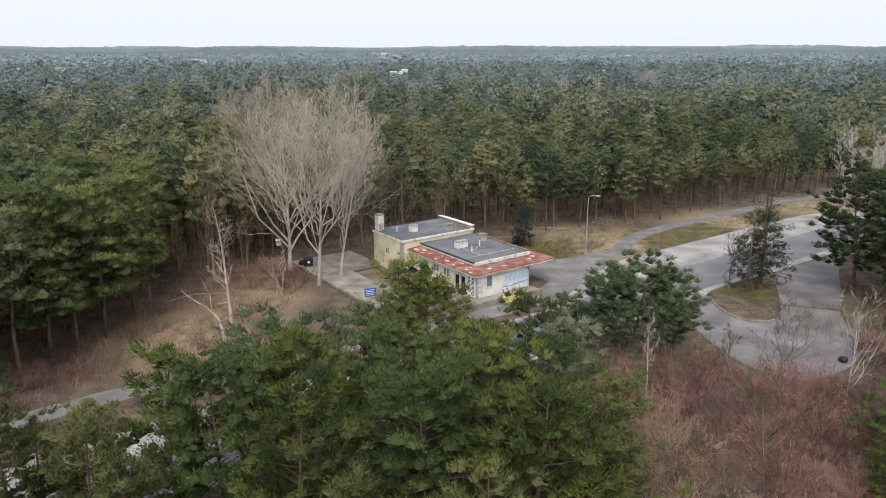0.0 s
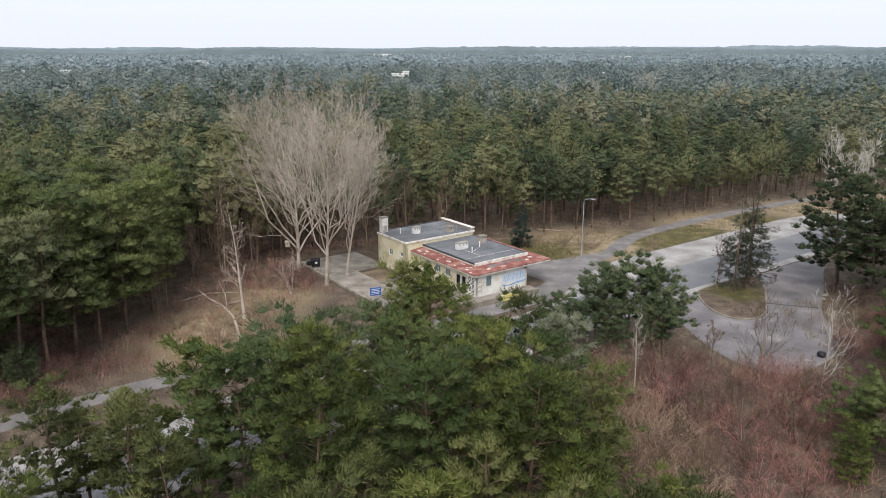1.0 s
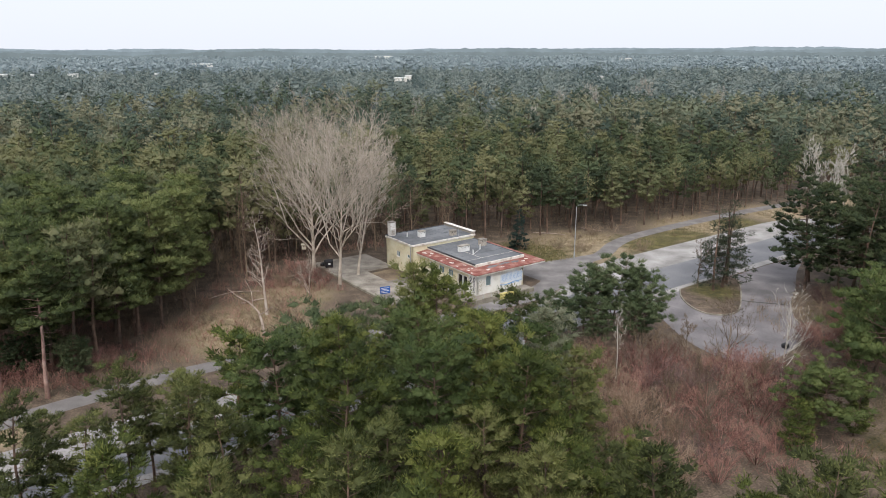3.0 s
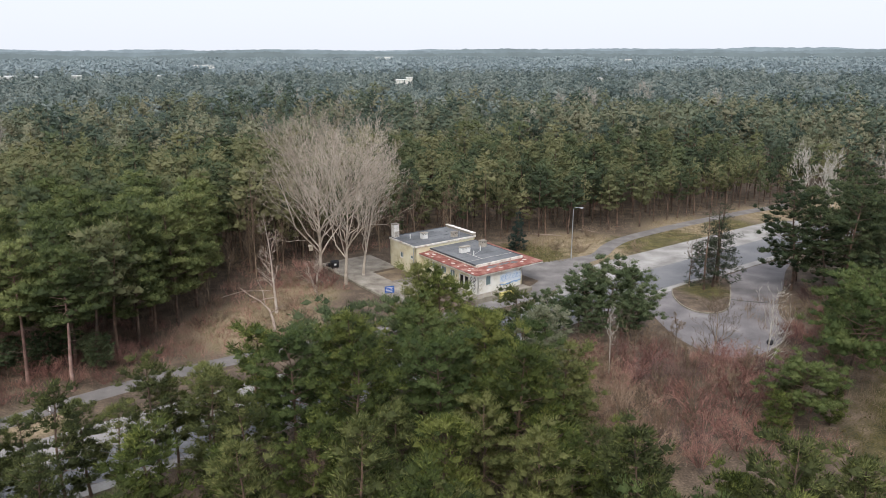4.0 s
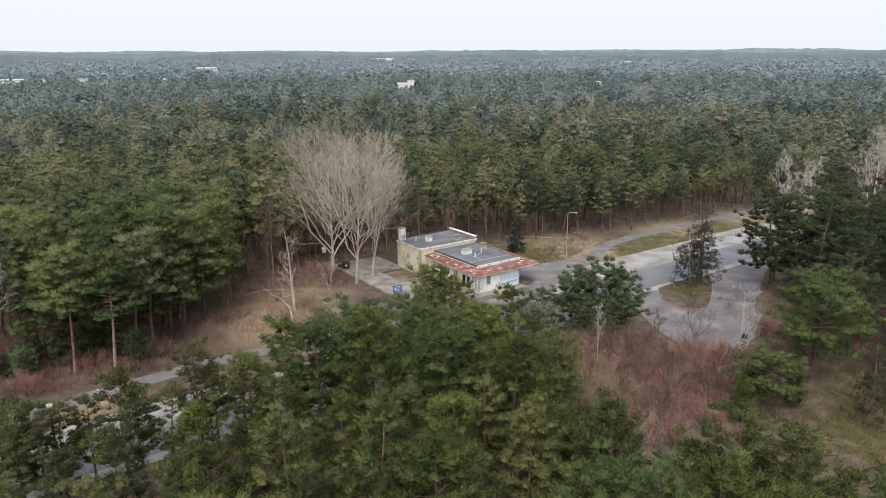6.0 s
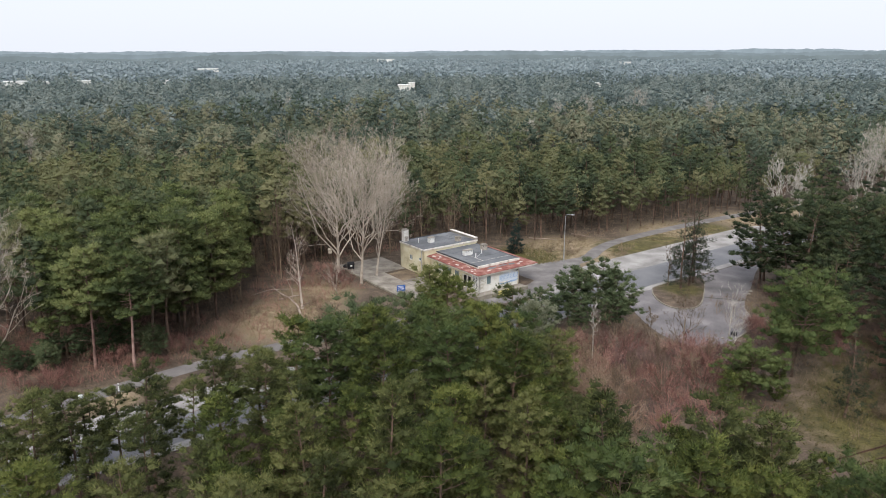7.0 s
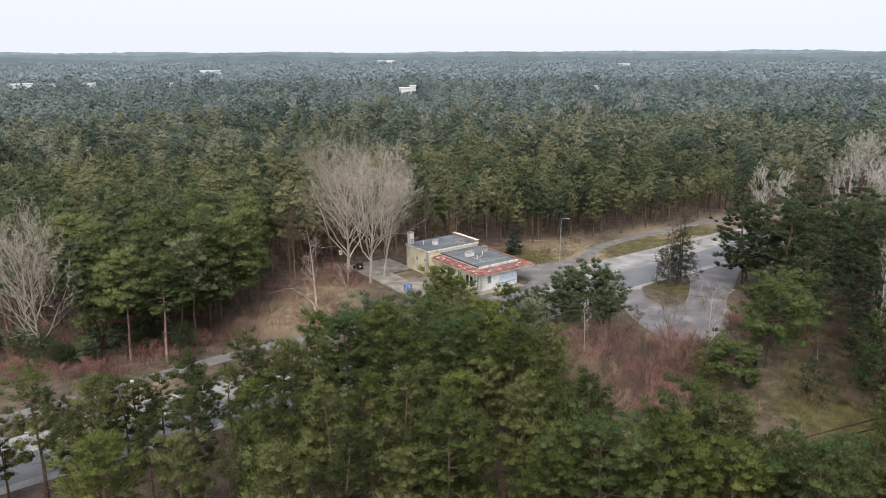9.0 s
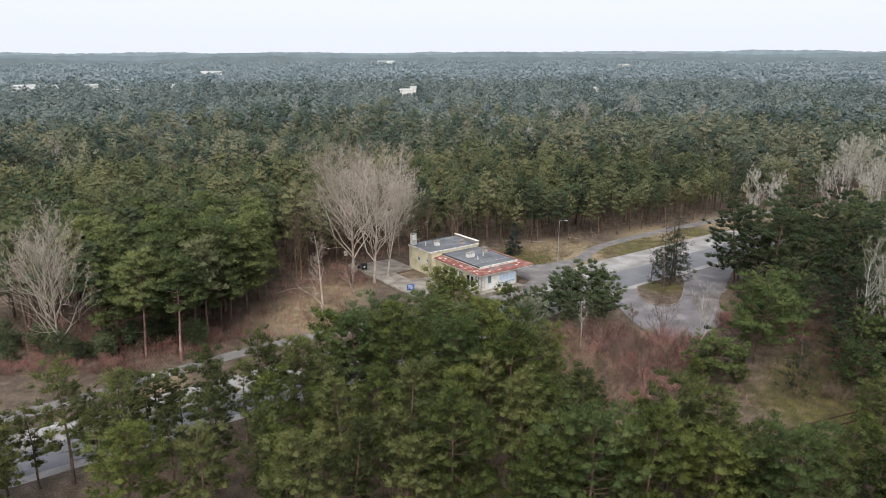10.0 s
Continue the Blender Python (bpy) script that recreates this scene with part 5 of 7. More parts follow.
# larger pines on the east side
EAST = pine_thing("pine_tree", 151, "tall dark pine with flat spreading boughs over a bare trunk", "dark_bough", H=16, low=0.44, R=4.8, boughs=34, per=5.5, puff=0.64, needles=40, length=0.34, width=0.08, lean=0.9, open_=0.15, flat=0.42, top=0.6)
BROAD = pine_thing("pine_tree", 153, "dark pine with broad drooping boughs beside the lot", "dark_bough", H=16, low=0.26, R=5.5, boughs=46, per=6, puff=0.68, needles=40, length=0.34, width=0.08, lean=0.6, droop=0.12, flat=0.42, top=0.5)
for x, y, H, a in [(50.8, 84.2, 16.4, 0.0), (53.5, 88.5, 15.5, 3.1), (61, 78, 16.5, 5.0), (53.4, 80.4, 13.5, 1.0), (57.6, 74.6, 13.0, 2.4), (60.2, 84.0, 15.0, 4.0), (63.5, 52, 13.5, 3.3), (70, 54, 15, 1.9), (66, 66, 15.5, 0.2), (59, 45.5, 11, 2.0), (73, 82, 16, 0.4)]:
    plant(BROAD, at(x, y, a, H / 16))
for x, y, H, a in [(55.2, 78.5, 16.5, 1.6), (58.5, 85.5, 16.0, 0.4), (62.5, 91, 16, 2.2), (67, 98, 16, 5.2), (74, 92, 17, 1.2), (58, 61, 13, 0.9), (78, 80, 17, 3.6), (56.5, 70, 14.5, 2.0), (64.5, 68.5, 16, 3.9), (68, 80, 17, 0.7), (54.6, 52.6, 13.0, 2.8), (60.5, 55, 14.5, 4.8), (57, 45, 12.5, 5.6), (72, 72, 16.5, 2.5), (75, 62, 16, 0.9), (52.0, 63.5, 11.5, 4.2), (55.5, 37.5, 9.5, 1.4), (49.5, 46.0, 8.5, 0.6), (64.0, 59.0, 13.0, 2.6), (58.5, 41.0, 11.5, 3.0), (66.0, 44.0, 13.0, 4.1), (62.0, 36.5, 11.0, 2.2), (50.5, 57.5, 10.5, 0.3), (66.5, 90.0, 16.0, 2.1)]:
    plant(EAST, at(x, y, a, H / 16))
FLAT = pine_thing("pine_tree", 152, "broad low pine with a spreading green crown", "pine_dark", H=9.5, low=0.34, R=5.3, boughs=46, per=7.5, puff=0.64, needles=44, length=0.27, width=0.066, lean=0.8, flat=0.42, top=0.8)
for x, y, sc, tall, a in [(40.8, 50.8, 1.12, 1.15, 1.1), (32.2, 44.2, 0.74, 0.95, 2.0), (46.6, 60.0, 0.8, 1.0, 4.0), (51.5, 66.5, 0.8, 1.1, 0.4), (49.6, 40.5, 0.72, 1.0, 0.5), (53.8, 46.5, 0.8, 1.1, 2.6)]:
    plant(FLAT, at(x, y, a, sc, tall))
THIN = spruce_thing("pine_tree", 160, "slim dark conifer with thin drooping boughs", "dusk", H=14, low=0.14, R=3.4, tufts=900, size=0.36, per=7, width=0.055, pad=0.5, gap=1.0, lean=0.3)
for x, y, H, a in [(37.9, 84.2, 12.6, 0), (39.7, 85.6, 14.0, 2), (41.0, 87.4, 15.2, 4), (41.9, 40.8, 10.5, 1.0)]:
    plant(THIN, at(x, y, a, H / 14))
BLUE = spruce_thing("spruce_tree", 170, "dense blue-green spruce by the building", "spruce", H=7.6, low=0.04, R=2.0, tufts=2300, size=0.20, per=7, pad=0.9, gap=0.36, clump=0.13, width=0.05, lean=0.05)
BLUE["group"] = ""
BLUE.matrix_basis = at(12.5, 107.0)
PINK = pine_thing("pine_tree", 190, "tall pine with a bare pinkish trunk at the wood's edge", "pine_light", "pink_bark", H=17, low=0.5, R=4.3, boughs=50, per=7, puff=0.76, flat=0.68, needles=40, length=0.34, width=0.085, lean=0.4)
TALL = [pine_thing("pine_tree", 180 + k, lab, mat, H=17, low=0.27, R=4.5, boughs=66, per=7, puff=0.74, flat=0.68, needles=38, length=0.34, width=0.085, lean=0.7, top=0.3) for k, (mat, lab) in enumerate([("pine_light", "tall woodland pine with pinkish bark and a full crown"), ("pine_light", "tall green woodland pine with low boughs")])]
LEFT = [(-39.6, 52.0, 16.0), (-45.2, 53.5, 16.0), (-42.5, 58.5, 17.2), (-37.6, 64.0, 17.4), (-35.2, 70.5, 16.5), (-35.0, 77.5, 16.5), (-40.5, 69.5, 17.0), (-37.0, 84.5, 16.0), (-46.5, 64.5, 17.5), (-50.5, 57.0, 16.5), (-41.5, 77.0, 16.8), (-47.5, 72.5, 17.5), (-54.5, 66.0, 17.0), (-52.0, 79.0, 17.0), (-44.0, 85.0, 17.0), (-38.5, 92.0, 16.0), (-60.0, 72.0, 17.0), (-57.5, 86.0, 17.0), (-48.5, 93.0, 16.5), (-73.0, 69.0, 16.5), (-66.0, 80.0, 17.0)]
for k, (x, y, H) in enumerate(LEFT):
    plant(PINK if k in (0, 1) else TALL[k % 2 if k % 5 else 0], at(x, y, rng.uniform(0, 6.28), H / 17))
for p in (*NEAR, BUSH, EAST, BROAD, FLAT, THIN, *TALL, PINK):
    drop(p)

# woodland: tall slim pines with high crowns, single ones at the edge
WOOD = [pine_thing("pine_tree", 200 + k, "slim woodland pine with a high green crown", "woods", H=H, low=low + 0.06, R=R, boughs=30, per=4.2, puff=0.72, flat=0.75, needles=20, length=0.40, width=0.12, lean=0.7, top=tp, open_=0.1) for k, (H, low, R, tp) in enumerate([(15, 0.44, 2.9, 0.3), (14, 0.38, 2.8, 0.1), (16, 0.48, 3.2, 0.6), (13, 0.34, 2.6, 0.2)])]
WH = (15, 14, 16, 13)


def clear(x, y, margin=0.0):
    """True where no tree of the wood may stand."""
    s, n = road_sn(x, y)
    north_edge = 79.5 + (6.0 if s < 95 else 0)
    if 43.0 - margin < n - bend(s) < 77.2 + margin and s > 60 + 0:
        return True
    if 41.5 - margin < n - bend(s) < 66 + margin:
        return True
    if 28 < s < 66 and 60 < n < 95 + margin:
        return True
    if 60 <= s < 100 and n < 90 - 0.28 * (s - 60) + margin and n > 40:
        return True
    if x > -36.5 - margin and n > 44 and s < 30 and n < 104:
        return True
    return False


edge = [(x, y) for x, y, H in LEFT]
first = len(edge)
tries = 0
while len(edge) < 208 and tries < 20000:
    tries += 1
    zone = rng.random()
    if zone < 0.36:
        x, y = rng.uniform(-78, -30), rng.uniform(46, 112)
    elif zone < 0.80:
        x, y = rng.uniform(-40, 75), rng.uniform(104, 168)
    else:
        x, y = rng.uniform(62, 112), rng.uniform(36, 122)
    if clear(x, y):
        continue
    s, n = road_sn(x, y)
    if n < 66 and x < 60:
        continue
    if (x + 58.2) ** 2 + (y - 52.0) ** 2 < 45 or (y < 60 and -72 < x < -54):
        continue
    if any((x - a) ** 2 + (y - b) ** 2 < 6.5 for a, b in edge):
        continue
    edge.append((x, y))
for x, y in edge[first:]:
    k = rng.randrange(4)
    H = rng.uniform(13.0, 16.5) if x > -30 else rng.uniform(14.5, 18)
    if x > -20 and y < 135:
        H = rng.uniform(10.5, 13.5)
    plant(WOOD[k], at(x, y, rng.uniform(0, 6.28), H / WH[k]))
for p in WOOD:
    drop(p)


def woods(name, label, places, variants, mat, seed, lo, hi, swell=0.0):
    """Many far trees in one mesh."""
    rs = np.random.RandomState(seed)
    P = np.asarray(places, float)
    which = rs.randint(0, len(variants), len(P))
    Vs, Fs, Ns, Ts, o = [], [], [], [], 0
    for k, var in enumerate(variants):
        v, f = var[:2]
        p = P[which == k]
        if not len(p):
            continue
        a = rs.uniform(0, 6.28, len(p))
        sc = rs.uniform(lo, hi, len(p)) * np.array([1 + swell * noise.noise(Vector((x * 0.011, y * 0.011, 2.0))) for x, y in p])
        wide = sc * rs.uniform(0.85, 1.2, len(p))
        ca, sa = np.cos(a) * wide, np.sin(a) * wide
        X = v[None, :, 0] * ca[:, None] - v[None, :, 1] * sa[:, None] + p[:, 0:1]
        Y = v[None, :, 0] * sa[:, None] + v[None, :, 1] * ca[:, None] + p[:, 1:2]
        Z = v[None, :, 2] * sc[:, None]
        Vs.append(np.stack([X, Y, Z], -1).reshape(-1, 3))
        Ts.append(np.repeat(rs.uniform(0, 1, len(p)), len(v)))
        if len(var) == 3:
            nv = var[2]
            cu, su = np.cos(a)[:, None], np.sin(a)[:, None]
            Ns.append(np.stack([nv[None, :, 0] * cu - nv[None, :, 1] * su, nv[None, :, 0] * su + nv[None, :, 1] * cu, np.repeat(nv[None, :, 2], len(p), 0)], -1).reshape(-1, 3))
        Fs.append((f[None] + (np.arange(len(p)) * len(v))[:, None, None]).reshape(-1, 3) + o)
        o += len(Vs[-1])
    me = tri_mesh(name, np.concatenate(Vs), np.concatenate(Fs), np.concatenate(Ns) if Ns else None)
    me.attributes.new("tone", "FLOAT", "POINT").data.foreach_set("value", np.concatenate(Ts).astype(np.float32))
    me.polygons.foreach_set("use_smooth", np.ones(len(me.polygons), dtype=bool))
    me.materials.append(M[mat])
    return tagged(new(name, me), label, "woodland", kind="stuff")


def scatter(count, r0, r1, half, seed, taken=(), gap=2.6, skip=True):
    """Places in a wide fan ahead of the camera's way."""
    rs = np.random.RandomState(seed)
    out = []
    cell = {}
    for x, y in taken:
        cell.setdefault((int(x // gap), int(y // gap)), []).append((x, y))
    for _ in range(count * 6):
        if len(out) >= count:
            break
        r = math.sqrt(rs.uniform(r0 * r0, r1 * r1))
        a = rs.uniform(-half, half)
        x, y = r * math.sin(a), r * math.cos(a) - 20
        if skip and clear(x, y):
            continue
        s, n = road_sn(x, y)
        if skip and n < 66 and x < 72:
            continue
        c = (int(x // gap), int(y // gap))
        if any((x - p) ** 2 + (y - q) ** 2 < gap * gap for i in (-1, 0, 1) for j in (-1, 0, 1) for p, q in cell.get((c[0] + i, c[1] + j), ())):
            continue
        cell.setdefault(c, []).append((x, y))
        out.append((x, y))
    return out


def woodland_pine(seed, H, low, R, boughs, per, puff, tufts, length, width, top=0.4, knot=0.0):
    """A pine of the closed woodland: its stem, and its crown of tufts gathered in boughs; knot is the size of the shaded heart of a bough."""
    rs = np.random.RandomState(seed)
    f = np.clip((np.arange(boughs) + rs.uniform(-0.6, 0.6, boughs)) / boughs, 0, 0.98)
    prof = np.where(f < 0.3, 0.75 + 0.25 * f / 0.3, np.sqrt(np.clip(1 - ((f - 0.3) / 0.74) ** 2, 0.02, 1)) * (1 - 0.3 * (1 - top) * f))
    ln = R * prof * rs.uniform(0.6, 1.12, boughs)
    az = np.arange(boughs) * 2.399 + rs.normal(0, 0.4, boughs)
    i = np.repeat(np.arange(boughs), per)
    u = 1 - 0.7 * rs.uniform(0, 1, len(i))
    out = np.stack([np.cos(az), np.sin(az), 0 * az], 1)[i]
    lat = np.stack([-np.sin(az), np.cos(az), 0 * az], 1)[i]
    z = H * (low + (0.95 - low) * f[i]) + ln[i] * u * (0.55 * f[i] - 0.1) - 0.05 * H * f[i]
    K = out * (ln[i] * u)[:, None] + lat * (rs.uniform(-0.45, 0.45, len(i)) * u * ln[i])[:, None]
    K[:, 2] = z
    K = np.concatenate([K, [[0, 0, 0.97 * H]]])
    out = np.concatenate([out, [[0, 0, 0]]])
    S = puff * rs.uniform(0.65, 1.3, len(K))
    core = np.array([0, 0, H * (low + 0.35 * (1 - low))])
    k = np.repeat(np.arange(len(K)), tufts)
    d = rs.normal(0, 1, (len(k), 3))
    d[:, 2] = np.where(d[:, 2] < -0.4, -0.6 * d[:, 2], d[:, 2])
    d = unit(d + 0.3 * out[k])
    V, F = spikes(rs, K[k] + d * (S[k] * rs.uniform(0.45, 0.95, len(k)))[:, None] * np.array([1, 1, 0.6]), d * 0.7 + 0.4 * out[k] + np.array([0, 0, 0.5]), length, width)
    N = unit(0.35 * unit(V - np.repeat(K[k] - np.array([0, 0, 0.6]) * S[k][:, None], 4, 0)) + 0.65 * unit(V - core) + np.array([0, 0, 0.1]))
    if knot:
        CV, CF = cores(rs, K - np.array([0, 0, 0.2]) * S[:, None], S * knot)
        CN = unit(0.35 * unit(CV - np.repeat(K, len(BALL_V), 0)) + 0.65 * unit(CV - core) + np.array([0, 0, 0.1]))
        V, F = join((V, F), (CV, CF))
        N = np.concatenate([N, CN])
    stem = tube_arrays(np.array([[[0, 0, 0], [0.1, 0.1, H * 0.45], [0.0, 0.1, H * 0.85]]]), np.array([[0.15, 0.11, 0.04]]), 4)
    return stem, (V, facing(V, F, N), N)


def fade(places, inner0, inner1, outer0, outer1, seed):
    """Thins places out towards the inner and outer rim."""
    rs = random.Random(seed)
    out = []
    for x, y in places:
        r = math.hypot(x, y + 20)
        if rs.random() < min(1, max(0, (r - inner0) / (inner1 - inner0 + 1e-6))) * min(1, max(0, (outer1 - r) / (outer1 - outer0))):
            out.append((x, y))
    return out


FAR_BLOCKS = [(-346, 1050, 30, 20, 15.8), (-392, 640, 20, 14, 14.2), (-372, 650, 12, 12, 13.6), (-338, 660, 11, 10, 14), (-158, 1960, 46, 30, 19), (366, 1480, 24, 16, 17.5), (-28, 575, 5, 8, 14.8), (-34, 562, 9, 10, 13.6), (-278, 572, 7, 8, 13.4), (-265, 667, 6, 8, 13.8), (128, 588, 5, 6, 13.6)]


def open_view(places):
    """Leaves out trees that stand close before a far building."""
    out = []
    for x, y in places:
        hide = False
        for bx, by, w, d, h in FAR_BLOCKS:
            far, r = math.hypot(bx, by + 20), math.hypot(x, y + 20)
            side = abs((x * (by + 20) - (y + 20) * bx) / far)
            hide = hide or (-10 < far - r < 0.08 * far and side < w * 0.5 * r / far + 1.5)
        if not hide:
            out.append((x, y))
    return out


mid_pl = fade(scatter(2700, 110, 400, 0.70, 5, edge, 4.6), 100, 101, 270, 400, 1)
near_pl = [p for p in mid_pl if math.hypot(p[0], p[1] + 20) < 205]
mid_pl = [p for p in mid_pl if math.hypot(p[0], p[1] + 20) >= 205]
nearv = [woodland_pine(310 + k, H, low, R, 18, 3, 0.90, 5, 0.50, 0.14, tp, 0.60) for k, (H, R, low, tp) in enumerate([(14, 3.6, 0.42, 0.4), (12.5, 3.2, 0.38, 0.1), (15, 4.0, 0.48, 0.8), (13.5, 3.8, 0.40, 0.6), (11, 2.8, 0.30, 0.0)])]
woods("pine_wood_front", "dense pine woodland with fine needles", near_pl, [v[1] for v in nearv], "woods_fine", 27, 0.7, 1.22, 0.25)
woods("pine_front_trunks", "thin brown trunks of dense pine woodland", near_pl, [v[0] for v in nearv], "pine_bark", 27, 0.7, 1.22, 0.25)
midv = [woodland_pine(300 + k, H, low, R, 15, 2, pf, 5, 0.60, 0.22, tp, 0.58) for k, (H, R, low, pf, tp) in enumerate([(14.5, 4.4, 0.46, 1.15, 0.6), (13, 3.6, 0.40, 1.05, 0.2), (16, 5.2, 0.54, 1.30, 0.9), (14, 4.8, 0.50, 1.2, 0.7), (12, 3.2, 0.36, 1.0, 0.1), (15, 3.8, 0.44, 1.1, 0.4), (11, 3.6, 0.40, 1.1, 0.5)])]
woods("pine_woods", "dense pine woodland", mid_pl, [v[1] for v in midv], "hazed_woods", 7, 0.72, 1.25, 0.3)
woods("pine_wood_trunks", "thin brown trunks of dense pine woodland", mid_pl, [v[0] for v in midv], "pine_bark", 7, 0.72, 1.25, 0.3)
far_pl = open_view(fade(scatter(6600, 270, 860, 0.66, 6, (), 5.6), 270, 400, 640, 860, 2))
EDGE_PL = [p for p in scatter(700, 122, 200, 0.62, 15, edge + near_pl + mid_pl, 2.6)]
EDGEV = [woodland_pine(350 + k, H, low, R, 17, 2, 0.76, 5, 0.55, 0.14, 0.2, 0.46) for k, (H, R, low) in enumerate([(12.5, 2.1, 0.44), (11, 1.9, 0.40), (13, 2.2, 0.50), (9, 1.8, 0.34)])]
woods("pine_wood_edge", "close-set slim pines at the wood's edge", EDGE_PL, [v[1] for v in EDGEV], "woods_fine", 17, 0.85, 1.1, 0.15)
woods("pine_edge_trunks", "close-set brown pine trunks", EDGE_PL, [v[0] for v in EDGEV], "pine_bark", 17, 0.85, 1.1, 0.15)
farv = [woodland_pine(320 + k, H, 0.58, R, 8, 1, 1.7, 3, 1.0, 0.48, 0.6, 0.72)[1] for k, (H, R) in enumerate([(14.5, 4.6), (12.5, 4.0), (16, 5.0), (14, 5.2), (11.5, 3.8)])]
woods("far_pine_woods", "far pine woodland with haze in its colour", far_pl, farv, "hazed_far_woods", 8, 0.8, 1.15, 0.3)
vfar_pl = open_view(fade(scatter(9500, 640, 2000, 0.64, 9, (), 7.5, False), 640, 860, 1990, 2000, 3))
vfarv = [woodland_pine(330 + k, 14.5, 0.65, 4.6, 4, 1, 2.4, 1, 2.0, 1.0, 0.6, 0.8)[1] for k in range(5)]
woods("distant_woods", "distant haze-coloured pine canopy reaching the horizon", vfar_pl, vfarv, "canopy", 10, 0.8, 1.2, 0.35)

# added lower-storey sheets close gaps between far crowns; shade and haze coloured in


def storey(name, label, mat, r0, step, rows, z0, rise, top):
    uv, uf = [], []
    for i in range(rows):
        r = r0 + step * i
        for j in range(160):
            a = -0.68 + 1.36 * j / 159
            x, y = r * math.sin(a), r * math.cos(a) - 20
            uv.append((x, y, min(top, z0 + rise * (r - r0)) + 2.0 * noise.noise(Vector((x * 0.02, y * 0.02, 0))) + 1.3 * noise.noise(Vector((x * 0.13, y * 0.13, 5)))))
            if i and j:
                b = i * 160 + j
                uf.append((b - 161, b - 160, b, b - 1))
    me = raw(name, uv, uf)
    me.materials.append(M[mat])
    tagged(new(name, me), label, "woodland", kind="stuff")


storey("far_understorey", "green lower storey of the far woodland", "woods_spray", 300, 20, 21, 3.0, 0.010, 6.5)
storey("distant_understorey", "haze-coloured lower storey of the distant woodland", "hazed_canopy_floor", 690, 26, 51, 6.0, 0.01, 9.0)

# ---- bare trees, shrubs and grass ----
UP = np.array([0, 0, 1.0])


def offshoots(rs, P, R, per, u0, angle, ratio, up, bow, rings, taper):
    """Branches that leave given branches P (n, k, 3)."""
    n, k, _ = P.shape
    i = np.repeat(np.arange(n), per)
    u = np.clip(u0 + (0.98 - u0) * (np.tile(np.arange(per), n) + rs.uniform(0, 1, n * per)) / per, 0, 0.999)
    f = u * (k - 1)
    j = f.astype(int)
    w = (f - j)[:, None]
    base = P[i, j] * (1 - w) + P[i, j + 1] * w
    d = P[i, j + 1] - P[i, j]
    d /= np.linalg.norm(d, axis=1, keepdims=True) + 1e-9
    r = R[i, j] * (1 - w[:, 0]) + R[i, j + 1] * w[:, 0]
    side = np.cross(d, rs.normal(0, 1, d.shape))
    side /= np.linalg.norm(side, axis=1, keepdims=True) + 1e-9
    a = angle * rs.uniform(0.7, 1.3, len(i))[:, None]
    nd = d * np.cos(a) + side * np.sin(a) + UP * up
    nd /= np.linalg.norm(nd, axis=1, keepdims=True)
    ln = np.linalg.norm(np.diff(P, axis=1), axis=2).sum(1)[i] * ratio * (1.15 - 0.65 * u) * rs.uniform(0.7, 1.2, len(i))
    t = np.linspace(0, 1, rings)
    Q = base[:, None] + nd[:, None] * (ln[:, None] * t)[..., None] + UP * (bow * ln[:, None] * t ** 2)[..., None]
    Q[:, 1:] += rs.normal(0, 0.035, Q[:, 1:].shape) * ln[:, None, None]
    RR = np.maximum((r * 0.62)[:, None] * (1 - taper * t), 0.0045)
    return Q, RR


def bare_arrays(seed, H, fork, limbs, spread, r0, lean=(0, 0), twig=0.010, fine=(6, 6, 5), ratio=0.62):
    rs = np.random.RandomState(seed)
    t = np.linspace(0, 1, 9)
    ax = np.stack([lean[0] * t ** 1.5 + 0.02 * H * np.sin(4 * t + rs.uniform(0, 6)) * t, lean[1] * t ** 1.5 + 0.02 * H * np.sin(3 * t + rs.uniform(0, 6)) * t, H * 0.9 * t], 1)[None]
    ar = (r0 * (1 - 0.93 * t) + 0.25 * r0 * (t == 0))[None]
    L1, R1 = offshoots(rs, ax, ar, limbs, fork, spread, ratio, 0.35, 0.22, 6, 0.85)
    L2, R2 = offshoots(rs, L1, R1, fine[0], 0.22, 0.75, 0.48, 0.22, 0.15, 4, 0.85)
    L3, R3 = offshoots(rs, L2, R2, fine[1], 0.2, 0.7, 0.5, 0.18, 0.12, 3, 0.7)
    L4, R4 = offshoots(rs, L3, R3, fine[2], 0.15, 0.65, 0.55, 0.15, 0.05, 2, 0.4)
    R3, R4 = np.maximum(R3, twig), np.maximum(R4, twig * 0.85)
    return tube_arrays(ax, ar, 8), tube_arrays(L1, R1, 5), join(tube_arrays(L2, R2, 3), tube_arrays(L3, R3, 3), tube_arrays(L4, R4, 3))


def bare_thing(name, label, mat, m, seed, **kw):
    tr, li, tw = bare_arrays(seed, **kw)
    e = thing(name, label, "tree", m)
    obj("trunk", tri_mesh("trunk", *tr), e, "", M[mat])
    obj("branchwork", tri_mesh("branchwork", *li), e, "", M[mat])["kind"] = "stuff"
    obj("twig_crown", tri_mesh("twig_crown", *tw), e, "", M[mat])["kind"] = "stuff"
    return e


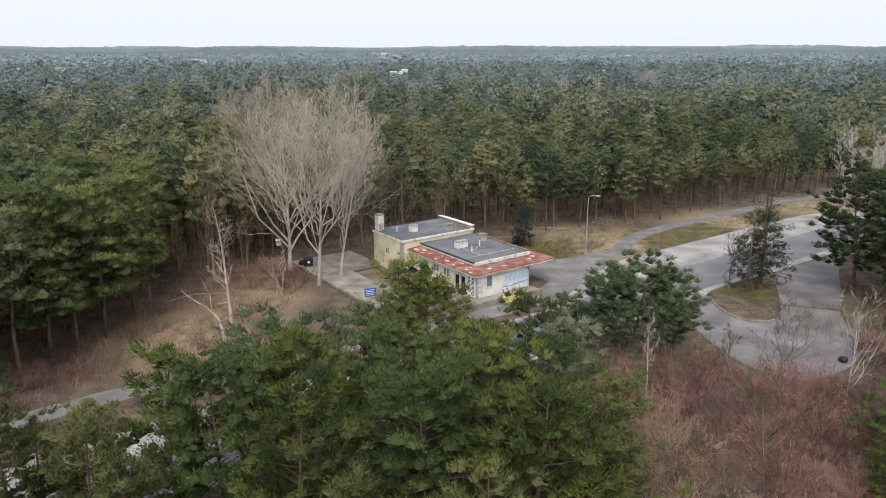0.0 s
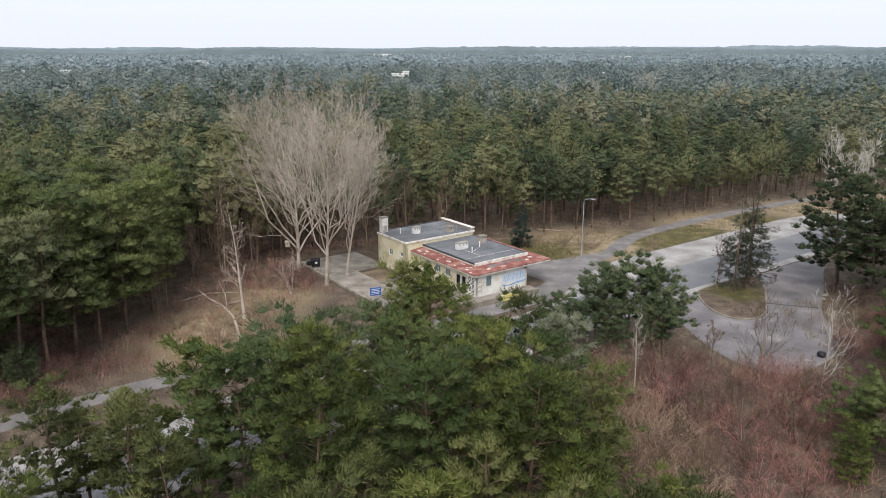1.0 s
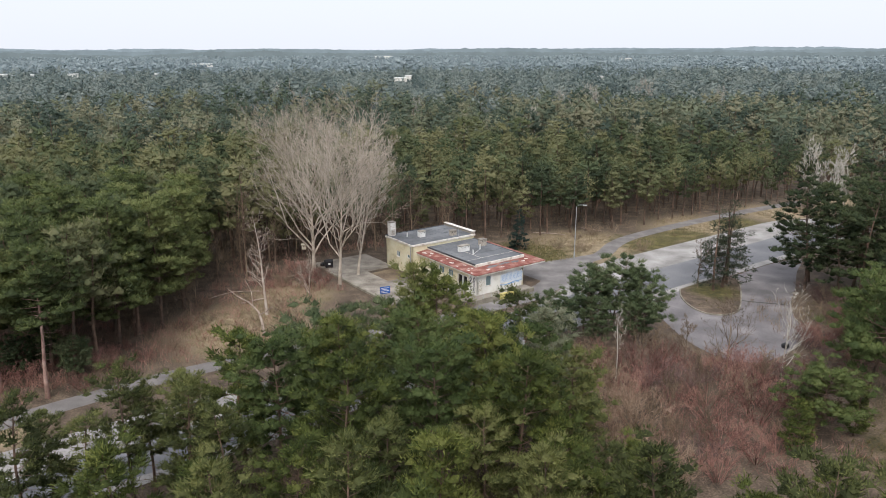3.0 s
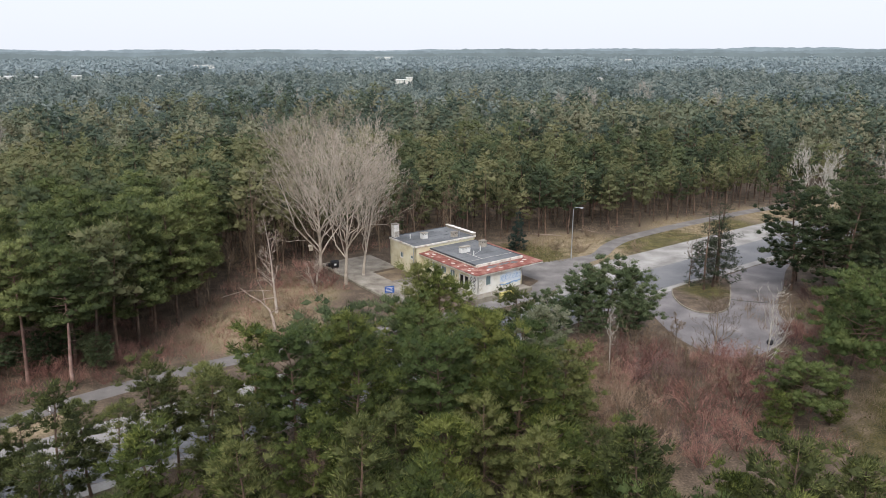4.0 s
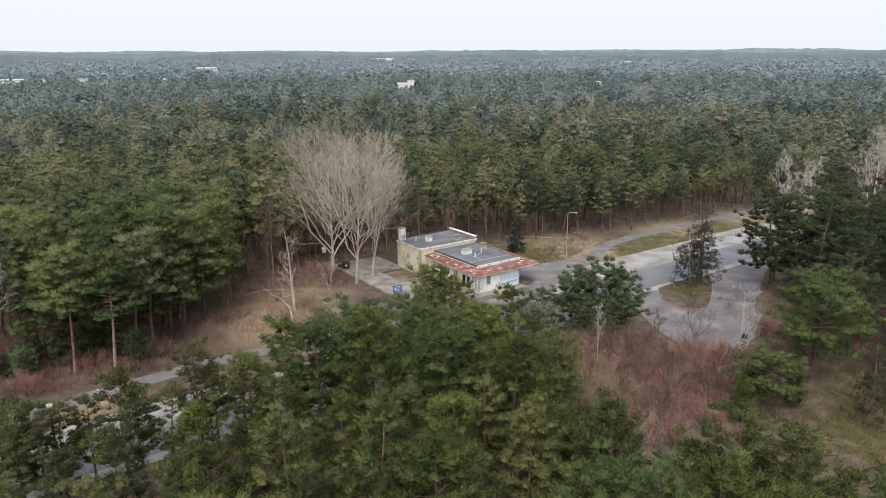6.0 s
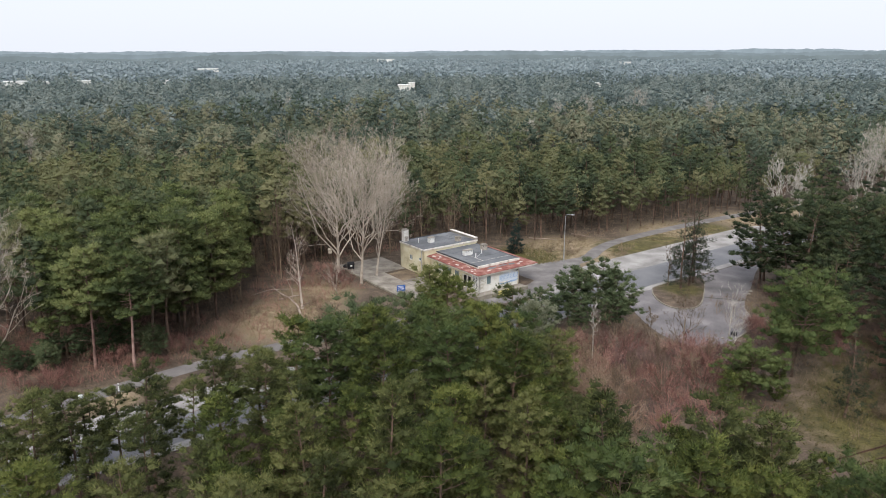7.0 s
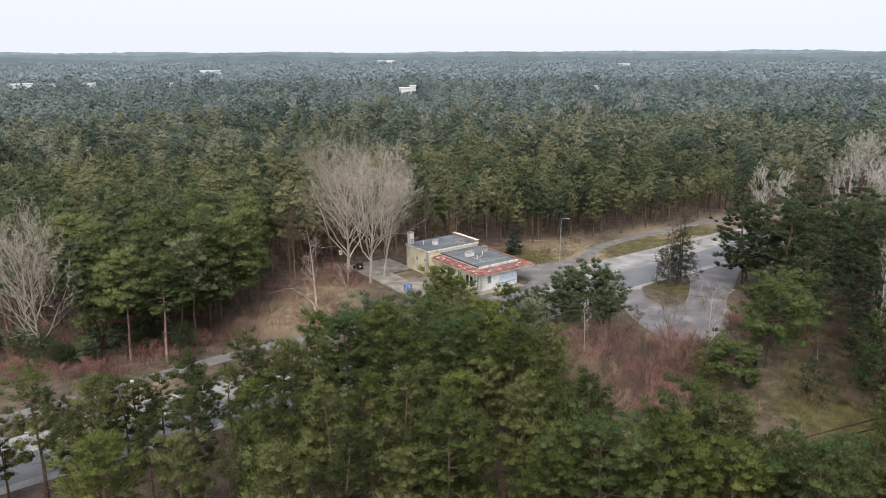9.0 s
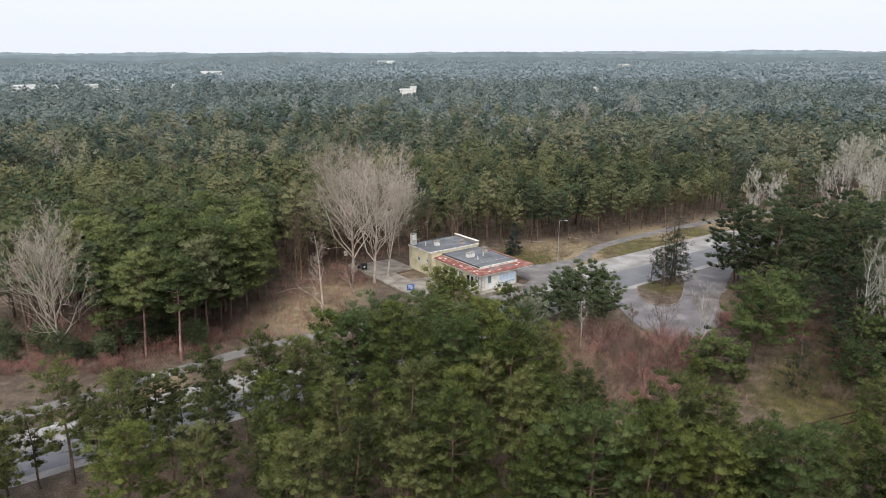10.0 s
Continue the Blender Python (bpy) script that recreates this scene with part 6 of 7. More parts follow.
bare_thing("bare_tree", "tall leafless pale poplar with a rounded crown of fine twigs", "grey_bark", at(-20.2, 92.2), 501, H=21.0, fork=0.17, limbs=32, spread=0.92, r0=0.30, lean=(0.3, 0.5), twig=0.0120, fine=(7, 5, 4), ratio=0.74)
bare_thing("bare_tree", "tall leafless pale poplar leaning over the yard", "grey_bark", at(-15.6, 87.6), 502, H=20.0, fork=0.20, limbs=28, spread=0.88, r0=0.25, lean=(1.2, 1.0), twig=0.0120, fine=(7, 5, 4), ratio=0.74)
bare_thing("bare_tree", "leafless pale poplar with slanting stem beside the yard", "grey_bark", at(-13.4, 92.0), 503, H=16.0, fork=0.2, limbs=17, spread=0.74, r0=0.20, lean=(2.8, 1.5), twig=0.0120, fine=(7, 5, 4), ratio=0.74)
bare_thing("bare_tree", "leafless many-branched pale tree at the wood's edge", "grey_bark", at(-57.2, 53.0), 504, H=17.5, fork=0.12, limbs=26, spread=0.74, r0=0.22, twig=0.0125, fine=(6, 5, 3), ratio=0.62)
dead = bare_thing("dead_tree", "slender dead tree with peeling whitish bark", "dead_wood", at(-23.4, 75.2), 505, H=15.5, fork=0.25, limbs=24, spread=1.25, r0=0.19, lean=(-1.2, 0.3), twig=0.014, fine=(3, 3, 2), ratio=0.17)
for x, y, H, sd, ln in [(55.0, 50.6, 17.5, 511, 0.4), (56.8, 49.4, 15.5, 512, 1.4), (59.4, 52.8, 16.5, 513, -0.6), (70.5, 72.0, 18.0, 514, 0.5)]:
    bare_thing("birch_tree", "leafless birch with a white stem and reddish twigs", "birch_bark", at(x, y), sd, H=H, fork=0.3, limbs=13, spread=0.6, r0=0.15, lean=(ln, 0.2), twig=0.008, fine=(4, 4, 2), ratio=0.32)
bare_thing("bare_tree", "small pale leafless tree among the shrubs", "birch_bark", at(34.6, 55.6), 521, H=8.5, fork=0.08, limbs=9, spread=0.6, r0=0.08, twig=0.008, fine=(4, 3, 2), ratio=0.6)
bare_thing("birch_tree", "thin leafless birch pole", "birch_bark", at(17.6, 56.2), 522, H=8.2, fork=0.35, limbs=11, spread=0.6, r0=0.075, twig=0.010, fine=(3, 3, 2), ratio=0.22)
bare_thing("bare_tree", "small leafless brown tree at the lot's edge", "twig_brown", at(29.4, 57.0), 523, H=8.5, fork=0.1, limbs=12, spread=0.65, r0=0.10, twig=0.010, fine=(5, 4, 3), ratio=0.5)
bare_thing("bare_tree", "young leafless tree on the island", "twig_brown", at(36.2, 85.7), 524, H=7.0, fork=0.2, limbs=12, spread=0.6, r0=0.09, twig=0.012, fine=(4, 4, 3), ratio=0.42)
bare_thing("bare_tree", "leafless brown sapling in the clearing", "dead_wood", at(-18.9, 81.5), 525, H=5.0, fork=0.04, limbs=11, spread=0.8, r0=0.08, twig=0.012, fine=(4, 3, 3), ratio=0.7)
for x, y, H, sd in [(-31.5, 93.5, 13, 531), (-28.5, 99, 14, 532), (-9.0, 104, 12, 533), (-25.0, 103, 13, 534), (-6.0, 111, 12, 535), (-33.5, 88.0, 8.5, 551), (-30.0, 90.5, 9.5, 552), (-34.0, 79.5, 7.0, 553), (-29.5, 96.0, 11.0, 554), (-26.5, 94.5, 8.0, 555), (-32.0, 101.5, 12.0, 556), (-22.5, 99.5, 10.0, 557), (-32.5, 73.0, 6.0, 558), (-12.0, 106.0, 11.0, 559), (0.5, 112.0, 10.0, 560), (20.2, 47.2, 5.0, 536), (18.0, 44.0, 4.6, 537), (24.5, 51.5, 5.2, 538), (27.5, 47.0, 4.4, 539), (15.5, 50.5, 4.2, 540), (31.0, 52.0, 4.8, 541), (22.0, 57.5, 4.6, 542), (26.0, 60.0, 5.4, 543), (14.8, 57.2, 3.6, 544), (21.5, 40.5, 4.4, 545)]:
    bare_thing("bare_tree", "dark leafless tree in the undergrowth", "twig_brown", at(x, y), sd, H=H, fork=0.2, limbs=12, spread=0.7, r0=0.012 * H, twig=0.014, fine=(5, 4, 3), ratio=0.4)
FARBARE = [bare_thing("bare_tree", "far leafless pale birch among the pines", "birch_bark", None, 540 + k, H=17, fork=0.25, limbs=13, spread=0.62, r0=0.17, twig=0.034, fine=(5, 4, 2), ratio=0.44) for k in range(3)]
for k, (x, y, H) in enumerate([(44.6, 262, 17), (64, 316, 17), (68, 322, 16), (97, 350, 18), (101, 352, 17), (-9.5, 243, 16), (-78, 336, 16), (124, 316, 16), (114, 162, 18), (103, 146, 18), (110, 150, 18), (93, 119, 16), (97, 122, 17), (117, 152, 19), (72.5, 117, 15), (69.5, 121, 15), (88, 124, 16), (-126, 186, 15), (27, 215, 15), (-40, 270, 16)]):
    plant(FARBARE[k % 3], at(x, y, k * 1.3, H / 17))
for p in FARBARE:
    drop(p)
# broken stem with fallen pieces in the clearing
br = thing("broken_tree", "broken pale-wooded trunk with splintered limbs", "dead tree", at(-22.3, 68.4))
tubed("stump", M["dead_wood"], br, [(0.3, -0.2, 0), (0.0, 0.0, 1.8), (-0.35, 0.1, 3.0)], [0.2, 0.16, 0.12], 8)
tubed("broken_limb", M["dead_wood"], br, [(-0.3, 0.1, 2.9), (-1.5, 0.6, 3.9), (-3.0, 1.0, 4.6), (-4.2, 1.1, 5.6)], [0.12, 0.10, 0.07, 0.03], 7, "pale splintered limb")
tubed("broken_limb", M["dead_wood"], br, [(-0.2, 0.0, 2.6), (0.7, -0.3, 3.1), (1.6, -0.2, 3.8)], [0.09, 0.07, 0.03], 6)
tubed("broken_limb", M["dead_wood"], br, [(-1.0, 0.4, 3.4), (-1.2, 0.8, 5.2), (-1.8, 0.7, 6.8)], [0.06, 0.045, 0.015], 6)
for a, b, r in [((-27.8, 79.0, 0.15), (-24.9, 80.6, 0.35), 0.12), ((-30.5, 84.0, 0.1), (-26.0, 83.2, 0.5), 0.07), ((-24.5, 90.5, 0.12), (-21.2, 91.8, 0.3), 0.08), ((-33.0, 81.0, 0.1), (-30.0, 84.4, 0.12), 0.07), ((16.5, 118, 0.1), (22, 116.2, 0.15), 0.11), ((26, 121.5, 0.1), (29.5, 119, 0.12), 0.09)]:
    tagged(tubed("fallen_log", M["dead_wood"], None, [a, tuple((p + q) / 2 + 0.04 for p, q in zip(a, b)), b], [r, r * 0.9, r * 0.6], 7), "fallen dead branch on the woodland floor", "log")


def shrub_arrays(seed, H, stems, wide):
    """A rounded leafless bush: arching stems, side shoots and a cloud of fine twigs."""
    rs = np.random.RandomState(seed)
    a = rs.uniform(0, 6.28, stems)
    el = np.sqrt(rs.uniform(0.02, 1.0, stems)) * wide
    d = np.stack([np.cos(a) * el, np.sin(a) * el, np.ones(stems)], 1)
    ln = H * rs.uniform(0.75, 1.05, stems) / np.sqrt(1 + 0.55 * el ** 2)
    t = np.linspace(0, 1, 4)
    b = np.stack([np.cos(a), np.sin(a), 0 * a], 1) * rs.uniform(0.05, 0.4, stems)[:, None]
    P = b[:, None] + d[:, None] * (ln[:, None] * t)[..., None] - UP * (0.16 * el[:, None] * ln[:, None] * t ** 2)[..., None]
    P[:, 1:] += rs.normal(0, 0.05, P[:, 1:].shape) * H * 0.4
    R = 0.022 * (1 - 0.7 * t)[None] * np.ones((stems, 1))
    Q, S = offshoots(rs, P, R, 6, 0.3, 0.85, 0.36, 0.15, 0.1, 2, 0.5)
    dd = unit(Q[:, -1] - Q[:, 0])
    k = 6
    C = np.repeat(Q[:, 0], k, 0) + np.repeat(Q[:, -1] - Q[:, 0], k, 0) * rs.uniform(0.2, 1.1, (len(Q) * k, 1))
    V, F = blades(rs, C, np.repeat(dd, k, 0) + UP * 0.3, 0.30, 0.026, 1, 0.9)
    return join(tube_arrays(P, R, 3), tube_arrays(Q, np.maximum(S, 0.008), 3), (V, F))


SHRUBS = {}
for key, label, seeds in [("twig_red", "leafless shrub with reddish-brown twigs", (601, 602, 603)), ("twig_plum", "leafless shrub with plum-grey twigs", (606, 607)), ("twig_brown", "leafless shrub with dry brown twigs", (611, 612)), ("twig_tan", "leafless shrub with dry tan twigs", (616, 617))]:
    for sd in seeds:
        me = tri_mesh("shrub", *shrub_arrays(sd, 2.6, 20, 1.0))
        me.materials.append(M[key])
        SHRUBS.setdefault(key, []).append((me, label))
rng = random.Random(77)


def shrub(x, y, key, size):
    me, label = rng.choice(SHRUBS[key])
    ob = tagged(new("shrub", me), label, "shrub", "shrubs")
    ob.matrix_basis = at(x, y, rng.uniform(0, 6.28), size, rng.uniform(0.85, 1.15))


def inside(x, y, ring):
    c = False
    for k in range(len(ring)):
        (a, b), (p, q) = ring[k], ring[k - 1]
        if (b > y) != (q > y) and x < (p - a) * (y - b) / (q - b) + a:
            c = not c
    return c


THICKET = [(12.5, 41), (10.5, 50), (12.0, 57), (16.0, 62.5), (22, 64.5), (28.5, 60.5), (34, 57), (37.5, 53), (34, 45.5), (28, 41.5), (22, 37), (16, 36)]
placed = []
for _ in range(1500):
    if len(placed) >= 66:
        break
    x, y = rng.uniform(10, 38), rng.uniform(35, 67)
    if not inside(x, y, THICKET) or any((x - a) ** 2 + (y - b) ** 2 < 6.8 for a, b in placed):
        continue
    placed.append((x, y))
    brown = noise.noise(Vector((x * 0.18, y * 0.18, 3.1))) > 0.18
    plum = noise.noise(Vector((x * 0.15, y * 0.15, 9.7))) > 0.12
    shrub(x, y, "twig_tan" if x + 0.3 * (y - 50) < 17 + 4 * (rng.random() - 0.5) else "twig_brown" if brown else "twig_plum" if plum else "twig_red", rng.uniform(0.8, 1.75))
for n, x0, x1, y0, y1, key in [(70, -66, -33, 47, 64, "twig_red"), (26, -75, -36, 52, 75, "twig_brown"), (14, -27, -18, 86, 98, "twig_red"), (16, -33, -19, 64, 90, "twig_brown"), (34, -40, -9, 24, 38, "twig_brown"), (10, 40, 50, 60, 72, "twig_red"), (26, 48, 72, 60, 84, "twig_brown"), (26, 48, 72, 44, 70, "twig_plum"), (14, 50, 66, 48, 60, "twig_red"), (22, 49, 62, 70, 86, "twig_plum"), (34, 44, 66, 36, 62, "twig_brown"), (20, 40, 52, 53, 68, "twig_plum"), (10, 42, 52, 56, 70, "twig_red"), (8, 8, 34, 104, 116, "twig_brown"), (12, -14, 2, 104, 120, "twig_brown"), (10, 52, 70, 58, 70, "twig_red")]:
    for _ in range(n):
        x, y = rng.uniform(x0, x1), rng.uniform(y0, y1)
        s, nn = road_sn(x, y)
        if 43.5 < nn - bend(s) < 64.5 or inside(x, y, [(p[0], p[1]) for p in lot]) or (38 < s < 64 and 60 < nn < 93):
            continue
        shrub(x, y, key, rng.uniform(0.5, 1.0))


def grass(name, label, mat, areas, seed, size):
    """Upright blades in tussocks over round areas (x, y, radius, tussocks)."""
    rs = np.random.RandomState(seed)
    pts = []
    for x, y, r, n in areas:
        a, q = rs.uniform(0, 6.28, n), r * np.sqrt(rs.uniform(0, 1, n))
        for px, py in zip(x + q * np.cos(a), y + q * np.sin(a)):
            s, nn = road_sn(px, py)
            if 44 < nn - bend(s) < 57 or (s > 74 and nn - bend(s) < 66 and nn - bend(s) > 44 and not inside(px, py, [(p[0], p[1]) for p in isl])) or (39.7 < s < 63 and 61 < nn < 92.5):
                continue
            ring = inside(px, py, [(p[0], p[1]) for p in lot]) and not inside(px, py, [(p[0], p[1]) for p in isl])
            if ring:
                continue
            if any(abs(s - p[0]) < 3 and abs(nn - p[1]) < 1.9 for p in PATH_LINE):
                continue
            pts.append((px, py, 0.1 if inside(px, py, [(p[0], p[1]) for p in isl]) else 0.0))
    C = np.asarray(pts)
    D = np.tile([[0, 0, 1.0]], (len(C), 1))
    v, f = blades(rs, C, D, size, 0.035, 6, 0.45)
    v[:, 2] = np.maximum(v[:, 2], 0.0)
    me = tri_mesh(name, v, f)
    me.materials.append(M[mat])
    tagged(new(name, me), label, "grass", kind="stuff")


grass("dry_grass", "straw-coloured dry winter grass", "dry_grass", [(-25, 71, 8, 900), (-23, 82, 7, 500), (24, 108, 10, 1600), (50, 121, 10, 1200), (70, 134, 8, 500), (12, 34, 5, 400), (12, 62, 5, 300)], 31, 0.42)
grass("green_grass", "short mossy green grass", "moss_grass", [(14, 104, 6, 700), (38, 82, 6, 250), (46, 38, 12, 1600), (56, 56, 10, 1000), (52, 74, 6, 400), (15, 60, 4, 300), (62, 40, 10, 600)], 32, 0.28)


def brush(name, label, mat, areas, seed):
    """Thin dead stems and bramble over the floor of the wood."""
    rs = np.random.RandomState(seed)
    C, D = [], []
    for x0, x1, y0, y1, n in areas:
        for px, py in zip(rs.uniform(x0, x1, n), rs.uniform(y0, y1, n)):
            s, nn = road_sn(px, py)
            if 43 < nn - bend(s) < 64.8 or (s > 62 and 43 < nn - bend(s) < 76.5) or (38 < s < 66 and 58 < nn < 94):
                continue
            C.append((px, py, 0))
    C = np.asarray(C)
    v, f = blades(rs, C, np.tile([[0, 0, 1.0]], (len(C), 1)), 1.25, 0.035, 9, 0.5)
    v[:, 2] = np.maximum(v[:, 2], 0)
    me = tri_mesh(name, v, f)
    me.materials.append(M[mat])
    tagged(new(name, me), label, "undergrowth", kind="stuff")


brush("brown_undergrowth", "thin brown undergrowth between the trunks", "twig_brown", [(-80, -30, 46, 112, 2200), (-36, 66, 98, 150, 1900), (40, 75, 36, 80, 1500), (-34, -8, 18, 40, 400), (-10, 40, 0, 30, 500)], 41)
brush("red_undergrowth", "reddish dry undergrowth at the wood's edge", "twig_red", [(-62, -31, 48, 72, 700), (-34, -10, 84, 112, 500), (-34, -18, 60, 88, 420), (10, 36, 38, 62, 500)], 42)

# ---- street furniture, rails and small things ----
lamp = thing("street_lamp", "tall galvanised street lamp with a curved arm", "street lamp", Matrix.Translation((21.1, 100.9, 0)))
tubed("pole", M["metal"], lamp, [(0, 0, 0), (0, 0, 1.2), (0, 0, 1.25), (0, 0, 8.4)], [0.12, 0.12, 0.085, 0.06], 10)
arm_d = Vector((0.75, -0.45, 0))
tubed("arm", M["metal"], lamp, [(0, 0, 8.35), (0, 0, 8.7), tuple(arm_d * 0.25 + Vector((0, 0, 8.96))), tuple(arm_d * 0.7 + Vector((0, 0, 9.06))), tuple(arm_d * 1.3 + Vector((0, 0, 9.10)))], [0.055, 0.055, 0.05, 0.045, 0.04], 8)
bm = bmesh.new()
box(bm, 0, 0.7, -0.13, 0.13, -0.06, 0.06, 0.04)
head = part("lamp_head", bm, M["metal"], lamp, "grey lamp head")
head.matrix_basis = Matrix.Translation(arm_d * 1.2 + Vector((0, 0, 9.11))) @ Matrix.Rotation(math.atan2(arm_d.y, arm_d.x), 4, "Z")
bm = bmesh.new()
box(bm, 0.12, 0.62, -0.09, 0.09, -0.10, -0.06, 0.01)
part("lens", bm, M["lamp_glass"], head, "milky lamp lens")


def globe_lamp(x, y, h):
    e = thing("lamp_post", "dark lamp post with a white globe among the pines", "street lamp", Matrix.Translation((x, y, 0)), "globe lamps")
    tubed("pole", M["sleeper"], e, [(0, 0, 0), (0, 0, h - 0.25)], [0.10, 0.06], 8)
    bm = bmesh.new()
    bmesh.ops.create_uvsphere(bm, u_segments=14, v_segments=9, radius=0.24)
    bmesh.ops.transform(bm, matrix=Matrix.Translation((0, 0, h)), verts=bm.verts)
    part("globe", bm, M["lamp_glass"], e, "white globe")
    tubed("collar", M["metal"], e, [(0, 0, h - 0.32), (0, 0, h - 0.18)], [0.09, 0.12], 8)
    return e


gl = globe_lamp(-32.9, 27.0, 9.6)
boxed("switch_box", M["black"], gl, -0.2, 0.2, -0.28, -0.06, 1.6, 2.4, 0.03, "dark switch box on the pole")
globe_lamp(-2.9, 47.0, 8.0)

sign = thing("information_sign", "blue information board with white lines on two posts", "sign", Matrix.Translation(lay(40.9, 71.2)) @ Matrix.Rotation(radians(20), 4, "Z") @ Matrix.Diagonal((0.75, 0.75, 0.8, 1)))
boxed("board", M["blue"], sign, -0.95, 0.95, -0.03, 0.03, 0.75, 2.05, 0.01, "blue board")
for k in range(4):
    boxed("text_bar", M["white"], sign, -0.75, 0.75 - 0.2 * (k % 2), -0.038, -0.03, 1.75 - 0.26 * k, 1.83 - 0.26 * k, 0)
for x in (-0.8, 0.8):
    tubed("post", M["metal"], sign, [(x, 0.06, 0), (x, 0.06, 2.1)], [0.035, 0.035], 8)


def bag_heap(x, y, sc, label):
    rs = random.Random(int(x * 10))
    bm = bmesh.new()
    bmesh.ops.create_icosphere(bm, subdivisions=3, radius=0.5)
    for v in bm.verts:
        d = noise.noise(v.co * 3.0 + Vector((x, y, 0))) * 0.22 + noise.noise(v.co * 9.0) * 0.05
        v.co *= 1 + d
        v.co.z = max(v.co.z * 0.85, -0.3)
    bmesh.ops.transform(bm, matrix=Matrix.Diagonal((sc, sc, sc, 1)), verts=bm.verts)
    b = part("rubbish_bag", bm, M["black"], None)
    b.matrix_basis = Matrix.Translation((x, y, 0.3 * sc + 0.02))
    return tagged(b, label, "rubbish bag")


skip_bin = thing("waste_container", "black plastic waste container with a rounded lid", "waste container", Matrix.Translation((-18.5, 95.9, 0.07)) @ Matrix.Rotation(radians(20), 4, "Z"))
bm = bmesh.new()
box(bm, -0.6, 0.6, -0.45, 0.45, 0.15, 1.0, 0.06)
part("body", bm, M["black"], skip_bin)
bm = bmesh.new()
bmesh.ops.create_cone(bm, cap_ends=True, segments=18, radius1=0.47, radius2=0.47, depth=1.26)
bmesh.ops.transform(bm, matrix=Matrix.Translation((0, 0, 1.0)) @ Matrix.Rotation(radians(90), 4, "Y") @ Matrix.Diagonal((0.75, 1, 1, 1)), verts=bm.verts)
part("lid", bm, M["black"], skip_bin, "rounded black lid")
boxed("label_plate", M["white"], skip_bin, -0.15, 0.2, -0.462, -0.45, 0.55, 0.85, 0, "white sticker")
for x in (-0.45, 0.45):
    for y in (-0.3, 0.3):
        bm = bmesh.new()
        bmesh.ops.create_cone(bm, cap_ends=True, segments=12, radius1=0.09, radius2=0.09, depth=0.06)
        bmesh.ops.transform(bm, matrix=Matrix.Translation((x, y, 0.09)) @ Matrix.Rotation(radians(90), 4, "X"), verts=bm.verts)
        part("wheel", bm, M["black"], skip_bin)
bag_heap(38.9, 64.0, 0.85, "black rubbish bag on the lot")
bag_heap(-19.6, 96.8, 0.9, "black rubbish bag by the container")

bird = thing("nest_box", "pale wooden nest box on the poplar", "nest box", Matrix.Translation((-21.4, 91.75, 4.6)))
boxed("body", M["wood_box"], bird, -0.3, 0.3, -0.3, 0.1, -0.35, 0.4, 0.01)
bm = bmesh.new()
box(bm, -0.4, 0.4, -0.45, 0.15, 0, 0.05, 0.01)
rf = part("roof", bm, M["wood_box"], bird)
rf.matrix_basis = pose(0, 0, 0.42, 12, 0, 0)
# near-black disc drawn for the shade of the entrance hole
tubed("hole", M["dark"], bird, [(0, -0.302, 0.1), (0, -0.306, 0.1)], [0.06, 0.06], 10)

# delineator posts on the far verge
for s, n in [(-4.3, 61.4 - 0.2), (-30, 58.4), (24, 58.3)]:
    e = thing("delineator_post", "white plastic roadside delineator post", "road post", Matrix.Translation(lay(s, 58.2)) if s != -4.3 else Matrix.Translation((-39.6, 47.3, 0)), "delineator posts")
    boxed("body", M["white"], e, -0.06, 0.06, -0.05, 0.05, 0, 1.0, 0.02)
    boxed("band", M["black"], e, -0.062, 0.062, -0.052, 0.052, 0.72, 0.86, 0.01, "black band")

# concrete well ring in the undergrowth
well = thing("well_ring", "dark concrete well ring with a flat lid", "well", Matrix.Translation((13.35, 37.0, 0)))
tubed("ring", M["concrete"], well, [(0, 0, 0), (0, 0, 0.72), (0, 0, 0.76)], [0.80, 0.80, 0.77], 24)
tubed("lid", M["felt_dark"], well, [(0, 0, 0.762), (0, 0, 0.87), (0, 0, 0.90)], [0.86, 0.86, 0.8], 24, "dark weathered lid")
tubed("lifting_ring", M["rust"], well, [(-0.12, 0, 0.9), (-0.1, 0, 0.97), (0.1, 0, 0.97), (0.12, 0, 0.9)], [0.015] * 4, 6)

# disused railway track
rail_dir = Vector((0.927, 0.374, 0))
rail_n = Vector((-0.374, 0.927, 0))
mid = Vector((39.2, 32.6, 0))
track = thing("railway_track", "rusted disused railway track sunk in mossy ground", "railway track", kind="structure")
for side in (-0.75, 0.75):
    for k in range(10):
        bm = bmesh.new()
        a = -45 + 10 * k
        box(bm, a + 0.01, a + 9.99, side - 0.035, side + 0.035, 0.0, 0.17, 0.012)
        box(bm, a + 0.01, a + 9.99, side - 0.07, side + 0.07, 0.0, 0.035, 0)
        r = part("rail", bm, M["rust"], track)
        r.matrix_basis = Matrix.Translation(mid) @ Matrix.Rotation(math.atan2(0.374, 0.927), 4, "Z")
sl_me = None
for k in range(130):
    if sl_me is None:
        bm = bmesh.new()
        box(bm, -0.12, 0.12, -1.25, 1.25, -0.05, 0.035, 0.01)
        sl = part("sleeper", bm, M["sleeper"], track)
        sl_me = sl.data
    else:
        sl = obj("sleeper", sl_me, track)
    sl.matrix_basis = Matrix.Translation(mid + rail_dir * (-42 + 0.66 * k) - Vector((0, 0, 0.085))) @ Matrix.Rotation(math.atan2(0.374, 0.927) + rng.uniform(-0.03, 0.03), 4, "Z")

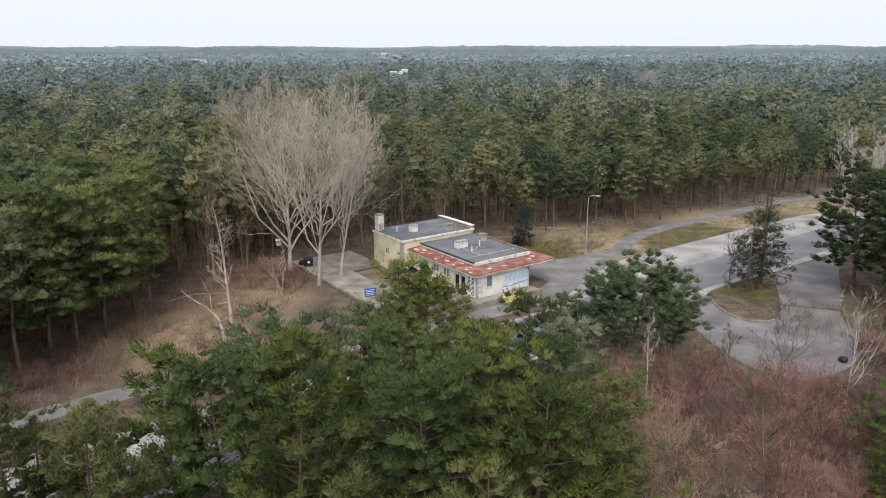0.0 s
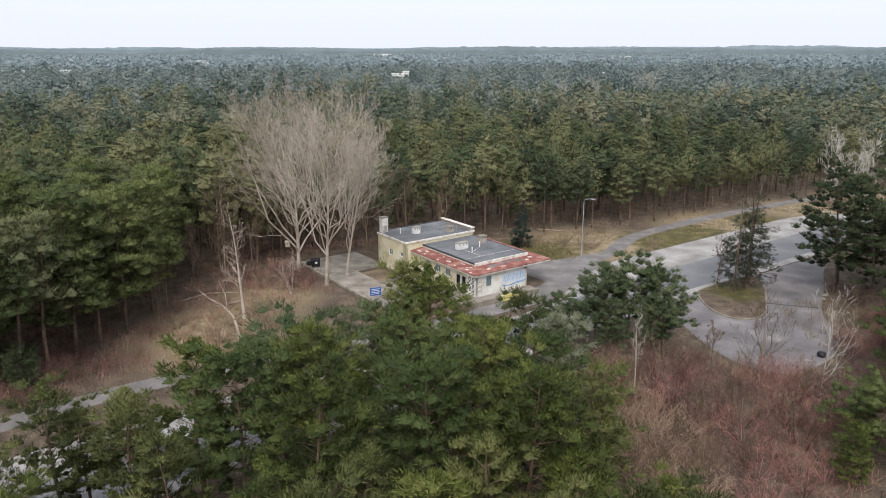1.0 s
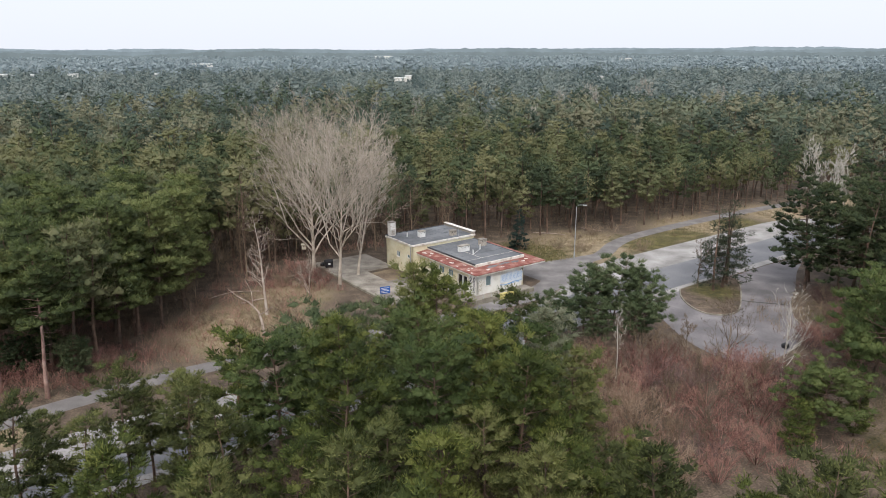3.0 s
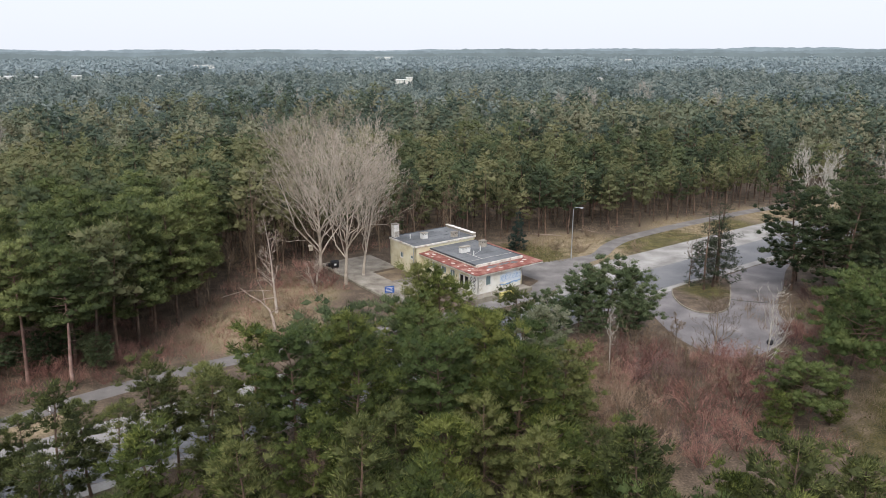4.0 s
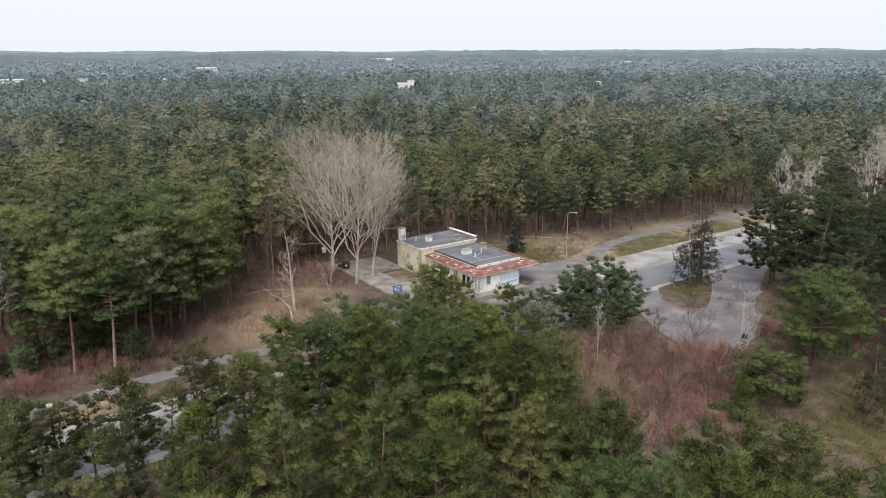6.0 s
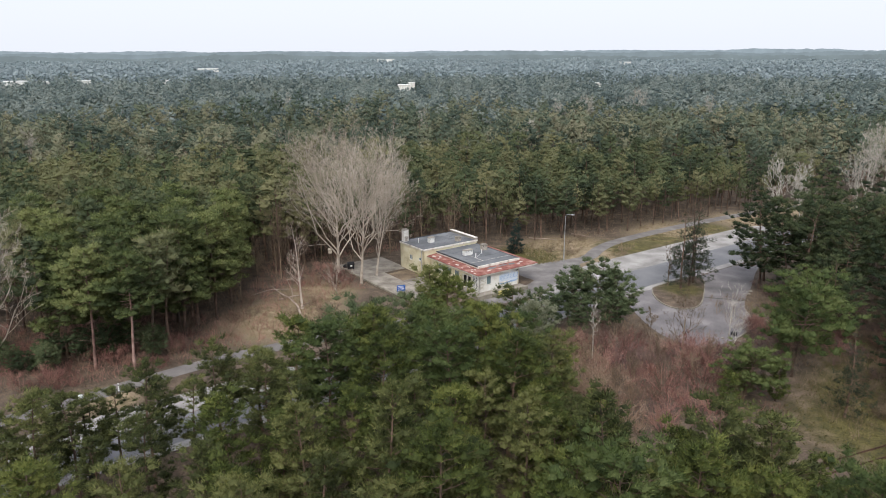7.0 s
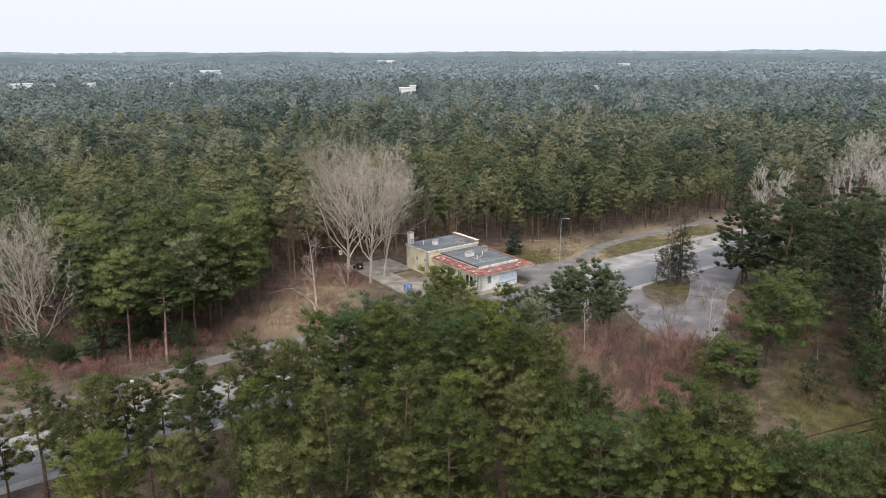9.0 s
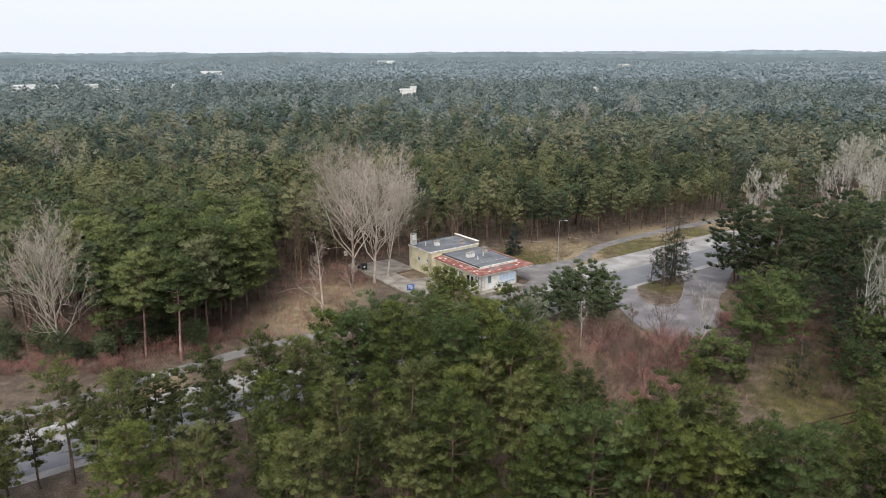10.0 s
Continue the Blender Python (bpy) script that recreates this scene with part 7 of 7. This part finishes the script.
# rubble and broken concrete
for x, y, sz in [(32.5, 26.4, 0.9), (31.0, 27.4, 0.7), (33.6, 25.6, 0.5), (5.7, 21.4, 0.5), (11.0, 38.6, 0.8), (12.0, 39.8, 0.5), (-19.4, 88.6, 0.35), (-18.6, 89.4, 0.3), (42.0, 66.4, 0.3), (49.0, 83.0, 0.35), (48.2, 81.6, 0.3), (36.9, 62.9, 0.3)]:
    bm = bmesh.new()
    bmesh.ops.create_icosphere(bm, subdivisions=2, radius=sz)
    for v in bm.verts:
        v.co *= 1 + 0.35 * noise.noise(v.co * 1.6 + Vector((x, y, 1)))
        v.co.z *= 0.5
    b = part("rubble", bm, M["concrete"], None)
    b.matrix_basis = Matrix.Translation((x, y, 0.12 * sz))
    tagged(b, "grey lump of broken concrete", "rubble", "rubble lumps")

# ---- the far distance ----


def far_block(x, y, w, d, h, z0=0.0):
    e = thing("far_building", "far pale flat-roofed building among the woods", "building", Matrix.Translation((x, y, 0)) @ Matrix.Rotation(math.atan2(y, x) - math.pi / 2, 4, "Z"), "far buildings")
    boxed("wall", M["whitewall"], e, -w / 2, w / 2, 0, d, 0, h, 0)
    boxed("roof", M["white"], e, -w / 2 - 0.4, w / 2 + 0.4, -0.4, d + 0.4, h, h + 0.5, 0, "pale roof")


for x, y, w, d, h in FAR_BLOCKS:
    far_block(x, y, w, d, h - (2.0 if y < 1300 else 2.4))


def ridge(name, dist, height, colour, seed, label):
    """A wooded skyline far behind everything, in plain hazy colour that glows by itself."""
    rs = random.Random(seed)
    v, f = [], []
    n = 1300
    for k in range(n + 1):
        a = -0.75 + 1.5 * k / n
        x, y = dist * math.sin(a), dist * math.cos(a)
        z = height + 0.42 * height * noise.noise(Vector((a * 6, seed, 0))) + 0.16 * height * noise.noise(Vector((a * 24, seed, 4))) + 3.0 * noise.noise(Vector((a * 120, seed, 7))) + rs.uniform(0, 2.6)
        v += [(x, y, -1), (x, y, z)]
        if k:
            f.append((2 * k - 2, 2 * k, 2 * k + 1, 2 * k - 1))
    me = raw(name, v, f)
    m = bpy.data.materials.new(name)
    m.use_nodes = True
    b = m.node_tree.nodes["Principled BSDF"]
    geo = m.node_tree.nodes.new("ShaderNodeNewGeometry")
    nz = m.node_tree.nodes.new("ShaderNodeTexNoise")
    nz.inputs["Scale"].default_value, nz.inputs["Detail"].default_value = 0.02, 6
    m.node_tree.links.new(geo.outputs["Position"], nz.inputs["Vector"])
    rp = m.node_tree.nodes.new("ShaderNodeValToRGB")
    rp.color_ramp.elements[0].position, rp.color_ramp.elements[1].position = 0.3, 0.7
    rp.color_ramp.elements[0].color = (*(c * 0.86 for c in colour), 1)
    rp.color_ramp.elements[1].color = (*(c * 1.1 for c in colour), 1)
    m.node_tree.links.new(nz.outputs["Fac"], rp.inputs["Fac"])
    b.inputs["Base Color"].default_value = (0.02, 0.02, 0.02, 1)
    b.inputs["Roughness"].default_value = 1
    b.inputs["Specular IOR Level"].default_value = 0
    # Emission carries the haze brightness; the base colour stays near black
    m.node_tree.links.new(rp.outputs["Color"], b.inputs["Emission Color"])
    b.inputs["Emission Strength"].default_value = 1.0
    me.materials.append(m)
    tagged(new(name, me), label, "backdrop", kind="structure")


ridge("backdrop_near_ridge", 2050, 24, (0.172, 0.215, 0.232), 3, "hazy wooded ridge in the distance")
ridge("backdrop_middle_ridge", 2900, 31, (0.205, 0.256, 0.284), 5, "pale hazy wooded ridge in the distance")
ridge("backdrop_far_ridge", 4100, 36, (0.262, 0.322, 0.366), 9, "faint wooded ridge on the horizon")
